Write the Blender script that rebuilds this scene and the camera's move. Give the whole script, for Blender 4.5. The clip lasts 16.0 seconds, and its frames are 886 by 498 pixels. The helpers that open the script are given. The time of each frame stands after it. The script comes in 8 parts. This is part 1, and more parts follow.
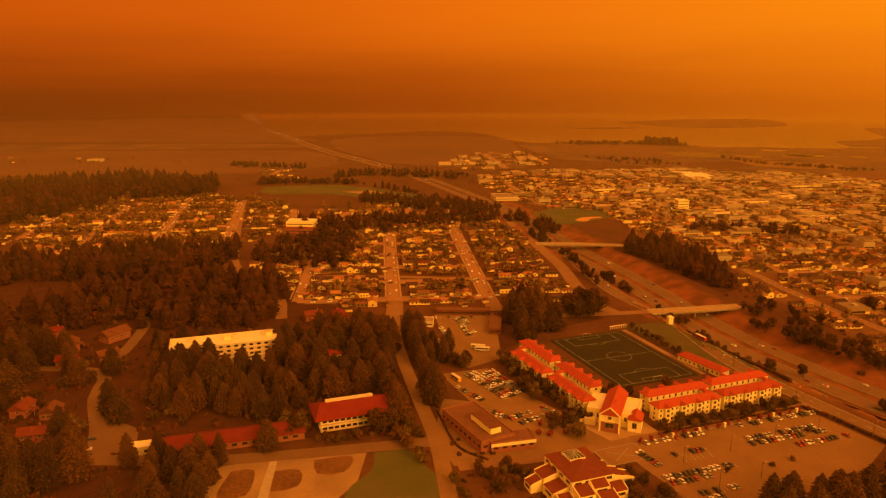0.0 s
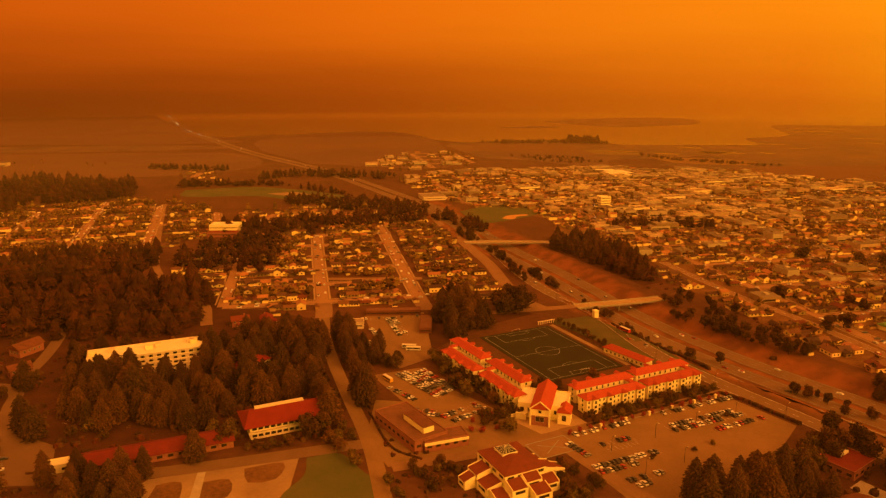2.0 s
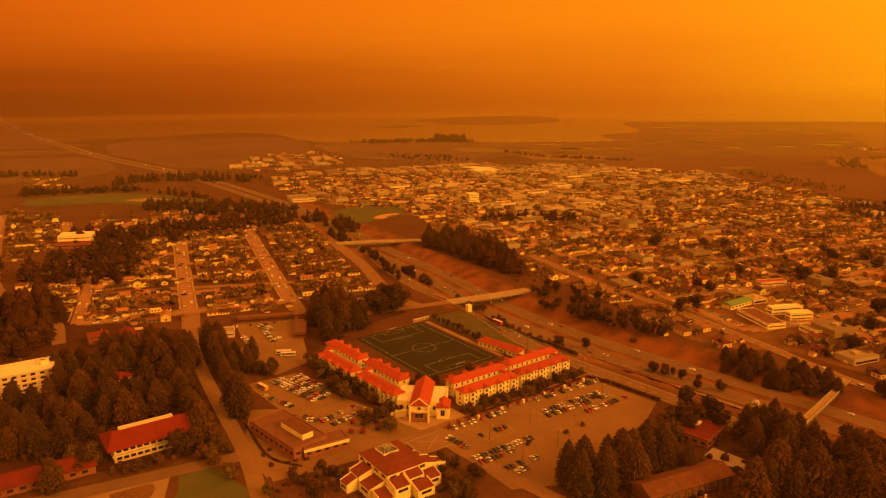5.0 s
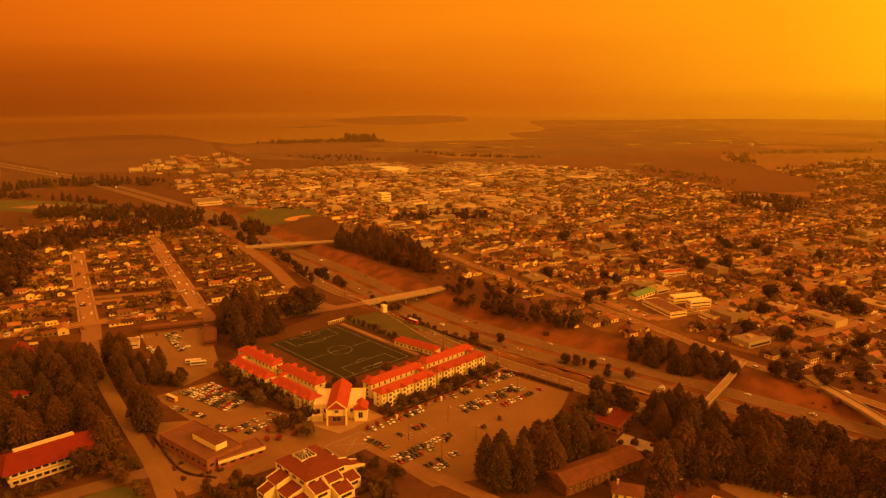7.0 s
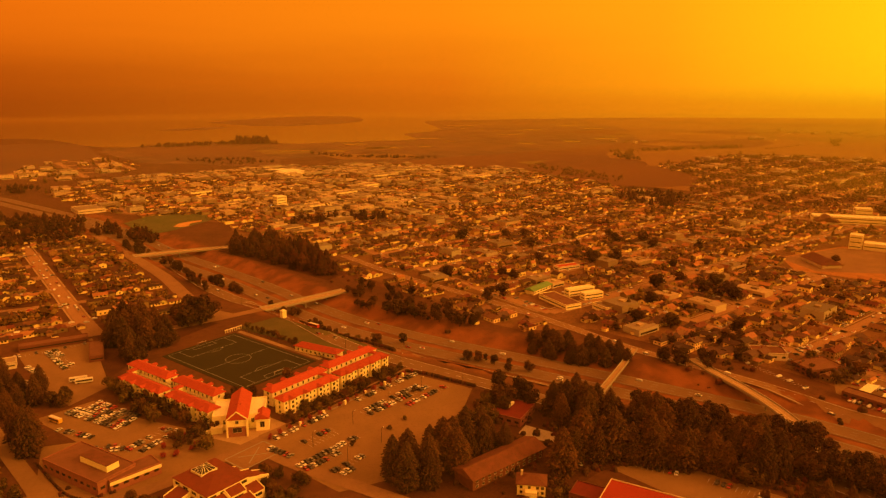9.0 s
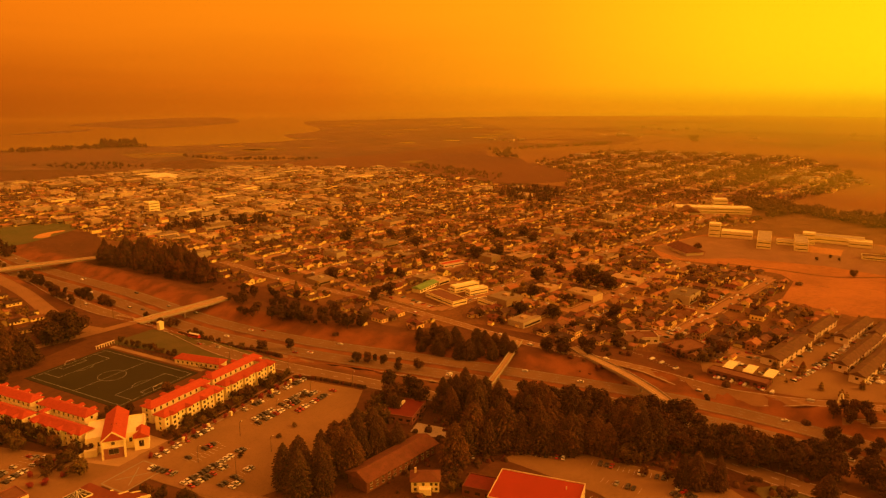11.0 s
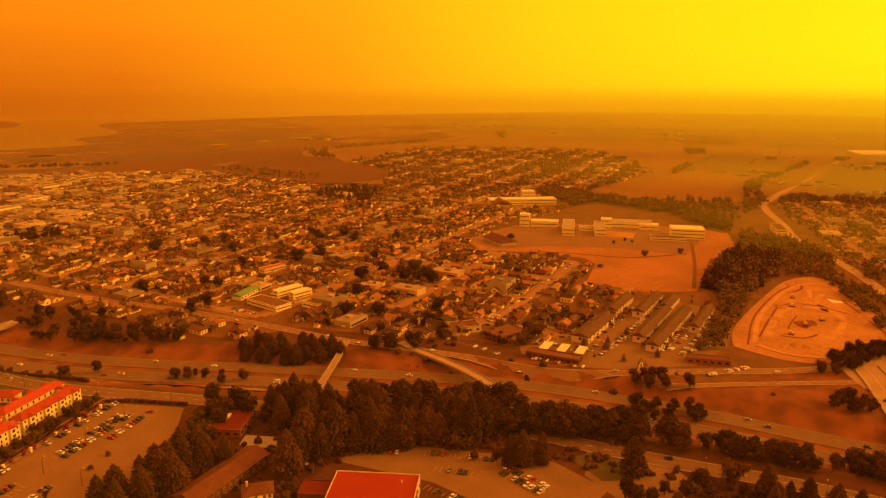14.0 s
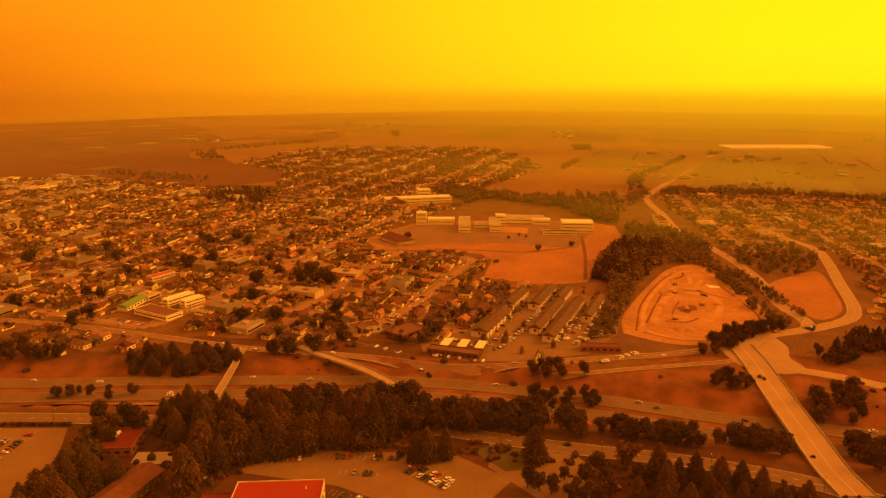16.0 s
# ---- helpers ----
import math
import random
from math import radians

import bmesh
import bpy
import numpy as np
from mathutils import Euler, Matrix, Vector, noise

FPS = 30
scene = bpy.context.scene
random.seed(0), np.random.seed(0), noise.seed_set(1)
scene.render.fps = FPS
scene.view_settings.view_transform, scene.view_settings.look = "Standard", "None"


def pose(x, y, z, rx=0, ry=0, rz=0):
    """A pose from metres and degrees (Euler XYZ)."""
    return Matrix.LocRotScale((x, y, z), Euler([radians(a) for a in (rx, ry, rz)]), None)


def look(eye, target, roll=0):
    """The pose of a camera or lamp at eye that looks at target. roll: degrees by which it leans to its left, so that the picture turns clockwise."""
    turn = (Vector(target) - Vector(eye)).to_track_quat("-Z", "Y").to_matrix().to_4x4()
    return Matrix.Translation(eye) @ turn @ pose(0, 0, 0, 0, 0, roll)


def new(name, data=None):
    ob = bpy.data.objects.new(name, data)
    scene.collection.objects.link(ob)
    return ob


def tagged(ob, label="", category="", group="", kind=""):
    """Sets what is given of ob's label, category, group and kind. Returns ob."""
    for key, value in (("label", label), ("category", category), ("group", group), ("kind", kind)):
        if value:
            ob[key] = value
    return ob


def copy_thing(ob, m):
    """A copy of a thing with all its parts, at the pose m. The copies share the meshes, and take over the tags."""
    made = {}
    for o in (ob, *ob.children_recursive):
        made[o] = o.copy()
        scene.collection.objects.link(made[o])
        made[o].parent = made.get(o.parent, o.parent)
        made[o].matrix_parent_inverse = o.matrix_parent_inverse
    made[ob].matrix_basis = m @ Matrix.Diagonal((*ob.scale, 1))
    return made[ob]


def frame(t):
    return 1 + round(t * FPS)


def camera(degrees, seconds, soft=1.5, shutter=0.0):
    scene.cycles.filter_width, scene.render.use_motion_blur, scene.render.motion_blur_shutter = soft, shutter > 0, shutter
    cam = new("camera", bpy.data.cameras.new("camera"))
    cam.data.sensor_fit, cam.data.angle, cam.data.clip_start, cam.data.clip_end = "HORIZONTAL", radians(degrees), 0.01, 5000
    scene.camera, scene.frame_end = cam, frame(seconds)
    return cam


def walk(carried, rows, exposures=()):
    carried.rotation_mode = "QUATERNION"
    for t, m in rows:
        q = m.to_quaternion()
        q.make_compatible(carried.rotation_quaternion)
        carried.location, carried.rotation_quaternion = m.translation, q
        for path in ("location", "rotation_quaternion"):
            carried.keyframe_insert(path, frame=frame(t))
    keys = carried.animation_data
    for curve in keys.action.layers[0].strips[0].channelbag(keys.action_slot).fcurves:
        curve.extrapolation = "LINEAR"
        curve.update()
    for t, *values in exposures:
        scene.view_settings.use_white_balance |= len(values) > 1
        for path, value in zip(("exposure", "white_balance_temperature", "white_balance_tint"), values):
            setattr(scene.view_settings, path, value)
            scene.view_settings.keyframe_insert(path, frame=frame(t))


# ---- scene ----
# A drone turns on the spot, 200 m over a town under wildfire smoke.
cam = camera(63.59, 16.0, soft=1.3)
EYE = (0.0, 0.0, 200.0)
TURN = [
    (0.0, 0.0, -13.13), (0.5, -1.61, -13.13), (1.0, -3.15, -13.13), (1.5, -4.51, -13.14), (2.0, -5.85, -13.14),
    (2.5, -7.18, -13.14), (3.0, -9.07, -13.15), (3.5, -11.14, -13.15), (4.0, -13.08, -13.16), (6.5, -21.26, -13.20),
    (7.0, -23.41, -13.21), (7.5, -25.64, -13.20), (8.0, -27.76, -13.19), (8.5, -29.69, -13.18), (11.0, -41.09, -13.18),
    (11.5, -43.81, -13.20), (12.0, -46.17, -13.20), (12.5, -48.22, -13.21), (13.0, -50.23, -13.23), (13.5, -52.75, -13.25),
    (14.0, -55.65, -13.26), (14.5, -58.54, -13.25), (15.0, -60.90, -13.27), (15.5, -62.65, -13.30), (16.0, -64.05, -13.33),
]
# the exposure drifts a little on the way
walk(cam, [(t, pose(*EYE, 90 + pitch, 0, yaw)) for t, yaw, pitch in TURN], [(0.0, -0.06), (3.5, -0.04), (7.5, -0.01), (11.0, 0.02), (13.5, 0.06), (16.0, 0.08)])

# ---- sky: a smoke-filled dome, dark brown over the bay, glowing yellow in the west ----
world = bpy.data.worlds.new("smoke_sky")
scene.world = world
world.use_nodes = True
wn, wl = world.node_tree.nodes, world.node_tree.links
wn.clear()


def wnode(kind, **inputs):
    n = wn.new(kind)
    for k, v in inputs.items():
        n.inputs[int(k[1:])].default_value = v
    return n


def ramp_node(nodes, stops):
    r = nodes.new("ShaderNodeValToRGB")
    els = r.color_ramp.elements
    while len(els) < len(stops):
        els.new(0.5)
    for e, (p, c) in zip(els, stops):
        e.position, e.color = p, (*c, 1)
    return r


def srgb(r, g, b):
    return tuple(((c / 255 + 0.055) / 1.055) ** 2.4 if c > 10 else c / 255 / 12.92 for c in (r, g, b))


coord = wn.new("ShaderNodeTexCoord")
axis = wn.new("ShaderNodeSeparateXYZ")
wl.new(coord.outputs["Generated"], axis.inputs[0])
flat = wn.new("ShaderNodeVectorMath")
flat.operation = "MULTIPLY"
flat.inputs[1].default_value = (1, 1, 0)
wl.new(coord.outputs["Generated"], flat.inputs[0])
unit = wn.new("ShaderNodeVectorMath")
unit.operation = "NORMALIZE"
wl.new(flat.outputs[0], unit.inputs[0])
GLOW = radians(130)
toward = wn.new("ShaderNodeVectorMath")
toward.operation = "DOT_PRODUCT"
toward.inputs[1].default_value = (math.sin(GLOW), math.cos(GLOW), 0)
wl.new(unit.outputs[0], toward.inputs[0])
near_glow = wn.new("ShaderNodeMapRange")
near_glow.inputs[1].default_value, near_glow.inputs[2].default_value = -1, 1
wl.new(toward.outputs["Value"], near_glow.inputs[0])
LOW = ramp_node(wn, [(0.0, srgb(116, 43, 4)), (0.08, srgb(132, 51, 4)), (0.18, srgb(154, 62, 5)), (0.43, srgb(207, 99, 8)),
                     (0.57, srgb(242, 143, 11)), (0.70, srgb(255, 186, 14)), (0.86, srgb(255, 219, 16)), (1.0, srgb(255, 229, 22))])
HIGH = ramp_node(wn, [(0.0, srgb(188, 77, 7)), (0.08, srgb(202, 87, 8)), (0.18, srgb(220, 102, 9)), (0.43, srgb(240, 130, 12)),
                      (0.57, srgb(250, 153, 14)), (0.70, srgb(255, 191, 14)), (0.86, srgb(255, 215, 15)), (1.0, srgb(255, 224, 20))])
for r in (LOW, HIGH):
    wl.new(near_glow.outputs[0], r.inputs[0])
drift = wn.new("ShaderNodeTexNoise")
drift.inputs["Scale"].default_value, drift.inputs["Detail"].default_value = 2.2, 3
stretch = wn.new("ShaderNodeMapping")
stretch.inputs["Scale"].default_value = (1, 1, 14)
wl.new(coord.outputs["Generated"], stretch.inputs[0])
wl.new(stretch.outputs[0], drift.inputs["Vector"])
lift = wn.new("ShaderNodeMath")
lift.operation = "MULTIPLY_ADD"
lift.inputs[1].default_value = 0.05
wl.new(drift.outputs["Fac"], lift.inputs[0])
wl.new(axis.outputs["Z"], lift.inputs[2])
up1 = wn.new("ShaderNodeMapRange")
up1.interpolation_type = "SMOOTHSTEP"
up1.inputs[1].default_value, up1.inputs[2].default_value = -0.01, 0.125
wl.new(lift.outputs[0], up1.inputs[0])
up2 = wn.new("ShaderNodeMapRange")
up2.interpolation_type = "SMOOTHSTEP"
up2.inputs[1].default_value, up2.inputs[2].default_value = 0.13, 0.5
wl.new(axis.outputs["Z"], up2.inputs[0])


def wmix(fac, a, b):
    m = wn.new("ShaderNodeMix")
    m.data_type = "RGBA"
    wl.new(fac, m.inputs[0])
    wl.new(a, m.inputs[6])
    if isinstance(b, tuple):
        m.inputs[7].default_value = (*b, 1)
    else:
        wl.new(b, m.inputs[7])
    return m.outputs[2]


ZENITH = (1.10, 0.312, 0.04)
dome = wmix(up2.outputs[0], wmix(up1.outputs[0], LOW.outputs[0], HIGH.outputs[0]), ZENITH)
glow = wn.new("ShaderNodeBackground")
wl.new(dome, glow.inputs[0])
glow.inputs[1].default_value = 1.2
out = wn.new("ShaderNodeOutputWorld")
wl.new(glow.outputs[0], out.inputs[0])

# the sun, spread wide by the smoke
sun = new("sun", bpy.data.lights.new("sun", "SUN"))
sun.data.energy, sun.data.angle, sun.data.color = 3.3, radians(30), (1.0, 0.328, 0.04)
sun.matrix_world = look((680, -740, 520), (0, 0, 0))

# ---- materials ----
MATS = {}


def mat(name, c1, c2=None, scale=0.5, rough=0.85, bump=0.0, bump_scale=None, metal=0.0, spec=0.4, by="", fine=0.25, spread=None, detail=5):
    """A surface of two colours mixed by coarse and fine noise (scale: per metre). by: 'object' or 'island' adds a third variation,
    over the colours in spread."""
    m = MATS[name] = bpy.data.materials.new(name)
    m.use_nodes = True
    n, l = m.node_tree.nodes, m.node_tree.links
    p = n["Principled BSDF"]
    p.inputs["Roughness"].default_value, p.inputs["Metallic"].default_value = rough, metal
    p.inputs["Specular IOR Level"].default_value = spec
    geo = n.new("ShaderNodeNewGeometry")
    big, small = n.new("ShaderNodeTexNoise"), n.new("ShaderNodeTexNoise")
    for t, s in ((big, scale), (small, scale * 9)):
        t.inputs["Scale"].default_value, t.inputs["Detail"].default_value = s, detail
        l.new(geo.outputs["Position"], t.inputs["Vector"])
    add = n.new("ShaderNodeMix")
    add.inputs[0].default_value = fine
    l.new(big.outputs["Fac"], add.inputs[2])
    l.new(small.outputs["Fac"], add.inputs[3])
    sharp = n.new("ShaderNodeMapRange")
    sharp.inputs[1].default_value, sharp.inputs[2].default_value = 0.36, 0.64
    l.new(add.outputs[0], sharp.inputs[0])
    c2 = c2 or tuple(0.75 * c for c in c1)
    mix = n.new("ShaderNodeMix")
    mix.data_type = "RGBA"
    l.new(sharp.outputs[0], mix.inputs[0])
    mix.inputs[6].default_value, mix.inputs[7].default_value = (*c1, 1), (*c2, 1)
    colour = mix.outputs[2]
    for kind in (("object", "island") if by == "both" else (by,) if by else ()):
        src = n.new("ShaderNodeObjectInfo").outputs["Random"] if kind == "object" else geo.outputs["Random Per Island"]
        stops = spread or [(0.65,) * 3, (1.3,) * 3]
        r = ramp_node(n, [(i / len(stops), c) for i, c in enumerate(stops)])
        r.color_ramp.interpolation = "CONSTANT" if spread else "LINEAR"
        l.new(src, r.inputs[0])
        mul = n.new("ShaderNodeMix")
        mul.data_type, mul.blend_type = "RGBA", "MULTIPLY"
        mul.inputs[0].default_value = 1
        l.new(colour, mul.inputs[6])
        l.new(r.outputs[0], mul.inputs[7])
        colour = mul.outputs[2]
    l.new(colour, p.inputs["Base Color"])
    if bump:
        b = n.new("ShaderNodeBump")
        b.inputs["Strength"].default_value, b.inputs["Distance"].default_value = 0.6, bump
        t = n.new("ShaderNodeTexNoise")
        t.inputs["Scale"].default_value, t.inputs["Detail"].default_value = bump_scale or scale * 12, 4
        l.new(geo.outputs["Position"], t.inputs["Vector"])
        l.new(t.outputs["Fac"], b.inputs["Height"])
        l.new(b.outputs[0], p.inputs["Normal"])
    return m


mat("land", (0.078, 0.0342, 0.016), (0.128, 0.054, 0.024), 0.02, 0.95, 0.3, 0.4, detail=9, fine=0.5, spec=0.15)
# where the verges of the freeway begin, dry grass takes over from bare land
def add_verge(m, c1, c2):
    n, l = m.node_tree.nodes, m.node_tree.links
    p = n["Principled BSDF"]
    old = p.inputs["Base Color"].links[0].from_socket
    mask, grain, geo = n.new("ShaderNodeAttribute"), n.new("ShaderNodeTexNoise"), n.new("ShaderNodeNewGeometry")
    mask.attribute_name = "verge"
    grain.inputs["Scale"].default_value, grain.inputs["Detail"].default_value = 0.06, 8
    l.new(geo.outputs["Position"], grain.inputs["Vector"])
    two, both = n.new("ShaderNodeMix"), n.new("ShaderNodeMix")
    two.data_type = both.data_type = "RGBA"
    two.inputs[6].default_value, two.inputs[7].default_value = (*c1, 1), (*c2, 1)
    edge = n.new("ShaderNodeMapRange")
    edge.inputs[1].default_value, edge.inputs[2].default_value = 0.4, 0.6
    l.new(grain.outputs["Fac"], edge.inputs[0])
    l.new(edge.outputs[0], two.inputs[0])
    l.new(mask.outputs["Fac"], both.inputs[0])
    l.new(old, both.inputs[6])
    l.new(two.outputs[2], both.inputs[7])
    l.new(both.outputs[2], p.inputs["Base Color"])


add_verge(MATS["land"], (0.235, 0.088, 0.032), (0.14, 0.055, 0.022))
mat("dry_grass", (0.235, 0.081, 0.036), (0.15, 0.054, 0.026), 0.05, 0.95, 0.2, 0.8, spec=0.2, fine=0.45)
mat("red_meadow", (0.42, 0.188, 0.058), (0.27, 0.125, 0.042), 0.022, 0.9, 0.2, 0.6, fine=0.45, spec=0.2)
mat("plain", (0.20, 0.105, 0.029), (0.26, 0.135, 0.036), 0.004, 0.85, 0.2, 0.4, fine=0.4, spec=0.2)
mat("field_soil", (0.15, 0.054, 0.017), (0.115, 0.042, 0.015), 0.004, 0.9, 0.2, 0.5, spec=0.3, fine=0.35)
mat("pasture", (0.235, 0.135, 0.032), (0.195, 0.108, 0.03), 0.006, 0.85, 0.2, 0.5, spec=0.2, fine=0.35, by="object", spread=[(0.92, 0.97, 0.9), (1.08, 1.0, 1.0), (0.8, 0.95, 0.85), (1.15, 1.02, 0.95), (1.0, 0.95, 0.95)])
mat("mudland", (0.10, 0.042, 0.017), (0.135, 0.057, 0.023), 0.004, 0.85, 0.2, 0.5, fine=0.35, spec=0.3)
mat("yards", (0.105, 0.051, 0.020), (0.21, 0.103, 0.038), 0.05, 0.95, 0.2, 0.6, fine=0.5, spec=0.2)
mat("woodland_floor", (0.052, 0.0225, 0.012), (0.088, 0.036, 0.018), 0.08, 0.95, 0.2, 1.0, fine=0.5, spec=0.1)
mat("lawn", (0.075, 0.072, 0.024), (0.11, 0.088, 0.034), 0.06, 0.9, 0.1, 2, spec=0.2)
mat("turf", (0.022, 0.021, 0.009), (0.029, 0.026, 0.011), 0.06, 0.85, 0.03, 5, spec=0.2)
mat("ball_lawn", (0.0743, 0.0891, 0.027), (0.1148, 0.1053, 0.0378), 0.03, 0.9, 0.05, 4, spec=0.2)
mat("infield", (0.33, 0.2228, 0.11), (0.23, 0.1485, 0.08), 0.05, 0.95, 0.05, 3)
mat("marsh", (0.0598, 0.0299, 0.0126), (0.1725, 0.0828, 0.0322), 0.009, 0.85, 0.2, 0.5, fine=0.45, spec=0.3)
mat("haul_dirt", (0.56, 0.32, 0.105), (0.42, 0.22, 0.08), 0.1, 0.95, 0.1, 1.0, spec=0.2)
mat("earth", (0.50, 0.265, 0.085), (0.31, 0.15, 0.052), 0.03, 0.95, 0.4, 0.4, fine=0.45, spec=0.2)
mat("asphalt", (0.1954, 0.1178, 0.0513), (0.2503, 0.1497, 0.0648), 0.05, 0.9, 0.01, 8, spec=0.2, fine=0.4)
mat("street", (0.21, 0.122, 0.061), (0.272, 0.157, 0.078), 0.06, 0.9, 0.01, 8, spec=0.2, fine=0.4)
mat("town_street", (0.28, 0.159, 0.076), (0.345, 0.195, 0.094), 0.06, 0.9, 0.01, 8, spec=0.2, fine=0.4)
mat("pale_road", (0.407, 0.2772, 0.143), (0.33, 0.2218, 0.1155), 0.06, 0.9, 0.01, 8, spec=0.2)
mat("freeway_paving", (0.1553, 0.092, 0.0474), (0.1962, 0.117, 0.0621), 0.04, 0.85, 0.01, 8, spec=0.2)
mat("concrete", (0.40, 0.34, 0.26), (0.33, 0.28, 0.21), 0.3, 0.85, 0.01, 6)
mat("bare_concrete", (0.30, 0.25, 0.19), (0.24, 0.20, 0.15), 0.2, 0.85, 0.01, 6)
mat("line_paint", (0.62, 0.58, 0.5), (0.45, 0.42, 0.36), 0.8, 0.7)
mat("dim_line_paint", (0.30, 0.30, 0.24), (0.20, 0.21, 0.16), 0.8, 0.7)
mat("terracotta", (0.414, 0.0675, 0.0342), (0.324, 0.0522, 0.027), 0.5, 0.85, 0.05, 3, by="object", spread=[(0.9,) * 3, (1.0,) * 3, (1.08,) * 3], spec=0.2)
mat("dark_red_roof", (0.17, 0.022, 0.016), (0.13, 0.018, 0.014), 0.2, 0.8, 0.02, 3, spec=0.2)
mat("red_roof", (0.21, 0.023, 0.015), (0.17, 0.019, 0.013), 0.2, 0.8, 0.02, 3, spec=0.2)
mat("gym_roof", (0.31, 0.034, 0.018), (0.27, 0.03, 0.016), 0.1, 0.8, 0.02, 3, spec=0.2)
mat("red_brown_roof", (0.19, 0.044, 0.022), (0.145, 0.036, 0.019), 0.3, 0.85, 0.03, 3, spec=0.2)
mat("terrace_roof", (0.16, 0.0882, 0.046), (0.1, 0.0558, 0.031), 0.3, 0.85, 0.03, 3, spec=0.2)
mat("brown_roof", (0.17, 0.062, 0.036), (0.12, 0.048, 0.028), 0.3, 0.85, 0.03, 3, spec=0.2)
mat("stucco", (0.88, 0.80, 0.46), (0.80, 0.71, 0.39), 0.5, 0.85, 0.01, 6)
mat("pale_plaster", (0.72, 0.62, 0.45), (0.62, 0.52, 0.37), 0.4, 0.85, 0.01, 6)
mat("brick_wall", (0.3, 0.117, 0.08), (0.24, 0.09, 0.06), 0.6, 0.85, 0.02, 6)
mat("white_roof", (0.82, 0.80, 0.56), (0.72, 0.69, 0.46), 0.15, 0.7, 0.01, 4)
mat("gravel_roof", (0.15, 0.0702, 0.042), (0.2, 0.09, 0.055), 0.2, 0.9, 0.02, 6, spec=0.2)
mat("window_glass", (0.025, 0.02, 0.015), (0.04, 0.03, 0.02), 0.5, 0.12, spec=0.6)
mat("frame_paint", (0.55, 0.46, 0.32), None, 1.0, 0.6)
mat("dark_metal", (0.06, 0.05, 0.045), None, 2.0, 0.5, metal=0.6)
mat("bark", (0.10, 0.055, 0.035), (0.07, 0.04, 0.028), 1.5, 0.95, 0.05, 6)
mat("needles", (0.0496, 0.0247, 0.0116), (0.0833, 0.0406, 0.0177), 0.12, 0.9, spec=0.15, by="both", spread=[(0.72,) * 3, (1.0,) * 3, (1.3, 1.22, 1.0), (0.88, 0.96, 0.9), (1.15,) * 3])
mat("leaves", (0.0892, 0.0612, 0.0195), (0.136, 0.0867, 0.0289), 0.15, 0.9, spec=0.15, by="both", spread=[(0.65, 0.58, 0.55), (1.0,) * 3, (1.25, 1.3, 1.0), (0.8, 0.7, 0.7), (1.1, 0.85, 0.8)])
mat("red_leaves", (0.26, 0.035, 0.03), (0.20, 0.03, 0.025), 0.4, 0.9)
mat("wood_foliage", (0.036, 0.0162, 0.009), (0.064, 0.027, 0.013), 0.03, 0.95, spec=0.15, by="island", spread=[(0.7,) * 3, (0.9,) * 3, (1.0,) * 3, (1.3, 1.2, 1.0), (1.15, 0.95, 0.85)])
# paler leaf colour for the western tree belts, with distance haze painted in
mat("hazed_foliage", (0.105, 0.070, 0.021), (0.165, 0.105, 0.03), 0.03, 0.95, spec=0.3, by="island", spread=[(0.7,) * 3, (0.9,) * 3, (1.0,) * 3, (1.25, 1.2, 1.0)])
mat("shrub", (0.052, 0.0279, 0.013), (0.085, 0.0414, 0.018), 0.15, 0.9, by="island", spec=0.15, spread=[(0.6,) * 3, (1.0,) * 3, (1.35, 1.3, 1.0), (1.2, 0.7, 0.6), (0.85,) * 3])
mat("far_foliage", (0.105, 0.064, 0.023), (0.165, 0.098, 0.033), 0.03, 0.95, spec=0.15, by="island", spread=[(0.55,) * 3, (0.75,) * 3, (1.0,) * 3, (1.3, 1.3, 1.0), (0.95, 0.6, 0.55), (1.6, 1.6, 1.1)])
HOUSE_PAINTS = [(1.28, 1.2, 1.04), (0.4, 0.32, 0.26), (1.0, 0.9, 0.7), (0.28, 0.22, 0.17), (1.25, 1.15, 0.9), (0.45, 0.28, 0.2), (0.25, 0.19, 0.15), (1.28, 1.16, 0.9), (0.6, 0.42, 0.3), (0.9, 0.86, 0.6)]
ROOF_PAINTS = [(0.9, 0.85, 0.8), (0.45, 0.4, 0.37), (0.7, 0.62, 0.55), (0.5, 0.42, 0.38), (2.8, 2.4, 1.7), (1.15, 0.55, 0.42), (0.5, 0.48, 0.46), (1.2, 1.0, 0.85), (0.6, 0.5, 0.45), (1.5, 1.35, 0.9)]
mat("house_paint", (0.70, 0.57, 0.32), (0.62, 0.50, 0.28), 0.4, 0.8, by="object", spread=HOUSE_PAINTS)
mat("far_shop_paint", (0.48, 0.41, 0.28), (0.42, 0.35, 0.24), 0.1, 0.85, by="island", spread=[(1.2, 1.15, 1.0), (0.6, 0.5, 0.4), (0.9,) * 3, (0.5, 0.42, 0.34), (1.0, 0.85, 0.7)])
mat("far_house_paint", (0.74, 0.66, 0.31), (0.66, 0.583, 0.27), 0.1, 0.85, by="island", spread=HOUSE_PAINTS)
mat("shingle", (0.135, 0.0684, 0.048), (0.1, 0.0522, 0.038), 0.5, 0.85, 0.02, 4, by="object", spread=ROOF_PAINTS)
mat("far_shingle", (0.135, 0.064, 0.034), (0.10, 0.049, 0.027), 0.1, 0.85, by="island", spread=ROOF_PAINTS + [(3.0, 2.8, 1.9), (0.4, 0.33, 0.3)])
mat("flat_roofing", (0.32, 0.24, 0.16), (0.26, 0.19, 0.125), 0.15, 0.85, by="object", spread=[(1.3, 1.2, 1.1), (0.6,) * 3, (1.0,) * 3, (0.8,) * 3, (1.6, 1.5, 1.3)])
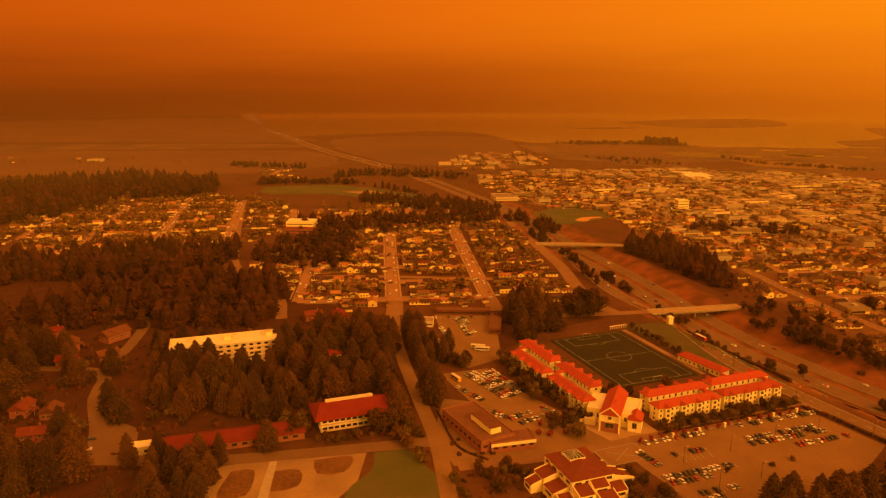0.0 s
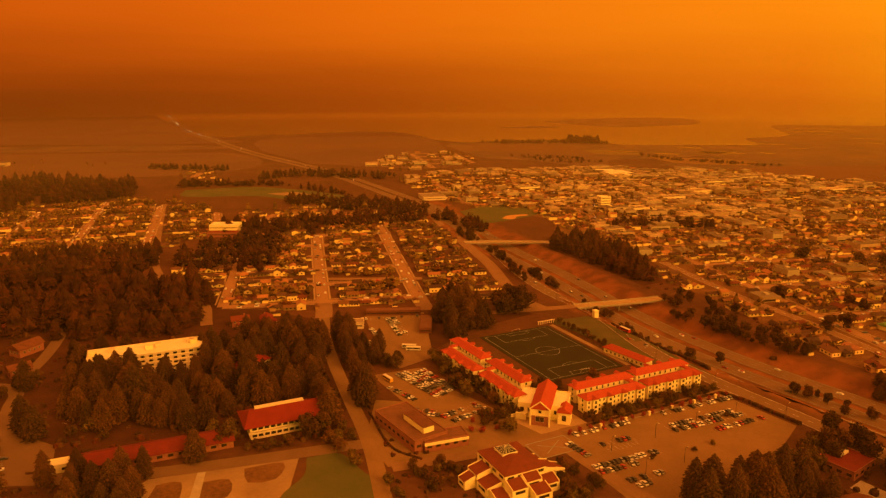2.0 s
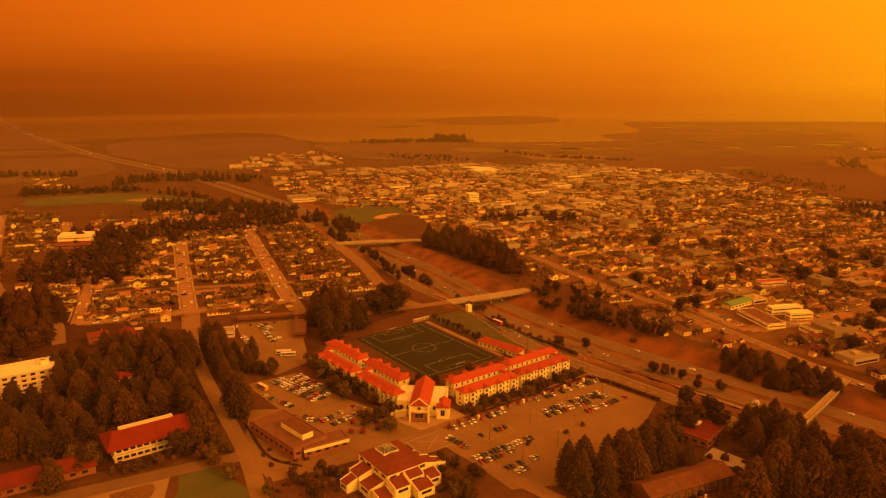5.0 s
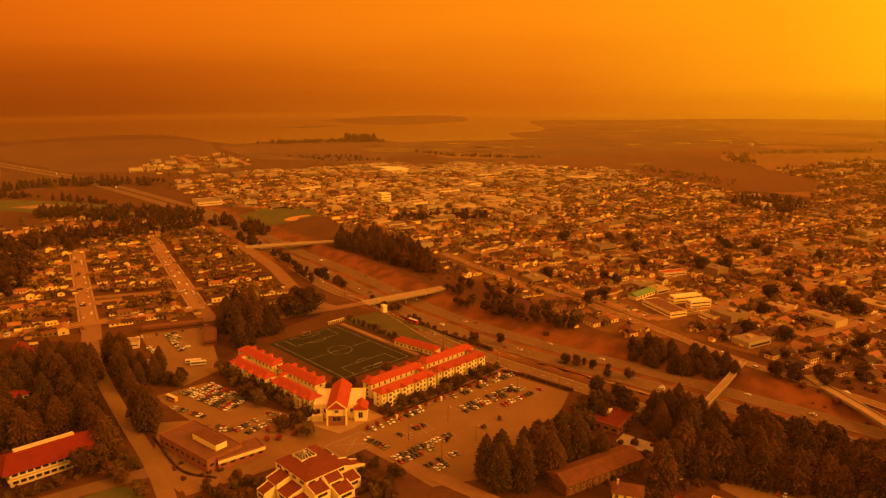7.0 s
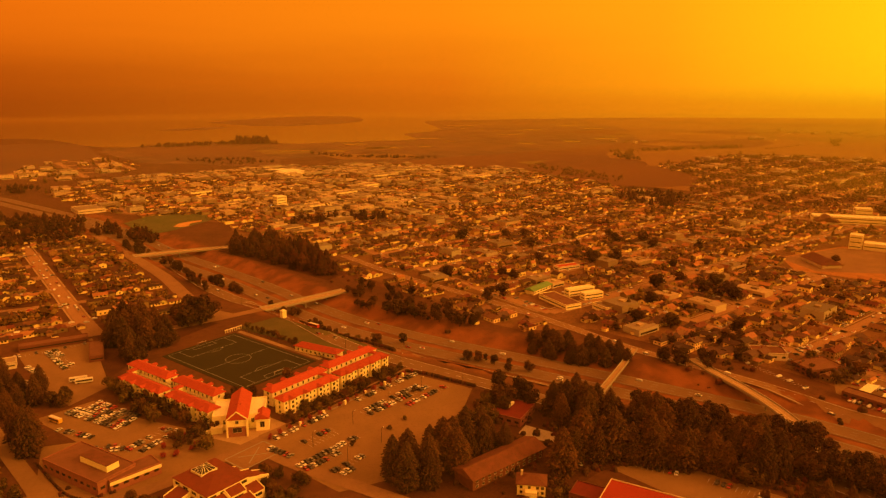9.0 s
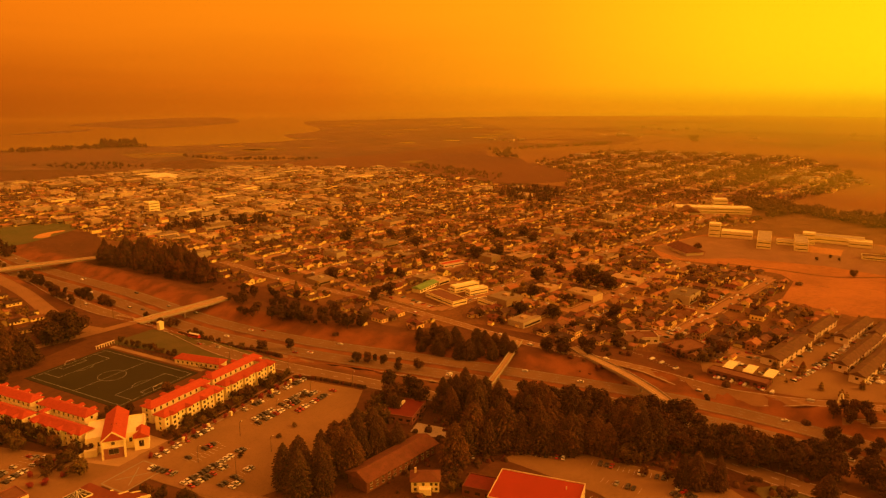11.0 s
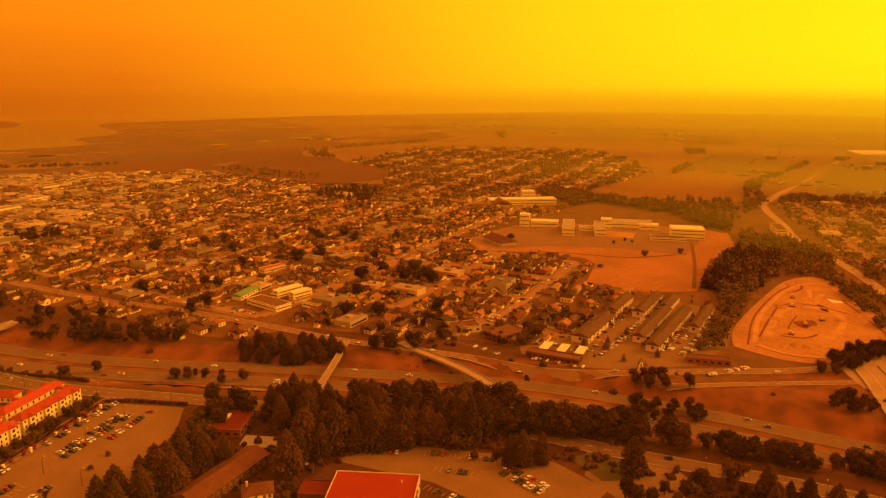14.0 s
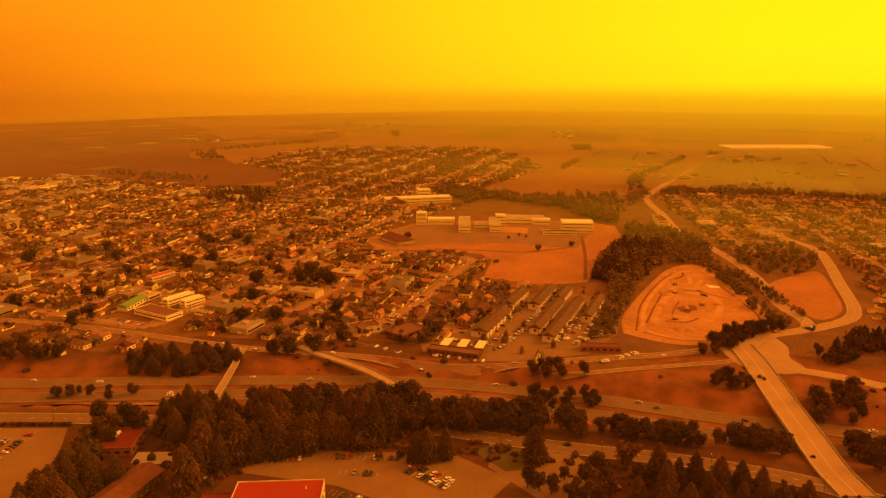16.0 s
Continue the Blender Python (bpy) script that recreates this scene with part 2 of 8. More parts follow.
mat("far_flat_roofing", (0.28, 0.215, 0.14), (0.23, 0.175, 0.11), 0.05, 0.85, by="island", spread=[(1.3, 1.2, 1.1), (0.6,) * 3, (1.0,) * 3, (0.8,) * 3, (1.6, 1.5, 1.3)])
mat("green_roof", (0.16, 0.30, 0.09), (0.13, 0.25, 0.08), 0.2, 0.7)
mat("car_paint", (0.8, 0.8, 0.8), (0.75, 0.75, 0.75), 1.0, 0.3, spec=0.6, by="object", spread=[(1.0, 1.0, 1.0), (0.03,) * 3, (0.62, 0.6, 0.55), (0.05, 0.045, 0.04), (1.0, 0.98, 0.92), (0.45, 0.03, 0.02), (0.07, 0.06, 0.06), (0.9, 0.88, 0.84), (0.04,) * 3, (0.3, 0.28, 0.25)])
mat("far_car_paint", (0.8, 0.8, 0.8), (0.75, 0.75, 0.75), 1.0, 0.35, spec=0.6, by="island", spread=[(1.0, 1.0, 1.0), (0.05,) * 3, (0.5,) * 3, (0.9, 0.9, 0.88), (0.4, 0.04, 0.03), (0.1, 0.1, 0.12), (0.7,) * 3])
mat("tyre", (0.02, 0.02, 0.02), None, 2.0, 0.9)
mat("bus_white", (0.75, 0.72, 0.65), None, 1.0, 0.4)
mat("bus_yellow", (0.75, 0.45, 0.05), None, 1.0, 0.4)
mat("bus_red", (0.5, 0.04, 0.03), None, 1.0, 0.4)


def lit(name, colour, strength):
    m = MATS[name] = bpy.data.materials.new(name)
    m.use_nodes = True
    p = m.node_tree.nodes["Principled BSDF"]
    p.inputs["Emission Color"].default_value = (*colour, 1)
    p.inputs["Emission Strength"].default_value = strength
    return m


lit("lamp_glow", (1.0, 0.75, 0.35), 2.5)

m = MATS["water"] = bpy.data.materials.new("water")
m.use_nodes = True
p = m.node_tree.nodes["Principled BSDF"]
p.inputs["Base Color"].default_value, p.inputs["Roughness"].default_value, p.inputs["IOR"].default_value = (0.06, 0.045, 0.03, 1), 0.12, 1.33
ripple, bump, geo = (m.node_tree.nodes.new(k) for k in ("ShaderNodeTexNoise", "ShaderNodeBump", "ShaderNodeNewGeometry"))
ripple.inputs["Scale"].default_value = 0.15
bump.inputs["Distance"].default_value, bump.inputs["Strength"].default_value = 0.1, 0.2
m.node_tree.links.new(geo.outputs["Position"], ripple.inputs["Vector"])
m.node_tree.links.new(ripple.outputs["Fac"], bump.inputs["Height"])
m.node_tree.links.new(bump.outputs[0], p.inputs["Normal"])


# ---- mesh helpers ----
class Shape:
    """Collects vertices and faces, with a material for each face, into one mesh."""

    def __init__(self):
        self.v, self.f, self.m, self.names = [], [], [], []

    def slot(self, name):
        if name not in self.names:
            self.names.append(name)
        return self.names.index(name)

    def add(self, verts, faces, mat_name, at=None):
        k = len(self.v)
        if at is not None:
            x, y, z, turn = at
            c, s = math.cos(turn), math.sin(turn)
            verts = [(x + c * a - s * b, y + s * a + c * b, z + d) for a, b, d in verts]
        self.v += verts
        self.f += [tuple(i + k for i in f) for f in faces]
        self.m += [self.slot(mat_name)] * len(faces)
        return self

    def box(self, x0, x1, y0, y1, z0, z1, mat_name, at=None, bottom=False):
        v = [(x, y, z) for z in (z0, z1) for x, y in ((x0, y0), (x1, y0), (x1, y1), (x0, y1))]
        f = [(4, 5, 6, 7), (0, 1, 5, 4), (1, 2, 6, 5), (2, 3, 7, 6), (3, 0, 4, 7)] + ([(3, 2, 1, 0)] if bottom else [])
        return self.add(v, f, mat_name, at)

    def hip(self, x0, x1, y0, y1, z, rise, mat_name, inset=None, thick=0.25, at=None):
        """A hip roof with its ridge along x; inset 0 makes it a gable."""
        half = (y1 - y0) / 2
        inset = half if inset is None else inset
        ym = (y0 + y1) / 2
        b = [(x0, y0, z), (x1, y0, z), (x1, y1, z), (x0, y1, z)]
        t = [(a, c, d + thick) for a, c, d in b] + [(x0 + inset, ym, z + rise), (x1 - inset, ym, z + rise)]
        f = [(0, 1, 5, 4), (1, 2, 6, 5), (2, 3, 7, 6), (3, 0, 4, 7), (4, 5, 9, 8), (6, 7, 8, 9), (5, 6, 9), (7, 4, 8), (3, 2, 1, 0)]
        return self.add(b + t, f, mat_name, at)

    def prism(self, outline, z0, z1, mat_name, at=None):
        k = len(outline)
        v = [(x, y, z0) for x, y in outline] + [(x, y, z1) for x, y in outline]
        f = [tuple(range(k, 2 * k))] + [(i, (i + 1) % k, k + (i + 1) % k, k + i) for i in range(k)]
        return self.add(v, f, mat_name, at)

    def tube(self, x, y, z0, z1, r0, r1, mat_name, sides=6, at=None):
        v = [(x + r * math.cos(2 * math.pi * i / sides), y + r * math.sin(2 * math.pi * i / sides), z) for z, r in ((z0, r0), (z1, r1)) for i in range(sides)]
        f = [(i, (i + 1) % sides, sides + (i + 1) % sides, sides + i) for i in range(sides)] + [tuple(range(sides, 2 * sides))]
        return self.add(v, f, mat_name, at)

    def mesh(self, name, smooth=False):
        me = bpy.data.meshes.new(name)
        me.from_pydata(self.v, [], self.f)
        for s in self.names:
            me.materials.append(MATS[s])
        me.polygons.foreach_set("material_index", self.m)
        if smooth:
            me.polygons.foreach_set("use_smooth", [True] * len(self.f))
        me.update()
        return me


def thing(name, x=0, y=0, z=0, turn=0, label="", category="", group="", kind=""):
    ob = new(name)
    ob.empty_display_size = 0.5
    ob.matrix_basis = pose(x, y, z, 0, 0, turn)
    return tagged(ob, label, category, group, kind)


def part(name, shape, parent, label="", at=None):
    """One mesh object under a thing or a part; shape is a Shape or a mesh that is shared."""
    ob = new(name, shape.mesh(name) if isinstance(shape, Shape) else shape)
    ob.parent = parent
    if at is not None:
        ob.matrix_basis = at
    return tagged(ob, label)


def solid(name, shape, label="", category="", group="", kind="", at=None):
    ob = new(name, shape.mesh(name) if isinstance(shape, Shape) else shape)
    if at is not None:
        ob.matrix_basis = at
    return tagged(ob, label, category, group, kind)


def inside(x, y, poly):
    hit, j = False, len(poly) - 1
    for i in range(len(poly)):
        (xi, yi), (xj, yj) = poly[i], poly[j]
        if (yi > y) != (yj > y) and x < (xj - xi) * (y - yi) / (yj - yi) + xi:
            hit = not hit
        j = i
    return hit


def smooth_line(pts, step=12.0):
    """A Catmull-Rom line through the points, as points about step metres apart."""
    out = []
    p = [Vector(a) for a in pts]
    p = [2 * p[0] - p[1]] + p + [2 * p[-1] - p[-2]]
    for a, b, c, d in zip(p, p[1:], p[2:], p[3:]):
        n = max(2, int((c - b).length / step))
        for i in range(n):
            t = i / n
            out.append(0.5 * (2 * b + (c - a) * t + (2 * a - 5 * b + 4 * c - d) * t * t + (3 * b - a - 3 * c + d) * t ** 3))
    return out + [p[-2]]


def away(x, y, line):
    """The distance from a point to a line of Vectors."""
    return min(seg_away(x, y, a, b) for a, b in zip(line, line[1:]))


def seg_away(x, y, a, b):
    dx, dy = b[0] - a[0], b[1] - a[1]
    t = max(0, min(1, ((x - a[0]) * dx + (y - a[1]) * dy) / (dx * dx + dy * dy + 1e-9)))
    return math.hypot(x - a[0] - t * dx, y - a[1] - t * dy)


# ---- the lie of the land: flat, with the freeway in a cutting ----
FREEWAY = smooth_line([(480, -420), (466, -200), (450, -65), (434, 14), (424, 110), (397, 222), (330, 363), (270, 476), (232, 577), (202, 725), (166, 865),
                       (121, 1060), (62, 1240), (-112, 1685), (-396, 2252), (-816, 3328), (-1235, 4630)], 25)
FWY = np.array([(p[0], p[1]) for p in FREEWAY])


def to_freeway(x, y):
    a, b = FWY[:-1], FWY[1:]
    d = b - a
    t = np.clip(((x - a[:, 0]) * d[:, 0] + (y - a[:, 1]) * d[:, 1]) / (d ** 2).sum(1), 0, 1)
    return float(np.hypot(x - a[:, 0] - t * d[:, 0], y - a[:, 1] - t * d[:, 1]).min())


def ease(t):
    t = max(0.0, min(1.0, t))
    return t * t * (3 - 2 * t)


def ground_z(x, y):
    if y > 1200 or y < -420 or x < -100 or x > 560:
        return 0.0
    depth = 6.0 * (1 - ease((y - 880) / 260))
    return -depth * (1 - ease((to_freeway(x, y) - 24) / 13))
# ---- ground: one sheet to the horizon ----
def steps(lo, hi, fine, outer_lo, outer_hi):
    mid = list(np.arange(lo, hi + 1e-6, fine))
    left, right, s = [], [], fine
    while (left[-1] if left else lo) > outer_lo:
        s *= 1.35
        left.append((left[-1] if left else lo) - s)
    s = fine
    while (right[-1] if right else hi) < outer_hi:
        s *= 1.35
        right.append((right[-1] if right else hi) + s)
    return left[::-1] + mid + right


def make_ground():
    xs, ys = steps(-60, 560, 9, -4600, 4850), steps(-420, 1200, 9, -2400, 4850)
    v = []
    for y in ys:
        for x in xs:
            r = math.hypot(x, y)
            k = min(1.0, 4900 / r) if r > 1 else 1.0
            v.append((x * k, y * k, ground_z(x, y)))
    w = len(xs)
    f = [(j * w + i, j * w + i + 1, (j + 1) * w + i + 1, (j + 1) * w + i) for j in range(len(ys) - 1) for i in range(w - 1)]
    s = Shape()
    s.add(v, f, "land")
    me = s.mesh("ground", smooth=True)
    verge = me.attributes.new("verge", "FLOAT", "POINT")
    reach = [(46 + (max(0.0, min(70.0, (170 - y) * 0.6)) if x > 420 else 0.0) + 9 * noise.noise((x * 0.03, y * 0.03, 0)) - to_freeway(x, y)) / 8 if -60 < x < 560 and -420 < y < 1250 else 0.0 for x, y, z in v]
    verge.data.foreach_set("value", [max(0.0, min(1.0, e)) for e in reach])
    return solid("ground", me, "flat coastal land of dry grass and bare soil", "ground", kind="structure")


make_ground()


def sheet(name, outline, z, mat_name, label, category="ground"):
    """A flat piece of ground cover."""
    s = Shape()
    s.add([(x, y, z) for x, y in outline], [tuple(range(len(outline)))], mat_name)
    return solid(name, s, label, category, kind="structure")


def ribbon(line, width, z, shape, mat_name, offset=0.0, follow=True, thick=0.0):
    """A strip along a line of Vectors, lying on the land."""
    v, f = [], []
    for i, p in enumerate(line):
        d = (line[min(i + 1, len(line) - 1)] - line[max(i - 1, 0)]).normalized()
        n = Vector((-d.y, d.x))
        for side in (1, -1):
            q = p + n * (offset + side * width / 2)
            v.append((q.x, q.y, (ground_z(q.x, q.y) if follow else 0) + z))
    for i in range(len(line) - 1):
        f.append((2 * i, 2 * i + 1, 2 * i + 3, 2 * i + 2))
    if thick:
        k = len(v)
        v += [(a, b, c - thick) for a, b, c in v]
        for i in range(len(line) - 1):
            f += [(2 * i + 2, k + 2 * i + 2, k + 2 * i, 2 * i), (2 * i + 1, k + 2 * i + 1, k + 2 * i + 3, 2 * i + 3), (k + 2 * i + 2, k + 2 * i + 3, k + 2 * i + 1, k + 2 * i)]
        f += [(0, k, k + 1, 1), (2 * len(line) - 1, k + 2 * len(line) - 1, k + 2 * len(line) - 2, 2 * len(line) - 2)]
    shape.add(v, f, mat_name)
    return shape


def dashes(line, offset, z, shape, mat_name, on=3.0, off=9.0, width=0.25, limit=1e9):
    """A dashed line beside a centre line."""
    run, gone = 0.0, 0.0
    for a, b in zip(line, line[1:]):
        d = b - a
        length = d.length
        d.normalize()
        n = Vector((-d.y, d.x))
        s = (-run) % (on + off)
        while s < length:
            p, q = a + d * s + n * offset, a + d * min(length, s + on) + n * offset
            zz = ground_z(p.x, p.y) + z
            h = n * width / 2
            shape.add([(p.x - h.x, p.y - h.y, zz), (q.x - h.x, q.y - h.y, zz), (q.x + h.x, q.y + h.y, zz), (p.x + h.x, p.y + h.y, zz)], [(0, 1, 2, 3)], mat_name)
            s += on + off
        run += length
        gone += length
        if gone > limit:
            break


sheet("yards", [(456, 300), (474, 100), (566, 44), (566, -420), (1430, -420), (1430, 190), (1300, 215), (1160, 460), (1180, 560), (700, 560), (440, 400)], 0.015, "yards", "dry ground between the western roads")
# dark duff under the campus woods
for outline in ([(-560, 720), (-160, 740), (-120, 640), (-20, 580), (-2, 470), (-8, 440), (-26, 400), (-34, 380), (-90, 376), (-190, 356), (-560, 356)],
                [(-560, 345), (-190, 345), (-130, 345), (-112, 290), (-112, 200), (-560, 200)],
                [(155, 296), (206, 320), (246, 348), (276, 312), (300, 258), (345, 178), (356, 120), (370, 60), (370, -60), (300, -60), (310, 60), (330, 112), (324, 150), (288, 240), (250, 246), (200, 236), (150, 262)],
                [(210, 860), (252, 738), (272, 668), (296, 682), (312, 740), (304, 860), (240, 915)], [(40, 508), (52, 640), (104, 632), (130, 628), (140, 592), (84, 560)]):
    sheet("woodland_floor", outline, 0.03, "woodland_floor", "dark needle litter under redwoods")

# water of the bay and the sea beyond the far shore
def arc(a0, a1, r, n):
    return [(r * math.sin(radians(a0 + (a1 - a0) * i / n)), r * math.cos(radians(a0 + (a1 - a0) * i / n))) for i in range(n + 1)]


SHORE = smooth_line([(-1232, 4400), (-664, 2900), (-406, 2821), (-61, 3009), (136, 2924), (241, 2541), (336, 2427), (477, 2489), (741, 2450), (818, 2291), (1011, 2258),
                     (1261, 2230), (1359, 2492), (1614, 2637), (1893, 3233), (2249, 3198), (3007, 3000), (3496, 2720), (4280, 2120)], 60)
sheet("water", [(p.x, p.y) for p in SHORE] + arc(63.5, -15.5, 4890, 40), 0.5, "water", "calm bay reflecting the brown smoky sky", "water")
sheet("mudflat", [(p.x, p.y) for p in smooth_line([(900, 3700), (1100, 3880), (1460, 4060), (1770, 3950), (1600, 3400), (1140, 3220), (980, 3420), (900, 3700)], 80)[:-1]], 0.9, "marsh", "low dark mudflat in the bay")
sheet("mudflat", [(p.x, p.y) for p in smooth_line([(560, 3200), (760, 3320), (900, 3290), (760, 3160), (560, 3200)], 80)[:-1]], 0.9, "marsh", "low dark mudflat in the bay")

# pastures, marsh and sports grounds, laid on the land
FIELDS = [
    ("marsh", "marsh", [(-1900, 2100), (-640, 2230), (-420, 2350), (-900, 2420), (-1900, 2260)], "dark marsh along a slough"),
    ("pasture", "mudland", [(-1750, 1560), (-420, 1620), (-330, 2050), (-700, 2160), (-1900, 2050)], "wide brown pasture beside the bay"),
    ("pasture", "mudland", [(-1900, 2500), (-520, 2480), (-640, 2850), (-1150, 4200), (-2300, 3700)], "tidal flats below the highway"),
    ("pasture", "mudland", [(-140, 1820), (180, 1700), (230, 2200), (170, 2700), (-330, 2700), (-350, 2300)], "bare brown pasture beside the highway"),
    ("marsh", "marsh", [(240, 2300), (330, 2480), (650, 2600), (800, 2300), (1190, 2190), (1000, 1950), (600, 1840), (330, 1900)], "dark marsh behind the shore"),
    ("marsh", "marsh", [(700, 1700), (1000, 1960), (1196, 2190), (1270, 2320), (1350, 2560), (1990, 3310), (2490, 3240), (3380, 3360), (2950, 2650), (2480, 2200), (2150, 1820), (1700, 1640), (1300, 1560), (1040, 1500), (840, 1600)], "dark salt marsh with ponds"),
    ("pasture", "field_soil", [(990, 1270), (1130, 1200), (1320, 1320), (1500, 1520), (1720, 1490), (2010, 1400), (2300, 1560), (2150, 1800), (1700, 1720), (1330, 1660), (860, 1620), (830, 1560)], "bare red-brown field beyond the town"),
    ("pasture", "pasture", [(640, 2130), (770, 2080), (770, 1960), (640, 1990)], "olive pasture beside the marsh"),
    ("pasture", "pasture", [(770, 1900), (985, 1790), (930, 1680), (770, 1760)], "olive pasture behind the town"),
    ("pasture", "pasture", [(1130, 1470), (1290, 1430), (1270, 1350), (1120, 1400)], "pale lot at the edge of the town"),
    ("marsh", "mudland", [(330, 2400), (620, 2290), (600, 1720), (480, 1760), (350, 2040)], "brown scrubland behind the shore"),
    ("pasture", "field_soil", [(987, 1134), (1040, 985), (1150, 945), (1270, 1005), (1353, 1222), (1420, 1330), (1330, 1480), (1163, 1424), (1050, 1300)], "bare red-brown field beside a far suburb"),
    ("pasture", "pasture", [(1900, 1760), (2250, 1640), (3100, 2300), (2700, 2900), (2350, 2300)], "olive pasture on the coastal plain"),
    ("pasture", "pasture", [(2300, 1560), (2900, 1150), (3700, 1600), (3200, 2250)], "brown pasture on the coastal plain"),
    ("pasture", "pasture", [(2250, 900), (2800, 700), (3100, 950), (2500, 1300)], "dry pasture on the coastal plain"),
    ("pasture", "pasture", [(1430, 420), (1950, 420), (2220, 860), (1830, 560)], "orange-brown field beside a farm road"),
    ("pasture", "pasture", [(1330, 230), (2050, 215), (2250, 480), (1960, 400), (1450, 390)], "orange-brown field beside a farm road"),
    ("pasture", "pasture", [(1420, 170), (2060, 180), (2000, -150), (1450, -140)], "bare field with a dark crop stripe"),
    ("pasture", "pasture", [(2120, 170), (2280, 190), (2420, -140), (2150, -150)], "field beside a long greenhouse"),
    ("pasture", "pasture", [(2330, 620), (3300, 500), (3400, 820), (2800, 690)], "pale pasture in the smoke"),
    ("pasture", "pasture", [(2500, 180), (3600, 100), (3600, 430), (2560, 460)], "pale pasture in the smoke"),
    ("pasture", "pasture", [(3150, 900), (4300, 500), (4500, 1200), (3600, 1450)], "pale pasture in the smoke"),
    ("pasture", "pasture", [(2550, 120), (4400, -60), (4400, -400), (2600, -200)], "pale pasture in the smoke"),
]
sheet("plain", [(1000, 1250), (1180, 560), (1160, 460), (1300, 215), (1420, 190), (1420, -420), (4700, -420), (4800, 400), (4300, 2200), (3400, 3350), (2500, 3230), (2010, 3310), (1340, 2520), (1210, 2180), (820, 1650)], 0.05, "plain", "wide hazy coastal plain of dry pasture", "field")
for i, (n, mat_name, outline, label) in enumerate(FIELDS):
    outline = [(p.x + 18 * noise.noise((p.x * 0.01, p.y * 0.01, 3)), p.y + 18 * noise.noise((p.x * 0.01, p.y * 0.01, 9))) for p in smooth_line(outline + outline[:1], 70)[:-1]]
    sheet(n, outline, (0.12 if mat_name == "marsh" else 0.2) + 0.006 * i, mat_name, label, "field")
# a patchwork of farm fields on the plain
FARM = random.Random(12)
for i in range(44):
    fx, fy = FARM.uniform(1480, 3700), FARM.uniform(-380, 2500)
    if not 40 < math.degrees(math.atan2(fx, fy)) < 101 or inside(fx, fy, [(1060, 560), (1440, 440), (1740, 500), (2240, 1040), (2000, 1560), (1480, 1600), (1040, 1300)]):
        continue
    a, b, turn = FARM.uniform(70, 260), FARM.uniform(40, 130), radians(8 + FARM.uniform(-4, 4))
    c, s_ = math.cos(turn), math.sin(turn)
    outline = [(fx + c * u * a - s_ * w * b, fy + s_ * u * a + c * w * b) for u, w in ((-1, -1), (1, -1), (1, 1), (-1, 1))]
    sheet("pasture", outline, 0.34 + 0.01 * i, FARM.choice(("pasture", "pasture", "plain", "field_soil", "pasture")), "small farm field on the coastal plain", "field")
POND = random.Random(31)
for i in range(64):
    px, py = POND.uniform(620, 2500), POND.uniform(1720, 3050)
    if not (inside(px, py, [(640, 1900), (1000, 1960), (1300, 1700), (1700, 1760), (2150, 1950), (2700, 2700), (2000, 3120), (1420, 2480), (1240, 2150), (820, 2200)])):
        continue
    a, b = POND.uniform(15, 80), POND.uniform(10, 34)
    sheet("pond", [(px + a * (1 + 0.25 * math.sin(3 * k + i)) * math.cos(k * 0.449), py + b * math.sin(k * 0.449) - 0.3 * a * math.cos(k * 0.449)) for k in range(14)], 0.55, "water", "shallow marsh pond", "water")

SPORTS = [(-350, 1390), (-208, 1415), (-45, 1290), (-40, 1195), (-120, 1230), (-200, 1300), (-330, 1310)]
sheet("sports_ground", [(p.x, p.y) for p in smooth_line(SPORTS + SPORTS[:1], 15)[:-1]], 0.3, "ball_lawn", "green sports ground ringed by trees", "sports ground")
sheet("infield_dirt", [(-190, 1330), (-140, 1345), (-105, 1310), (-150, 1300)], 0.4, "infield", "pale dirt infield", "sports ground")
BALLPARK = [(140, 1110), (190, 1150), (250, 1130), (262, 1080), (220, 1040), (170, 1010), (150, 1040)]
sheet("ballpark", [(p.x, p.y) for p in smooth_line(BALLPARK + BALLPARK[:1], 12)[:-1]], 0.3, "ball_lawn", "green ballpark beside the freeway", "sports ground")
INFIELD = smooth_line([(196, 1044), (210, 1066), (238, 1074), (240, 1064), (222, 1056), (216, 1040), (206, 1034), (196, 1044)], 5)[:-1]
sheet("infield_dirt", [(p.x, p.y) for p in INFIELD], 0.4, "haul_dirt", "pale curved dirt infield of the ballpark", "sports ground")

SCHOOL_FIELD = [(722, 440), (745, 380), (755, 318), (736, 296), (660, 275), (661, 211), (691, 173), (789, 184), (920, 188), (990, 214), (1000, 260), (985, 320), (945, 400), (880, 478), (762, 484)]
sheet("school_field", SCHOOL_FIELD, 0.2, "red_meadow", "dry reddish school playing field", "field")
PIT = [(p.x, p.y) for p in smooth_line([(556, 108), (600, 118), (700, 116), (780, 108), (812, 88), (798, 62), (730, 34), (650, -2), (612, -4), (590, 16), (562, 36), (548, 70), (556, 108)], 12)[:-1]]
sheet("building_site", PIT, 0.22, "earth", "graded bare orange earth of a building site", "ground")
LOOP = [(p.x, p.y) for p in smooth_line([(790, -2), (750, 8), (676, -22), (664, -38), (684, -50), (712, -55), (776, -49), (840, -36), (790, -2)], 12)[:-1]]
sheet("verge", LOOP, 0.2, "red_meadow", "dry reddish verge inside a road loop", "verge")

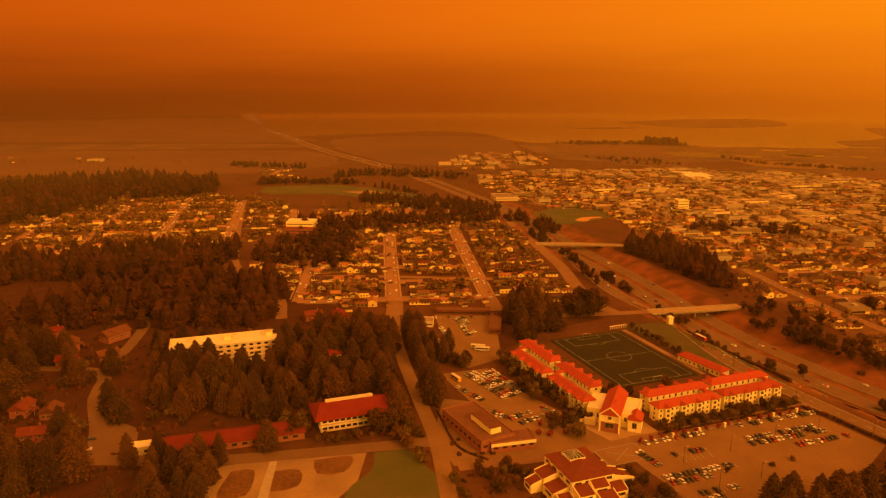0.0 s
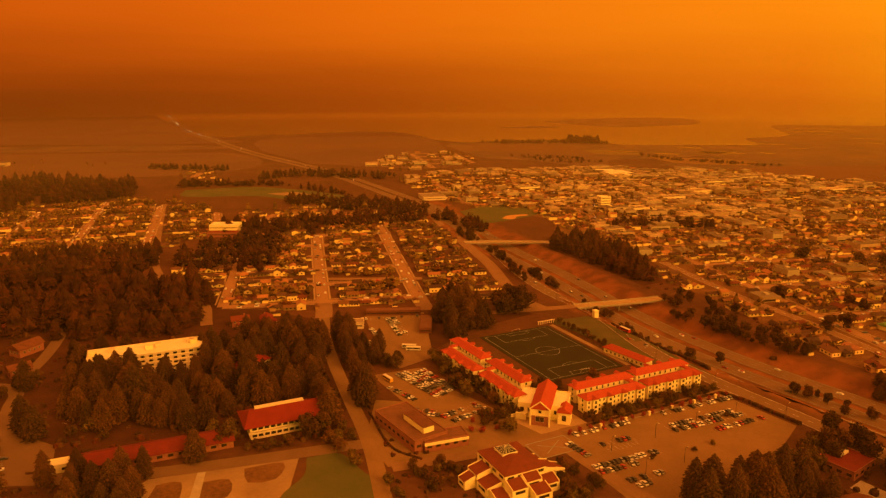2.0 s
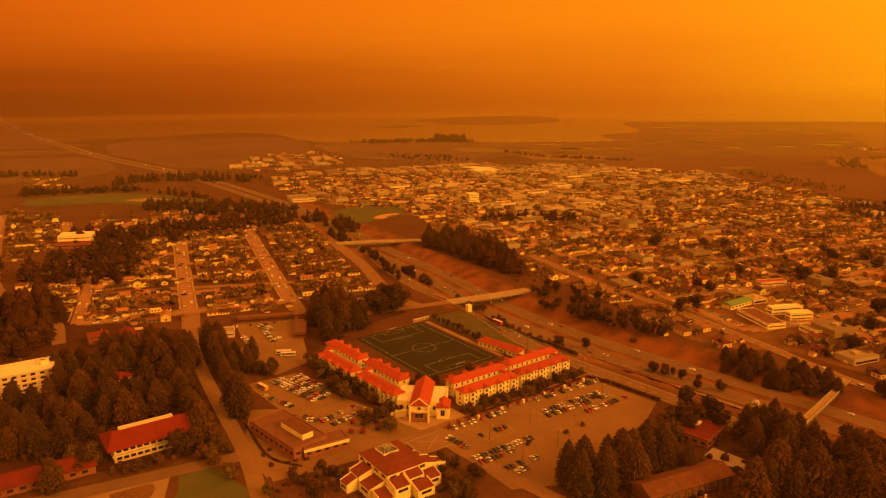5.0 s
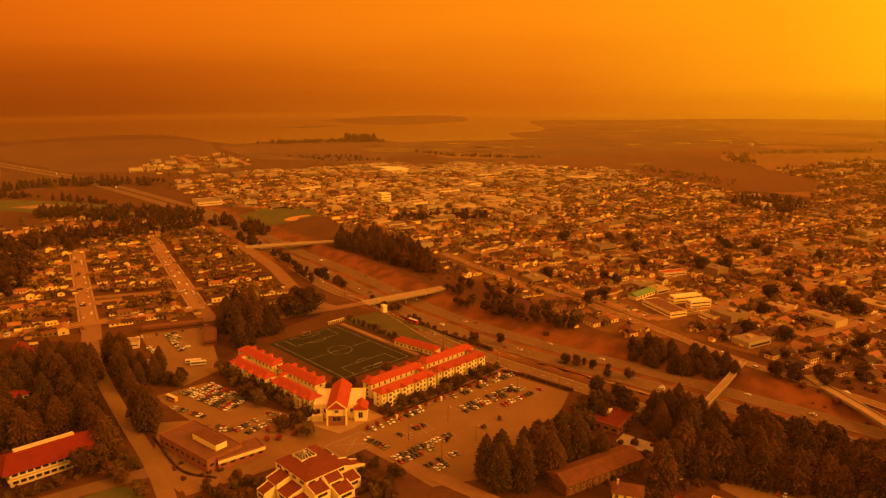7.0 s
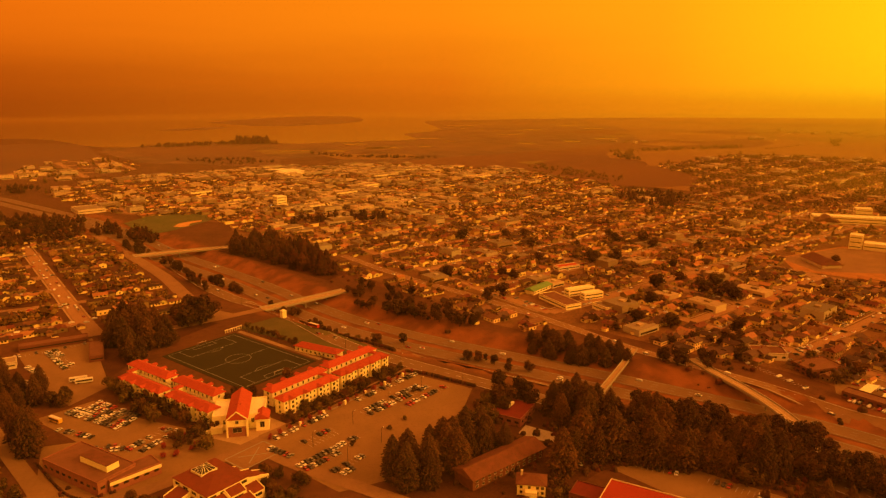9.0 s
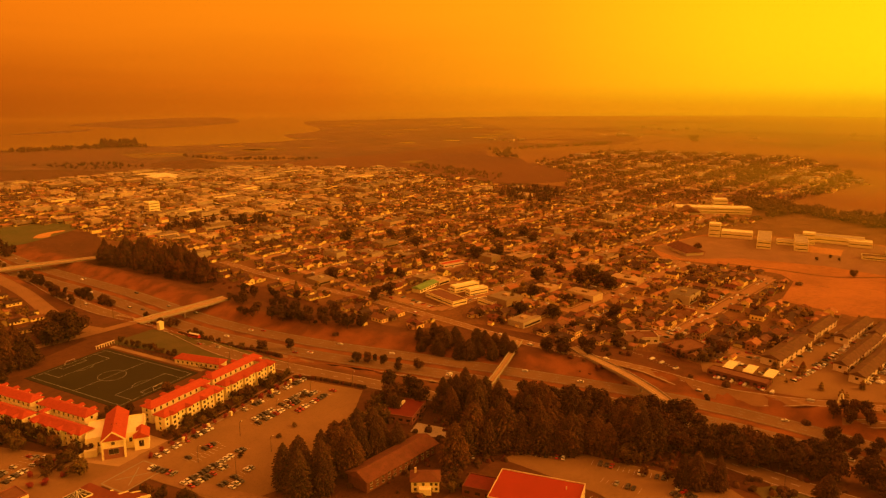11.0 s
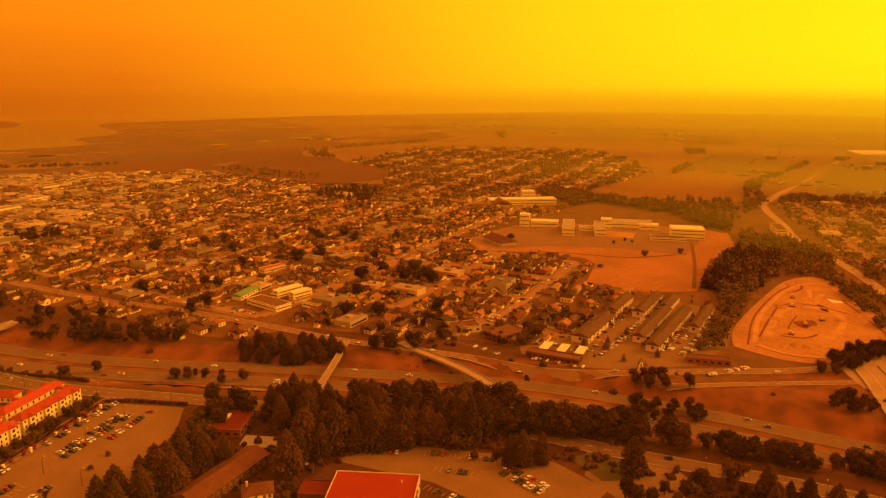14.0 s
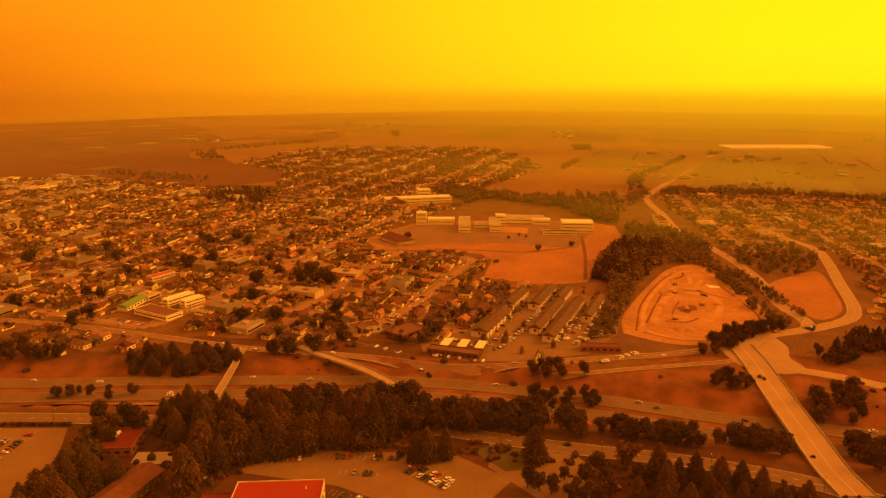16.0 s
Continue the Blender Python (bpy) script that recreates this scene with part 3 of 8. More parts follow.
# ---- roads ----
def road(name, pts, width, label, mat_name="street", z=0.28, step=12, marks=True, offset=0):
    line = smooth_line(pts, step)
    s = ribbon(line, width, z, Shape(), mat_name, offset)
    ob = solid(name, s, label, "road", kind="structure")
    if marks:
        t = Shape()
        dashes(line, offset, z + 0.03, t, "line_paint", 4, 6, 0.3)
        for e in (-1, 1):
            ribbon(line, 0.25, z + 0.03, t, "line_paint", offset + e * (width / 2 - 0.8))
        mk = part("lane_marking", t, ob, "worn pale lane paint")
        mk["kind"] = "stuff"
    return line


for k in (-1, 1):
    s = ribbon(FREEWAY, 16.5, 0.32, Shape(), "freeway_paving", k * 11.5)
    carriage = solid("carriageway", s, "freeway carriageway of worn grey concrete", "road", kind="structure")
    t = Shape()
    short = [p for p in FREEWAY if p.y < 1500]
    for e in (-6.8, 6.4):
        ribbon(short, 0.3, 0.37, t, "dim_line_paint", k * 11.5 + e)
    for e in (-2.4, 1.6):
        dashes(short, k * 11.5 + e, 0.37, t, "dim_line_paint", 4, 8, 0.3)
    mk = part("lane_marking", t, carriage, "worn pale lane paint")
    mk["kind"] = "stuff"

BOULEVARD = road("road", [(90, 1180), (104, 1118), (137, 964), (155, 752), (170, 660), (196, 590), (209, 500), (224, 455), (240, 418), (262, 370), (286, 314), (313, 254), (341, 179), (349, 132), (360, 78), (370, 36), (376, -20), (372, -60), (372, -160)], 14, "two-lane boulevard beside the freeway", "freeway_paving")
EAST_BLVD = road("road", [(96, 1060), (100, 1024), (116, 892), (131, 776), (134, 700), (138, 640), (152, 608)], 14, "wide town street beside the freeway", marks=False, z=0.272)
EAST_RAMP = road("road", [(178, 640), (205, 585), (236, 500), (262, 430), (286, 372), (318, 305)], 6, "narrow slip road beside the freeway", z=0.26)
CROSS = road("road", [(60, 598), (110, 600), (160, 606), (185, 610)], 10, "street leading to the overpass", marks=False)
WEST_FRONT = road("road", [(330, 760), (346, 640), (370, 540), (386, 440), (395, 368), (410, 312), (422, 264), (430, 218), (446, 178), (478, 134), (504, 98), (530, 62), (572, 18)], 10, "frontage road west of the freeway")
SLIP = road("road", [(448, 142), (462, 116), (481, 92), (507, 57), (530, 26), (548, 8)], 7, "narrow slip road to the interchange", z=0.26)
PARKWAY = road("road", [(560, 14), (600, 4), (632, -26), (660, -22), (694, -4), (799, 26), (905, 76), (991, 128), (1100, 165), (1231, 212), (1350, 222), (2075, 196), (2500, 190)], 12, "curving parkway running out to the farmland", "pale_road")
ROUND_E = road("road", [(560, 8), (536, -8), (534, -34), (531, -60), (524, -92), (512, -160), (505, -300)], 12, "two-lane road along the freeway", "pale_road")
LOOP_ROAD = road("road", [(630, -26), (650, -42), (675, -58), (713, -64), (802, -56), (902, -47), (959, -35), (1010, 0), (1040, 6)], 12, "curving road to a suburb", "pale_road")
CAMPUS_ST = road("road", [(8, 260), (3, 316), (-4, 374), (-17, 435), (-29, 493), (-38, 545), (-41, 582), (-43, 606)], 9, "straight campus street between trees", "asphalt", marks=False)
NORTH_ST = road("road", [(-43, 600), (-45, 640), (-52, 707), (-61, 800), (-66, 860), (-70, 960)], 15, "wide residential street between small houses", marks=False, z=0.288)
SECOND_ST = road("road", [(48, 612), (38, 707), (34, 760), (22, 892), (18, 964)], 15, "residential street", marks=False, z=0.294)
THIRD_ST = road("road", [(-140, 590), (-160, 660), (-225, 760), (-262, 880), (-330, 1160), (-345, 1230)], 10, "residential street climbing a hill", marks=False)
GREEN_ST = road("road", [(-300, 690), (-234, 707), (-110, 729), (9, 722), (110, 715)], 10, "residential cross street", marks=False)
LOT_ST = road("road", [(8, 345), (60, 356), (100, 370), (160, 392), (236, 420)], 9, "campus street past the dormitories", marks=False, z=0.26)
UNION_ST = road("road", [(100, 372), (118, 330), (150, 270), (170, 230)], 9, "campus street beside the car park", marks=False, z=0.27)
SERVICE = road("road", [(-300, 352), (-192, 352), (-120, 352), (-8, 372)], 11, "campus service road", "freeway_paving", marks=False, z=0.27)
LEFT_RD = road("road", [(-290, 480), (-241, 472), (-226, 430), (-200, 380), (-185, 352)], 9, "campus drive between trees", "freeway_paving", marks=False, z=0.26)
LEFT_RD2 = road("road", [(-241, 472), (-246, 541), (-262, 610), (-300, 690)], 9, "campus drive between trees", "freeway_paving", marks=False, z=0.25)

# asphalt car parks
LOT_EAST = [(104, 356), (108, 379), (228, 412), (250, 368), (205, 322), (160, 296), (124, 300)]
sheet("car_park", LOT_EAST, 0.08, "asphalt", "large half-full asphalt car park", "car park")
LOT_WEST = [(-2, 470), (32, 480), (52, 440), (80, 402), (52, 384), (20, 420)]
sheet("car_park", LOT_WEST, 0.08, "asphalt", "full asphalt car park beside the dormitories", "car park")
LOT_BACK = [(-8, 602), (45, 608), (44, 500), (18, 480), (4, 520)]
sheet("car_park", LOT_BACK, 0.07, "asphalt", "asphalt car park behind low shops", "car park")
LOT_GYM = [(256, 245), (285, 240), (322, 150), (312, 112), (262, 120), (268, 190)]
sheet("car_park", LOT_GYM, 0.08, "asphalt", "asphalt car park among redwoods", "car park")
LOT_HILL = [(-197, 360), (-216, 402), (-200, 400), (-180, 388), (-171, 360)]
sheet("car_park", LOT_HILL, 0.06, "freeway_paving", "sloping campus car park with stall lines", "car park")
sheet("car_park", [(446, 200), (462, 166), (500, 122), (550, 112), (640, 124), (652, 204), (560, 226), (474, 252), (450, 236)], 0.09, "asphalt", "asphalt yards round terraced apartments", "car park")
sheet("forecourt", [(318, 128), (344, 138), (352, 92), (330, 60), (296, 84)], 0.07, "asphalt", "asphalt forecourt at a junction", "car park")
sheet("plaza", [(78, 398), (98, 371), (128, 382), (122, 396), (116, 414), (92, 416)], 0.07, "pale_road", "paved plaza round the commons hall", "pavement")
sheet("service_yard", [(-6, 376), (6, 346), (100, 371), (84, 398), (52, 386), (24, 424), (0, 430)], 0.05, "asphalt", "paved yard round the brown building", "pavement")
sheet("infield_dirt", [(-118, 346), (-42, 364), (-44, 330), (-60, 300), (-110, 290), (-130, 320)], 0.14, "infield", "pale dirt of a ball field", "sports ground")
sheet("lawn", [(p.x, p.y) for p in smooth_line([(-38, 360), (-20, 363), (-8, 344), (3, 326), (-6, 304), (-44, 300), (-48, 322), (-38, 342), (-38, 360)], 4)[:-1]], 0.18, "ball_lawn", "green outfield lawn of a ball field", "lawn")
for outline in ([(-92, 340), (-76, 342), (-74, 326), (-90, 322)], [(-70, 352), (-50, 356), (-52, 340), (-66, 338)], [(-112, 340), (-100, 342), (-98, 318), (-112, 316)]):
    sheet("worn_patch", [(p.x, p.y) for p in smooth_line(outline + outline[:1], 5)[:-1]], 0.17, "yards", "darker patch of worn dirt on a ball field", "ground")
sheet("path", [(-94, 354), (-90, 354), (-84, 290), (-90, 290)], 0.2, "concrete", "pale path across the ball field", "path")
sheet("lawn", [(150, 572), (188, 582), (214, 520), (238, 440), (228, 436), (186, 500)], 0.05, "lawn", "grass strip along the boulevard", "lawn")
sheet("lawn", [(330, 142), (346, 132), (348, 112), (330, 104), (318, 118)], 0.1, "lawn", "trimmed grass island beside a car park", "lawn")

# stall lines
STALLS = Shape()


def stall_lines(x, y, turn, count, depth=5.0, pitch=2.8):
    c, s = math.cos(radians(turn)), math.sin(radians(turn))
    for i in range(count + 1):
        STALLS.box(-0.07 + i * pitch, 0.07 + i * pitch, -depth / 2, depth / 2, 0.0, 0.02, "line_paint", (x, y, 0.1, radians(turn)))


# ---- bridges over the cutting ----
def bridge(name, pts, width, label, z=0.6, rail=0.9, piers=()):
    """A concrete deck with parapets and piers."""
    line = smooth_line(pts, 6)
    ob = thing(name, label=label, category="bridge", kind="structure")
    part("deck", ribbon(line, width, z, Shape(), "bare_concrete", follow=False, thick=1.1), ob)
    deck_road = part("roadway", ribbon(line, width - 1.4, z + 0.03, Shape(), "pale_road", follow=False), ob, "worn asphalt roadway")
    if width > 6:
        t = ribbon(line, 0.3, z + 0.05, Shape(), "line_paint", follow=False)
        for e in (-1, 1):
            ribbon(line, 0.25, z + 0.05, t, "line_paint", e * (width / 2 - 1.6), False)
        part("lane_line", t, deck_road, "pale lane paint")
    for k in (-1, 1):
        part("parapet", ribbon(line, 0.35, z + rail, Shape(), "concrete", k * (width / 2 - 0.2), False, rail + 0.25), ob, "pale concrete parapet")
    for x, y in piers:
        part("pier", Shape().tube(x, y, ground_z(x, y) - 0.5, z - 1.05, 0.7, 0.7, "bare_concrete", 10), ob)
    return ob


bridge("overpass", [(184, 608), (226, 615), (272, 624)], 12, "concrete street overpass across the freeway", piers=[(226, 611), (227, 619), (203, 609), (250, 619)])
bridge("footbridge", [(318, 318), (356, 339), (396, 362)], 4.5, "narrow concrete footbridge across the freeway", piers=[(340, 330), (370, 347)])
bridge("ramp_bridge", [(417, 326), (411, 305), (404, 271), (394, 240), (379, 212), (360, 188)], 8, "curved concrete ramp bridge", piers=[(407, 284), (399, 252), (381, 214)])
bridge("interchange_bridge", [(568, 22), (546, 13), (519, 4), (477, -9), (434, -23), (396, -35), (372, -46)], 19, "wide concrete interchange bridge across the freeway", piers=[(452, -12), (450, -22), (428, -18), (474, -8)])
bridge("far_overpass", [(118, 884), (170, 882), (226, 873)], 12, "distant concrete overpass", piers=[(170, 882)])
sheet("junction", [(p.x, p.y) for p in smooth_line([(524, 18), (548, 32), (570, 34), (594, 16), (600, 0), (580, -12), (556, -14), (540, -24), (522, -12), (524, 18)], 6)[:-1]], 0.31, "pale_road", "worn asphalt road junction", "road")


# ---- smoke haze over town and far plain, put into added curved sheets ----
def smoke_sheet(r, low, high, thick, label):
    """An added see-through sheet, pale and diffuse, that scatters the daylight in place of smoke haze."""
    m = bpy.data.materials.new("smoke_sheet")
    m.use_nodes = True
    n, l = m.node_tree.nodes, m.node_tree.links
    n.clear()
    geo, sep, fade, rise, thin = (n.new(k) for k in ("ShaderNodeNewGeometry", "ShaderNodeSeparateXYZ", "ShaderNodeMapRange", "ShaderNodeMapRange", "ShaderNodeMath"))
    l.new(geo.outputs["Position"], sep.inputs[0])
    fade.interpolation_type = "SMOOTHSTEP"
    fade.inputs[1].default_value, fade.inputs[2].default_value, fade.inputs[3].default_value, fade.inputs[4].default_value = low, high, thick, 0.0
    rise.inputs[1].default_value, rise.inputs[2].default_value = 0.0, 40.0
    for q in (fade, rise):
        l.new(sep.outputs["Z"], q.inputs[0])
    thin.operation = "MULTIPLY"
    l.new(fade.outputs[0], thin.inputs[0])
    l.new(rise.outputs[0], thin.inputs[1])
    # thicker in the west
    west, more = n.new("ShaderNodeMapRange"), n.new("ShaderNodeMath")
    west.inputs[1].default_value, west.inputs[2].default_value, west.inputs[3].default_value, west.inputs[4].default_value = 0.0, r, 0.3, 1.0
    l.new(sep.outputs["X"], west.inputs[0])
    more.operation = "MULTIPLY"
    l.new(thin.outputs[0], more.inputs[0])
    l.new(west.outputs[0], more.inputs[1])
    thin = more
    scatter, clear_, mix, out_ = (n.new(k) for k in ("ShaderNodeBsdfDiffuse", "ShaderNodeBsdfTransparent", "ShaderNodeMixShader", "ShaderNodeOutputMaterial"))
    scatter.inputs[0].default_value = (0.62, 0.50, 0.22, 1)
    l.new(thin.outputs[0], mix.inputs[0])
    l.new(clear_.outputs[0], mix.inputs[1])
    l.new(scatter.outputs[0], mix.inputs[2])
    l.new(mix.outputs[0], out_.inputs[0])
    v = []
    for i in range(91):
        a = radians(-60 + i * 2)
        v += [(r * math.sin(a), r * math.cos(a), 0.2), (r * math.sin(a), r * math.cos(a), high)]
    me = bpy.data.meshes.new("smoke_sheet")
    me.from_pydata(v, [], [(2 * i, 2 * i + 2, 2 * i + 3, 2 * i + 1) for i in range(90)])
    me.materials.append(m)
    return solid("backdrop", me, label, "backdrop", kind="structure")


def glowing_haze(r, low, high, thick, label, east=0.4):
    """An added far sheet that glows in the colours of the sky behind it, thinning upwards, in place of smoke haze."""
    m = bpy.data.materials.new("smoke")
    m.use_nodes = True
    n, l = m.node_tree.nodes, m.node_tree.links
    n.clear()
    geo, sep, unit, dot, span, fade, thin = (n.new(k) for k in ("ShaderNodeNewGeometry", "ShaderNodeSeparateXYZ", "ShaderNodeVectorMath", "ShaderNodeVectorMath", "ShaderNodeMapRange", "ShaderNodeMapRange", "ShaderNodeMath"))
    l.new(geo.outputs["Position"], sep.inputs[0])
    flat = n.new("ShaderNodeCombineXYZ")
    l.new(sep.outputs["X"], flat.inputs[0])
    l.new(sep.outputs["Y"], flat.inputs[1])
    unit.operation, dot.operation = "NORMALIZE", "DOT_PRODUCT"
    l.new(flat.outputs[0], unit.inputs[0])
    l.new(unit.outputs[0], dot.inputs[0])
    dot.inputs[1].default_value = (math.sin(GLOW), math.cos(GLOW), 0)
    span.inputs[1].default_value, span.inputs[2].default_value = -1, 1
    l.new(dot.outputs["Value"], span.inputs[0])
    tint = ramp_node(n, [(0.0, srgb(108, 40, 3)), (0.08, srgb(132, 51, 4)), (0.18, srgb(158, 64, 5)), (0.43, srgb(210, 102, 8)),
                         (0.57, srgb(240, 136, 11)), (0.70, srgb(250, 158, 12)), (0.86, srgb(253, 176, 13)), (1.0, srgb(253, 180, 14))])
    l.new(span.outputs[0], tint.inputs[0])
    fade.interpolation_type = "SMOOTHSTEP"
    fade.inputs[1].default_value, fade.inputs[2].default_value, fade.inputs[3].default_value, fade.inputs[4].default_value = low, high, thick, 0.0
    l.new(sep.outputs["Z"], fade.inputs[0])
    # the haze is emission mixed with transparency; the sheet is no lamp
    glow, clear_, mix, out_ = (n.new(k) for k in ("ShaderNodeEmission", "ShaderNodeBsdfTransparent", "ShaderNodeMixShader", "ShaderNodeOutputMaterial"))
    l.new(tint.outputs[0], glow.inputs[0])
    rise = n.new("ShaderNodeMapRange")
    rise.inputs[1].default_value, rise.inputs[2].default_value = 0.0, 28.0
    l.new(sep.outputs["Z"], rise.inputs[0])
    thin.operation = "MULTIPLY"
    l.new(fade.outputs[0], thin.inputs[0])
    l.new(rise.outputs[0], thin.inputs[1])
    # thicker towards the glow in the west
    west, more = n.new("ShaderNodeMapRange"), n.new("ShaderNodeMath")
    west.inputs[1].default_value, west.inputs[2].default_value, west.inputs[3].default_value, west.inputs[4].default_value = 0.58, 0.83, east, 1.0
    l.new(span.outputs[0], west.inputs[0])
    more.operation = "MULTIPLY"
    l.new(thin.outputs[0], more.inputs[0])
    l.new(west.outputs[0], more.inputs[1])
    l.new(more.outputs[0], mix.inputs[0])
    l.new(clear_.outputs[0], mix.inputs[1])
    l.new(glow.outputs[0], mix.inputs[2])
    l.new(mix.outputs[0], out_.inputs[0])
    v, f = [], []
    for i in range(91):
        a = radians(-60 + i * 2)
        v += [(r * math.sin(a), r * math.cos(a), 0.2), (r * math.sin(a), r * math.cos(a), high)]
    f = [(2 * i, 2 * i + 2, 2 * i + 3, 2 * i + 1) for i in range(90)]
    me = bpy.data.meshes.new("glowing_haze")
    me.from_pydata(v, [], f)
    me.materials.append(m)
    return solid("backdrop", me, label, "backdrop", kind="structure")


# see-through sheets stand in for haze; the nearest lifts the dark tones
for r, thick, top in ((215, 0.045, 260), (780, 0.06, 260), (1050, 0.08, 260), (1450, 0.15, 260)):
    smoke_sheet(r, 110, top, thick, "pale see-through sheet standing in for smoke haze over the town")
# glowing sheets stand in for haze; 900 and 1400 m brighten the west
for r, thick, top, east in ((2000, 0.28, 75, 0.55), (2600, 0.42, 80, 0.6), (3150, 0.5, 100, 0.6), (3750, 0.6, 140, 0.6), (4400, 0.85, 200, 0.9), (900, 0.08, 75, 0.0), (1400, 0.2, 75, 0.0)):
    glowing_haze(r, 45, top, thick, "glowing see-through sheet standing in for far smoke haze", east)
# ---- trees ----
def conifer_meshes(seed, height, spread, levels, per_level, ragged=0.25):
    """Trunk and crown of a redwood or fir: tiers of drooping sprays round a tapered trunk."""
    rnd = random.Random(seed)
    trunk = Shape()
    z, r = 0.0, height * 0.016
    for z1 in (height * 0.3, height * 0.65, height * 0.97):
        r1 = height * 0.016 * (1 - z1 / height) + 0.03
        trunk.tube(0, 0, z, z1, r, r1, "bark", 7)
        z, r = z1, r1
    crown = Shape()
    core = [(height * 0.04, 0.4), (height * 0.3, 0.6), (height * 0.7, 0.45), (height * 0.95, 0.08)]
    for (z0, a), (z1, b) in zip(core, core[1:]):
        crown.tube(0, 0, z0, z1, spread * a, spread * b, "needles", 8)
    for k in range(levels):
        t = k / (levels - 1)
        z = height * (0.05 + 0.94 * t)
        reach = spread * (0.66 + 0.34 * min(1.0, t / 0.2)) * (1 - t ** 2.5) ** 0.8 + 0.5
        reach *= rnd.uniform(0.86, 1.1)
        n = max(6, int(per_level * (1 - 0.45 * t)))
        for i in range(n):
            a = 2 * math.pi * (i + rnd.random() * 0.8) / n + k * 0.7
            length = reach * rnd.uniform(1 - ragged * 1.5, 1 + ragged * 0.4)
            rise, droop = rnd.uniform(0.0, 0.2) * length, rnd.uniform(0.2, 0.45) * length
            zz = z + rnd.uniform(-0.5, 0.5) * height / levels
            for f in (0.5, 0.68, 0.84, 1.0):
                b = a + rnd.uniform(-0.22, 0.22)
                c, s = math.cos(b), math.sin(b)
                q = f * length
                h = (0.10 * length + 0.5) * rnd.uniform(0.7, 1.3)
                zc = zz + rise * f - droop * f * f
                tip = rnd.uniform(0.3, 0.8) * h
                v = []
                for x, y, d in ((-h, 0, 0.1 * h), (0.1 * h, -0.75 * h, -0.35 * h), (0.15 * h, 0, 0.22 * h), (0.1 * h, 0.75 * h, -0.35 * h), (h, 0, -tip)):
                    v.append((c * (q + x) - s * y, s * (q + x) + c * y, zc + d))
                crown.add(v, [(0, 1, 2), (0, 2, 3), (1, 4, 2), (2, 4, 3)], "needles")
    return trunk.mesh("trunk"), crown.mesh("crown")


def leafy_meshes(seed, height, spread, clumps, leaf=0.9, mat_name="leaves", trunk_share=0.22):
    """Trunk with limbs, and a crown of leaf clumps gathered on uneven lobes."""
    rnd = random.Random(seed)
    trunk = Shape().tube(0, 0, 0, height * trunk_share, height * 0.035, height * 0.022, "bark", 7)
    crown = Shape()
    lobes = []
    for i in range(9):
        a, q = rnd.uniform(0, 6.28), rnd.uniform(0.1, 0.62)
        lobes.append((spread * q * math.cos(a), spread * q * math.sin(a), height * rnd.uniform(0.28, 0.78), spread * rnd.uniform(0.38, 0.56)))
        x, y, z, _ = lobes[-1]
        k = len(trunk.v)
        b = height * 0.012
        trunk.add([(b, 0, height * trunk_share * 0.8), (-b, b, height * trunk_share * 0.8), (-b, -b, height * trunk_share * 0.8), (x, y, z)], [(0, 1, 3), (1, 2, 3), (2, 0, 3)], "bark")
    for x, y, z, r in lobes:
        v = [(x, y, z + r * 0.72), (x, y, z - r * 0.6)] + [(x + 0.72 * r * math.cos(k * 1.047) * rnd.uniform(0.8, 1.1), y + 0.72 * r * math.sin(k * 1.047) * rnd.uniform(0.8, 1.1), z + rnd.uniform(-0.2, 0.2) * r) for k in range(6)]
        crown.add(v, [(0, 2 + k, 2 + (k + 1) % 6) for k in range(6)] + [(1, 2 + (k + 1) % 6, 2 + k) for k in range(6)], mat_name)
    for i in range(clumps):
        x, y, z, r = lobes[i % len(lobes)]
        d = Vector((rnd.gauss(0, 1), rnd.gauss(0, 1), rnd.gauss(0.25, 0.9))).normalized()
        p = Vector((x, y, z)) + d * r * rnd.uniform(0.72, 1.12)
        t = d.orthogonal().normalized()
        t.rotate(Matrix.Rotation(rnd.uniform(0, 6.28), 3, d))
        n = (d + Vector((rnd.uniform(-1, 1), rnd.uniform(-1, 1), rnd.uniform(-1, 1))) * 0.7).normalized()
        u = n.cross(t).normalized()
        t = u.cross(n)
        h = leaf * rnd.uniform(0.6, 1.2)
        crown.add([tuple(p - t * h), tuple(p - u * h * 0.7 + n * h * 0.25), tuple(p + t * h), tuple(p + u * h * 0.7 + n * h * 0.25)], [(0, 1, 2), (0, 2, 3)], mat_name)
    return trunk.mesh("trunk"), crown.mesh("crown")


REDWOODS = [conifer_meshes(11 + i, 34, (9.4, 7.8, 10.0, 7.4, 8.8)[i], 36, 22) for i in range(5)]
FIRS = [conifer_meshes(31 + i, 20, (5.6, 4.8, 6.2)[i], 26, 19) for i in range(3)]
CYPRESS = [leafy_meshes(61 + i, 15, (6.0, 7.2, 5.4, 6.6)[i], 900, 0.75, "needles", 0.18) for i in range(4)]
BROADLEAF = [leafy_meshes(41 + i, 9, (4.2, 5.0, 3.6, 4.6)[i], 800, 0.52) for i in range(4)]
MAPLES = [leafy_meshes(51 + i, 5, (2.0, 2.4)[i], 200, 0.45, "red_leaves") for i in range(2)]
KIND = {
    "redwood": (REDWOODS, 34, "tall dark redwood with drooping branches", "tree"),
    "fir": (FIRS, 20, "dark conifer with ragged tiers", "tree"),
    "cypress": (CYPRESS, 15, "broad dark cypress with a dense crown", "tree"),
    "pine": (CYPRESS, 15, "dark shore pine with a ragged crown", "tree"),
    "broadleaf": (BROADLEAF, 9, "rounded olive-green broadleaf tree", "tree"),
    "maple": (MAPLES, 5, "small red-leaved street tree", "tree"),
}
rng = random.Random(5)


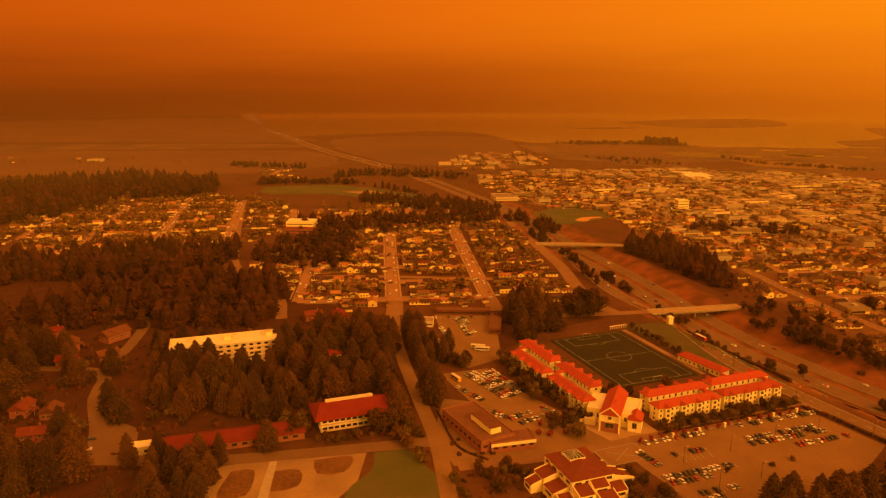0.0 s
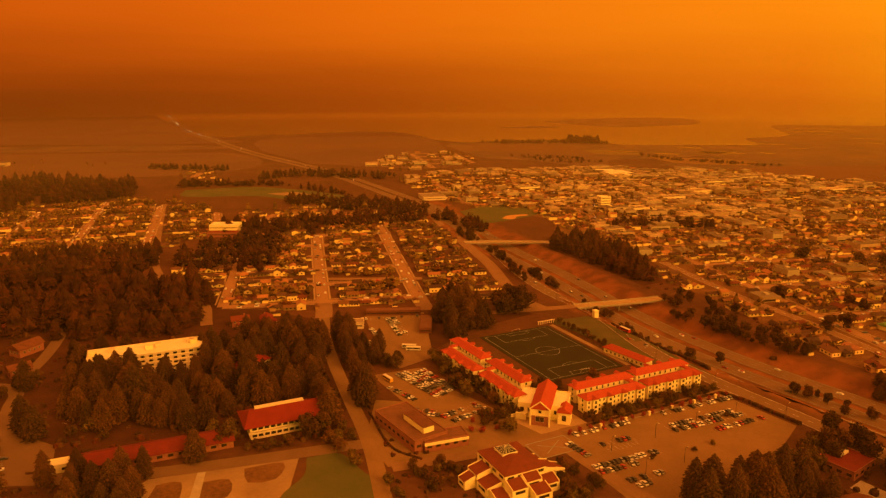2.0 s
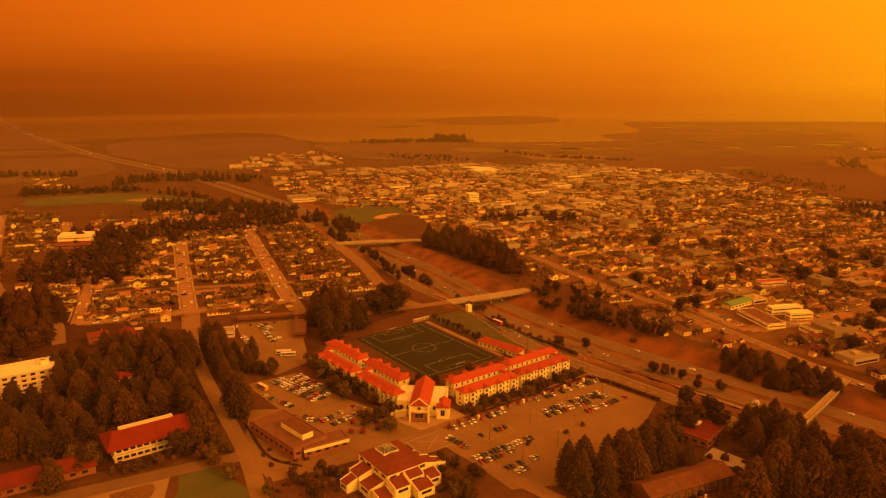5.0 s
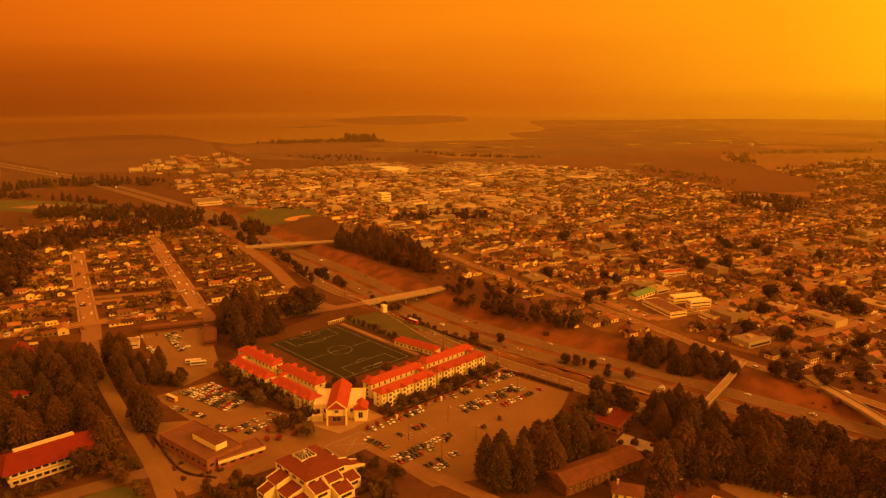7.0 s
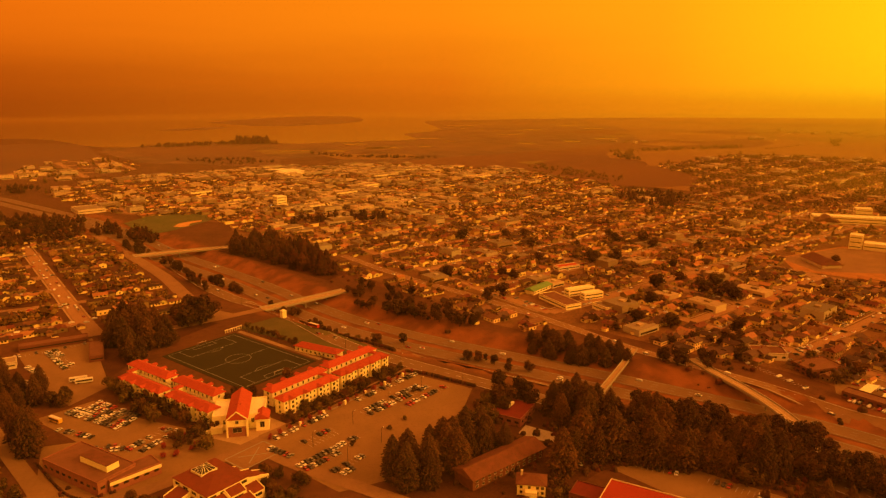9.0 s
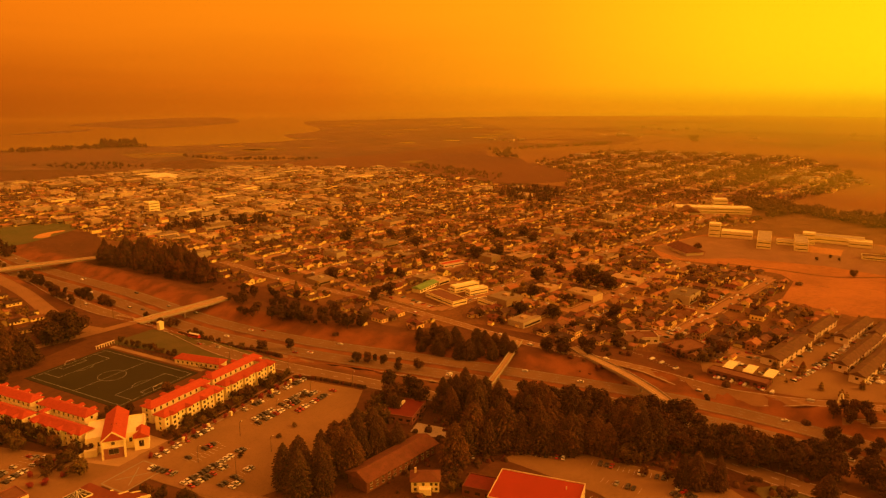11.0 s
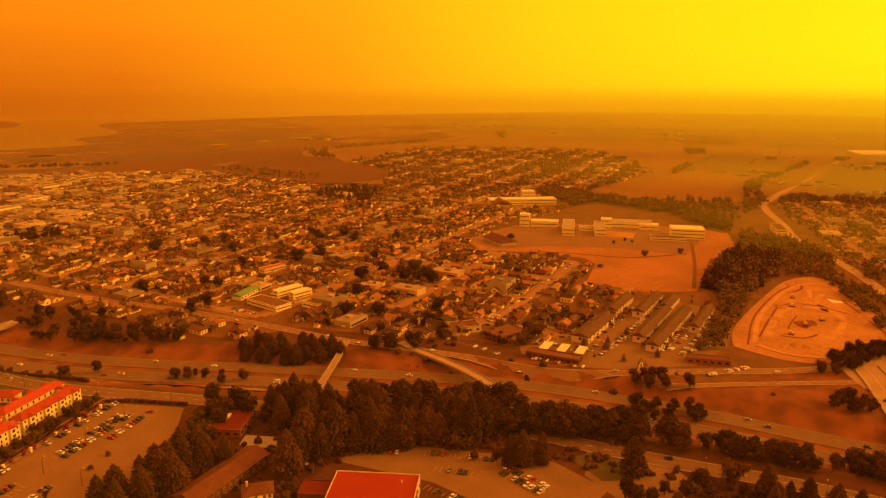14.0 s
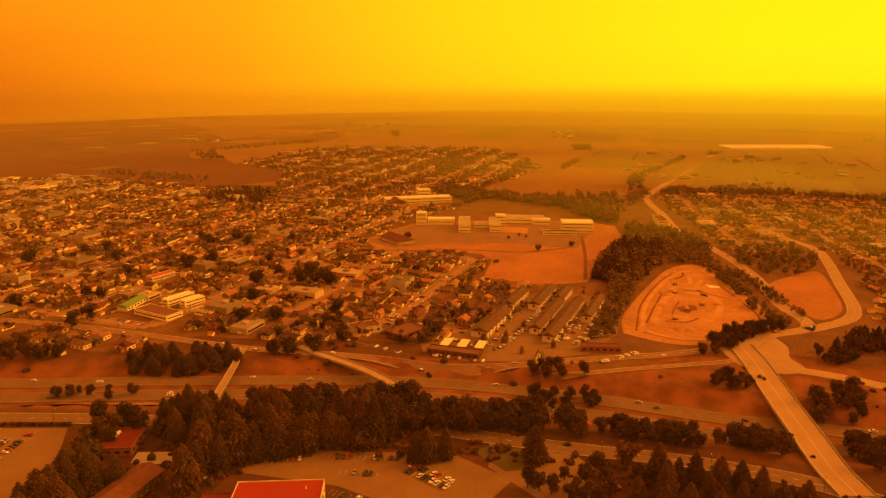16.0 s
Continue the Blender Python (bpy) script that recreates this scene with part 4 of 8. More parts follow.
HILL_HOMES = [(-314, 546, 20, "dark_red_roof"), (-298, 589, 70, "red_brown_roof"), (-272, 486, 10, "dark_red_roof"), (-260, 408, 95, "red_brown_roof"), (-235, 375, 15, "red_brown_roof"),
              (-248, 497, 40, "brown_roof"), (-326, 612, 60, "brown_roof"), (-112, 589, 15, "red_brown_roof"), (-90, 589, 100, "dark_red_roof"), (-286, 520, 120, "brown_roof"), (-300, 440, 30, "red_brown_roof")]


def plant(kind, x, y, height=None, label="", group="", wide=1.0):
    sets, nominal, text, cat = KIND[kind]
    trunk, crown = sets[rng.randrange(len(sets))]
    k = (height or nominal * rng.uniform(0.8, 1.15)) / nominal
    if any(math.hypot(x - a, y + 5 - b) < 12 for a, b, _, _ in HILL_HOMES):
        return None
    ob = thing(kind + "_tree", x, y, ground_z(x, y) - 0.2, rng.uniform(0, 360), label or text, cat, group)
    ob.scale = (k * wide, k * wide, k)
    part("trunk", trunk, ob)
    part("crown", crown, ob)
    return ob


def grove(kind, poly, count, lo, hi, gap=6, group="", wide=1.0, avoid=()):
    xs, ys = [p[0] for p in poly], [p[1] for p in poly]
    made, tries = [], 0
    while len(made) < count and tries < count * 40:
        tries += 1
        x, y = rng.uniform(min(xs), max(xs)), rng.uniform(min(ys), max(ys))
        if not inside(x, y, poly) or any(math.hypot(x - a, y - b) < gap for a, b in made) or any(inside(x, y, q) for q in avoid):
            continue
        made.append((x, y))
        plant(kind, x, y, rng.uniform(lo, hi), group=group, wide=wide)


def tier_tree(s, x, y, h, rnd, mat_name="far_foliage", slim=1.0, tiers=8):
    """A far conifer: stacked ragged skirts of foliage."""
    z0, r = ground_z(x, y), h * rnd.uniform(0.22, 0.32) * slim
    n = 8
    for k in range(tiers):
        t = k / tiers
        za, zb = z0 + h * (0.02 + 0.86 * t), z0 + h * min(1.0, 0.26 + 0.86 * t)
        q = r * rnd.uniform(0.85, 1.1) * (1 - t ** 2.6) ** 0.8 + 0.3
        off = rnd.random() * 6.28
        v = [(x + rnd.uniform(-0.1, 0.1) * q, y + rnd.uniform(-0.1, 0.1) * q, zb)]
        for i in range(2 * n):
            a, g = off + i * math.pi / n, q * (rnd.uniform(0.85, 1.12) if i % 2 else rnd.uniform(0.62, 0.85))
            v.append((x + g * math.cos(a), y + g * math.sin(a), za + (0 if i % 2 else 0.045 * h) + rnd.uniform(-0.03, 0.03) * h))
        s.add(v, [(0, 1 + i, 1 + (i + 1) % (2 * n)) for i in range(2 * n)], mat_name)


def far_tree(s, x, y, h, rnd, mat_name="far_foliage", lobes=4):
    """A small far tree: a short trunk under three or four uneven clumps."""
    z = ground_z(x, y)
    r = h * rnd.uniform(0.3, 0.46)
    if mat_name != "hazed_foliage" and rnd.random() < (0.22 if h > 10 else 0.08):
        return tier_tree(s, x, y, h * 1.2, rnd, mat_name, 1.2)
    clumps = [(0, 0, 0.42 * h, r * 0.85)]
    small = (4 / lobes) ** 0.4
    for _ in range(lobes):
        a, f = rnd.uniform(0, 6.28), rnd.uniform(0.3, 0.95)
        clumps.append((f * r * math.cos(a), f * r * math.sin(a), h * (rnd.uniform(0.3, 0.86) if f < 0.7 else rnd.uniform(0.25, 0.68)), r * small * rnd.uniform(0.3, 0.55)))
    for cx, cy, cz, q in clumps:
        v = [(x + cx, y + cy, z + cz + q * rnd.uniform(0.7, 1.1)), (x + cx, y + cy, z + max(0, cz - q * 0.9))]
        for k in range(5):
            g = q * rnd.uniform(0.65, 1.2)
            v.append((x + cx + g * math.cos(k * 1.2566), y + cy + g * math.sin(k * 1.2566), z + cz + rnd.uniform(-0.35, 0.25) * q))
        s.add(v, [(0, 2 + k, 2 + (k + 1) % 5) for k in range(5)] + [(1, 2 + (k + 1) % 5, 2 + k) for k in range(5)], mat_name)


def far_grove(poly, count, lo, hi, label):
    s, xs, ys = Shape(), [p[0] for p in poly], [p[1] for p in poly]
    n = tries = 0
    while n < count and tries < count * 40:
        tries += 1
        x, y = rng.uniform(min(xs), max(xs)), rng.uniform(min(ys), max(ys))
        if inside(x, y, poly):
            if rng.random() < 0.22:
                far_tree(s, x, y, rng.uniform(lo, hi) * 0.75, rng, "wood_foliage", 12)
            else:
                tier_tree(s, x, y, rng.uniform(lo, hi) * rng.choice((0.7, 0.9, 1.0, 1.1)), rng, "wood_foliage", rng.uniform(0.95, 1.35), 12)
            n += 1
    solid("far_wood", s, label, "trees", kind="stuff")


# redwoods between the car park and the gymnasium
grove("redwood", [(150, 298), (206, 316), (236, 300), (232, 286), (205, 288), (154, 278)], 24, 17, 27, 5.2, "redwood grove", avoid=[[(216, 288), (262, 288), (262, 340), (226, 330)]])
grove("redwood", [(264, 326), (288, 314), (310, 268), (330, 226), (334, 196), (322, 184), (302, 205), (282, 228), (262, 236), (250, 262), (262, 296)], 54, 16, 29, 5.6, "redwood grove", 1.08, avoid=[[(230, 286), (266, 286), (266, 345), (230, 345)]])
grove("cypress", [(268, 320), (292, 304), (328, 222), (326, 190), (300, 214), (262, 240), (256, 270)], 20, 11, 19, 5.0, "redwood grove", 1.1, avoid=[[(230, 286), (266, 286), (266, 345), (230, 345)]])
grove("redwood", [(228, 268), (250, 262), (254, 246), (232, 250)], 2, 20, 26, 6, "redwood grove")
grove("cypress", [(322, 232), (352, 196), (372, 140), (384, 96), (374, 84), (360, 130), (340, 172), (312, 214)], 62, 12, 18, 3.6, "cypress belt along the boulevard")
grove("cypress", [(318, 285), (330, 285), (350, 240), (368, 202), (360, 186), (342, 220), (326, 256)], 34, 11, 18, 3.8, "cypress belt along the boulevard")
grove("cypress", [(378, 90), (392, 78), (398, 36), (386, 28)], 24, 9, 14, 3.4, "cypress belt along the boulevard")
for x, y, h in ((334, 108, 22), (353, 62, 15), (309, 160, 21), (316, 152, 19), (304, 165, 18), (342, 74, 12)):
    plant("redwood" if h > 16 else "broadleaf", x, y, h)
grove("pine", [(396, 22), (424, 12), (420, -14), (398, -12)], 20, 10, 14, 3.6, "pine clump by the interchange")
grove("pine", [(404, -48), (444, -44), (444, -84), (400, -84)], 26, 10, 14, 3.8, "pine clump by the interchange")
grove("redwood", [(318, 60), (352, 46), (356, 10), (350, -60), (325, -70), (300, 0)], 36, 15, 21, 6.5, "wood below the interchange")
grove("pine", [(470, -20), (500, -30), (510, -52), (480, -60), (460, -42)], 18, 9, 13, 4, "trees in the ramp loop")
grove("pine", [(476, 40), (500, 26), (496, 6), (478, 14)], 9, 8, 11, 4, "trees in the ramp loop")
grove("pine", [(556, -22), (580, -30), (575, -60), (556, -52)], 14, 7, 10, 3.4, "trees by the junction")
grove("pine", [(534, 50), (566, 40), (604, 26), (620, 4), (634, -8), (622, -12), (590, 14), (556, 26), (528, 42)], 40, 8, 12, 3.4, "dark trees below the building site")
grove("pine", [(404, 140), (420, 150), (436, 120), (446, 100), (430, 96), (412, 110)], 16, 8, 12, 4, "trees above the freeway")
grove("pine", [(448, 152), (460, 150), (470, 100), (456, 98)], 7, 9, 13, 5, "trees above the freeway")
grove("fir", [(330, 425), (352, 415), (384, 362), (376, 345), (352, 365), (334, 400)], 22, 10, 16, 5, "conifers above the freeway", 1.25)
grove("cypress", [(395, 345), (412, 335), (424, 312), (412, 304), (398, 320)], 9, 8, 13, 5, "trees by the footbridge")
grove("cypress", [(278, 640), (318, 600), (326, 520), (316, 500), (290, 560), (270, 610)], 14, 7, 12, 5, "dark trees on the freeway slope")
grove("cypress", [(266, 590), (300, 540), (330, 470), (318, 462), (290, 510), (262, 570)], 26, 8, 13, 4.5, "trees on the freeway slope")
far_grove([(216, 850), (256, 738), (275, 674), (292, 686), (306, 740), (300, 850), (244, 905)], 120, 14, 22, "dark wood of conifers beside the freeway")
grove("cypress", [(178, 760), (190, 700), (176, 690), (164, 740)], 7, 8, 13, 5, "trees in the freeway median")
grove("cypress", [(196, 640), (214, 600), (222, 560), (214, 556), (202, 590), (188, 630)], 8, 5, 9, 4, "trees by the overpass")
grove("broadleaf", [(214, 566), (236, 500), (248, 462), (240, 458), (228, 490), (206, 560)], 12, 5, 8, 4, "shrubs beside the freeway")
grove("cypress", [(278, 440), (292, 430), (312, 384), (302, 376), (284, 408)], 9, 6, 10, 5, "trees beside the freeway")
plant("cypress", 258, 478, 11, wide=1.1)
grove("cypress", [(142, 860), (151, 776), (146, 690), (158, 690), (163, 740), (155, 845)], 20, 7, 12, 4.5, "trees between a street and the freeway")
grove("cypress", [(116, 927), (138, 892), (140, 964), (118, 970)], 12, 9, 14, 5, "trees between a street and the freeway")
for x, y, h in ((181, 696, 11), (186, 688, 9), (240, 493, 10), (294, 510, 10), (283, 541, 11), (276, 598, 12), (289, 532, 9)):
    plant("cypress", x, y, h, "dark rounded tree on a dry freeway slope", "trees on the freeway slope", 1.2)
grove("cypress", [(248, 356), (262, 352), (280, 322), (270, 312), (252, 334)], 6, 12, 17, 6, "trees by the boulevard")
grove("broadleaf", [(216, 326), (250, 352), (256, 334), (232, 312)], 10, 7, 11, 5, "broadleaf trees by the car park")
# round the dormitories and the soccer field
grove("broadleaf", [(40, 500), (50, 506), (92, 412), (78, 398), (54, 440)], 22, 8, 12, 4.5, "trees along the dormitories")
grove("broadleaf", [(124, 392), (224, 428), (226, 418), (128, 382)], 36, 4.5, 7.5, 3.0, "hedge trees along the dormitories")
for x, y, h in ((150, 449, 8), (122, 436, 8), (112, 440, 8), (88, 398, 8)):
    plant("broadleaf", x, y, h)
for i in range(17):
    plant("maple", 112 + i * 7.3, 371 + i * 2.62, rng.uniform(3.4, 4.6), group="red street trees")
for i in range(16):
    plant("broadleaf", 158 + i * 2.3 + rng.uniform(-0.6, 0.6), 566 - i * 6.2, rng.uniform(4, 6.5), group="row of trees beside the soccer field")
grove("cypress", [(142, 600), (118, 588), (104, 598), (118, 626), (136, 622)], 12, 17, 23, 5, "dark trees behind the soccer field")
grove("fir", [(64, 640), (92, 640), (96, 560), (70, 530), (52, 560)], 22, 17, 26, 6, "conifers behind the dormitories")
grove("broadleaf", [(66, 524), (84, 556), (100, 562), (92, 572), (62, 548)], 9, 7, 11, 5, "trees beside the soccer field")
grove("redwood", [(-20, 560), (6, 520), (2, 480), (-14, 470), (-22, 510), (-34, 552)], 14, 17, 26, 6, "redwoods along the campus street")
grove("redwood", [(-12, 446), (0, 434), (2, 420), (-10, 424)], 3, 24, 30, 5, "redwoods along the campus street")
grove("broadleaf", [(10, 498), (26, 500), (22, 478), (6, 478)], 4, 9, 12, 6)
plant("broadleaf", 78, 396, 9)
for x, y, h in ((66, 396, 5), (70, 398, 4.4), (74, 396, 5), (58, 392, 4.6)):
    plant("maple", x, y, h, "small tree with deep red leaves")
# campus woods in the east
TALL = [(-307, 482, 24), (-295, 493, 25), (-276, 510, 22), (-252, 482, 27), (-281, 430, 28), (-202, 355, 23), (-204, 338, 22), (-223, 338, 22), (-196, 399, 21), (-208, 327, 27), (-244, 368, 29), (-215, 368, 25), (-162, 418, 21), (-205, 493, 24), (-150, 435, 29)]
grove("redwood", [(-122, 545), (-36, 560), (-40, 440), (-76, 424), (-112, 470), (-110, 510)], 44, 18, 28, 8, "campus redwood wood")
grove("redwood", [(-190, 474), (-128, 462), (-84, 440), (-80, 410), (-100, 396), (-180, 402), (-192, 430)], 32, 17, 25, 8, "campus redwood wood")
grove("redwood", [(-30, 440), (-24, 420), (-26, 400), (-34, 396), (-36, 420)], 3, 24, 30, 6, "campus redwood wood")
far_grove([(-400, 590), (-330, 660), (-228, 712), (-160, 690), (-140, 600), (-170, 560), (-280, 566), (-380, 560)], 190, 18, 30, "dense redwood wood on a hillside")
grove("redwood", [(-350, 540), (-275, 530), (-290, 440), (-262, 380), (-300, 350), (-350, 400)], 44, 18, 28, 8, "wooded hillside")
far_grove([(-520, 560), (-350, 560), (-350, 400), (-500, 420)], 70, 18, 28, "dense redwood wood on a hillside")
grove("redwood", [(-152, 352), (-118, 350), (-108, 320), (-120, 290), (-160, 300)], 14, 15, 21, 6.5, "redwoods above the ball field")
grove("redwood", [(-235, 378), (-200, 350), (-210, 300), (-260, 290), (-300, 320)], 12, 20, 30, 8, "redwoods by the campus drive")
grove("cypress", [(300, 120), (318, 100), (346, 60), (356, 30), (340, 20), (310, 60)], 18, 8, 13, 5, "trees below the boulevard")
grove("broadleaf", [(196, 318), (222, 332), (246, 350), (258, 338), (236, 318), (206, 312)], 14, 7, 12, 4.5, "broadleaf trees by the car park")
for x, y in ((202, 380), (190, 352), (176, 346), (150, 340), (214, 384)):
    plant("broadleaf", x, y, 3.2, "small dark tree in a car park island", "car park trees", 1.2)
grove("broadleaf", [(94, 346), (108, 338), (112, 316), (100, 300), (92, 320)], 10, 5, 9, 3.6, "trees beside the stepped hall")
grove("broadleaf", [(16, 346), (44, 350), (50, 340), (34, 316), (22, 322)], 9, 4, 7, 4, "trees beside the stepped hall")
grove("broadleaf", [(52, 398), (78, 404), (82, 392), (60, 384)], 7, 4, 7, 3.5, "trees beside the dormitory car park")
plant("redwood", -206, 408, 24)
plant("redwood", -98, 364, 19)
plant("redwood", -182, 520, 20)
grove("broadleaf", [(-98, 404), (-80, 396), (-76, 380), (-90, 376)], 4, 9, 13, 5)
grove("broadleaf", [(-72, 376), (-30, 388), (-28, 380), (-70, 366)], 7, 4, 7, 4)
grove("broadleaf", [(-30, 396), (-14, 388), (-12, 364), (-30, 372)], 6, 7, 11, 5)
grove("broadleaf", [(14, 350), (40, 344), (36, 318), (20, 326)], 8, 4, 7, 5)
grove("broadleaf", [(88, 326), (104, 312), (104, 292), (92, 300)], 7, 5, 8, 4)
grove("broadleaf", [(-270, 440), (-230, 400), (-250, 390), (-290, 420)], 10, 5, 10, 6)
plant("broadleaf", 302, 196, 13, wide=1.25)
grove("broadleaf", [(306, 188), (324, 160), (330, 140), (322, 136), (312, 160), (298, 184)], 9, 4, 7, 4)
grove("broadleaf", [(214, 250), (228, 238), (224, 226), (212, 236)], 5, 4, 7, 4)

# tall redwoods beside the campus drive
for x, y, h in TALL:
    plant("redwood", x, y, h, "tall dark redwood beside a campus drive", "redwoods round the halls", 1.12)

# more of the campus wood, close round the halls
grove("redwood", [(-205, 470), (-190, 478), (-120, 474), (-114, 458), (-140, 448), (-195, 448)], 10, 17, 23, 6, "campus redwood wood")
grove("redwood", [(-128, 520), (-116, 520), (-112, 480), (-122, 474)], 4, 20, 26, 5, "campus redwood wood")
grove("redwood", [(-330, 350), (-240, 340), (-215, 290), (-240, 240), (-320, 250)], 22, 20, 30, 7, "redwoods by the campus drive")
grove("redwood", [(-180, 350), (-130, 346), (-120, 290), (-170, 270), (-190, 300)], 6, 15, 20, 6, "redwoods above the ball field")
grove("cypress", [(-36, 470), (-22, 440), (-30, 380), (-40, 384), (-44, 440)], 9, 11, 16, 5, "trees along the campus street")
grove("broadleaf", [(-100, 500), (-50, 520), (-46, 440), (-90, 430)], 12, 8, 13, 6, "broadleaf trees in the campus wood")
grove("broadleaf", [(-262, 520), (-232, 500), (-232, 440), (-262, 430)], 9, 6, 11, 6, "broadleaf trees by the campus drive")

for x, y, h in ((-190, 334, 26), (-199, 324, 27), (-212, 318, 24), (-224, 324, 26), (-236, 336, 26), (-246, 318, 28), (-205, 306, 24), (-170, 456, 24), (-158, 452, 25), (-186, 462, 22), (-146, 450, 24), (-178, 446, 22),
                (-232, 470, 22), (-262, 470, 24), (-250, 455, 22), (-280, 500, 24), (-200, 520, 22), (-214, 506, 22)):
    plant("redwood", x, y, h, "tall dark redwood beside a campus drive", "redwoods round the halls")
for x, y, h in ((-214, 384, 9), (-224, 392, 8), (-232, 372, 9), (-176, 398, 8), (-166, 404, 9), (-156, 394, 7), (-104, 380, 10), (-98, 372, 9), (-64, 372, 5), (-54, 374, 4), (-20, 366, 8), (-12, 352, 8), (6, 330, 7), (10, 318, 6)):
    plant("broadleaf", x, y, h, "rounded dark shrub tree on the campus", "campus shrubs", 1.2)

for i in range(5):
    x = -198 + i * 8.5
    plant("redwood", x, 473 + 0.315 * (x + 160), rng.uniform(21, 27), "tall dark redwood before the long hall", "redwoods round the halls")
for x, y, h in ((48, 477, 9), (53, 449, 9), (65, 453, 9), (60, 428, 9), (71, 436, 9), (86, 410, 9), (94, 415, 9), (103, 428, 9), (44, 496, 9), (78, 378, 10)):
    plant("broadleaf", x, y, h, "rounded olive tree beside the dormitories", "trees along the dormitories", 1.15)
for x, y in ((56, 382), (62, 380), (71, 382), (75, 385)):
    plant("maple", x, y, 3.6, "deep red shrub beside the car park", "red shrubs", 1.5)


def undergrowth(poly, count, lo, hi, label, avoid=()):
    """Low shrubs scattered over an outline, as uneven clumps."""
    s, xs, ys = Shape(), [p[0] for p in poly], [p[1] for p in poly]
    n = tries = 0
    while n < count and tries < count * 30:
        tries += 1
        x, y = rng.uniform(min(xs), max(xs)), rng.uniform(min(ys), max(ys))
        if not inside(x, y, poly) or any(inside(x, y, q) for q in avoid) or to_freeway(x, y) < 19 or any(away(x, y, line) < 6.5 for line in NEAR_ROADS):
            continue
        n += 1
        z, h = ground_z(x, y), rng.uniform(lo, hi)
        for k in range(2):
            cx, cy, q = x + rng.uniform(-1, 1) * h * 0.6, y + rng.uniform(-1, 1) * h * 0.6, h * rng.uniform(0.5, 0.9)
            v = [(cx, cy, z + h * rng.uniform(0.8, 1.1))]
            for ring, (f, u) in enumerate(((0.75, 0.7), (1.0, 0.0))):
                v += [(cx + q * f * rng.uniform(0.7, 1.25) * math.cos(i * 0.8976), cy + q * f * rng.uniform(0.7, 1.25) * math.sin(i * 0.8976), z + h * u * rng.uniform(0.8, 1.1)) for i in range(7)]
            s.add(v, [(0, 1 + i, 1 + (i + 1) % 7) for i in range(7)] + [(1 + i, 8 + i, 8 + (i + 1) % 7, 1 + (i + 1) % 7) for i in range(7)], "shrub")
    solid("undergrowth", s, label, "shrubs", kind="stuff")


NEAR_ROADS = [BOULEVARD, CAMPUS_ST, LOT_ST, UNION_ST, SERVICE, LEFT_RD, LEFT_RD2, CROSS, WEST_FRONT, GREEN_ST, THIRD_ST, EAST_RAMP]
BUILT = [LOT_EAST, LOT_WEST, LOT_BACK, LOT_GYM, LOT_HILL]
undergrowth([(-330, 620), (-30, 580), (-30, 380), (-90, 376), (-200, 360), (-330, 360)], 520, 1.2, 3.6, "low shrubs between the campus trees", BUILT)
undergrowth([(-300, 345), (-120, 345), (-110, 280), (-300, 260)], 130, 1.2, 3.2, "low shrubs between the campus trees", BUILT)
undergrowth([(160, 300), (246, 350), (300, 270), (350, 170), (372, 60), (372, -60), (300, -60), (330, 112), (288, 240), (200, 240)], 420, 1.2, 3.4, "low shrubs under the redwoods", BUILT)
undergrowth([(230, 560), (300, 520), (400, 330), (440, 120), (460, 0), (400, -60), (380, 100), (330, 300), (240, 480)], 16, 0.7, 3.2, "low shrubs on the freeway slopes", BUILT)
undergrowth([(-8, 480), (-2, 420), (16, 400), (50, 356), (110, 340), (90, 300), (10, 300), (-20, 380)], 120, 0.8, 2.0, "low planting round the campus buildings", BUILT)
undergrowth([(300, 570), (250, 700), (262, 720), (330, 620), (390, 470), (380, 400), (330, 480)], 24, 1.2, 3.6, "shrubs above the freeway cutting", BUILT)
undergrowth([(430, 100), (520, 60), (560, -60), (520, -120), (440, -60)], 12, 0.8, 2.8, "shrubs in the ramp loop", BUILT)
undergrowth([(384, 400), (440, 300), (440, 130), (412, 120), (400, 240), (376, 340)], 20, 1.2, 3.4, "shrubs above the freeway cutting", BUILT)


def hedge(pts, h, label):
    """A clipped hedge along a line, as a run of uneven clumps."""
    s = Shape()
    for p in smooth_line(pts, 1.4):
        q, z = h * rng.uniform(0.45, 0.65), ground_z(p.x, p.y)
        v = [(p.x, p.y, z + h * rng.uniform(0.85, 1.1))]
        for f, u in ((0.8, 0.75), (1.0, 0.0)):
            v += [(p.x + q * f * rng.uniform(0.8, 1.2) * math.cos(i * 1.047), p.y + q * f * rng.uniform(0.8, 1.2) * math.sin(i * 1.047), z + h * u) for i in range(6)]
        s.add(v, [(0, 1 + i, 1 + (i + 1) % 6) for i in range(6)] + [(1 + i, 7 + i, 7 + (i + 1) % 6, 1 + (i + 1) % 6) for i in range(6)], "shrub")
    solid("hedge", s, label, "hedge")


hedge([(226, 416), (236, 404), (244, 388), (253, 370)], 2.4, "dark hedge round the car park corner")
hedge([(126, 381), (150, 390), (190, 404), (224, 416)], 1.6, "low hedge along the dormitory pavement")
hedge([(86, 400), (70, 430), (50, 470)], 1.6, "low hedge beside the dormitory car park")
hedge([(-4, 412), (8, 368), (24, 352)], 1.4, "low hedge beside the brown building")
hedge([(238, 456), (220, 520), (204, 566)], 2.6, "dark hedge along the boulevard")
# ---- soccer field and dormitories ----
CAMPUS = 20.3
EX = Vector((math.cos(radians(CAMPUS)), math.sin(radians(CAMPUS))))
EY = Vector((-EX.y, EX.x))


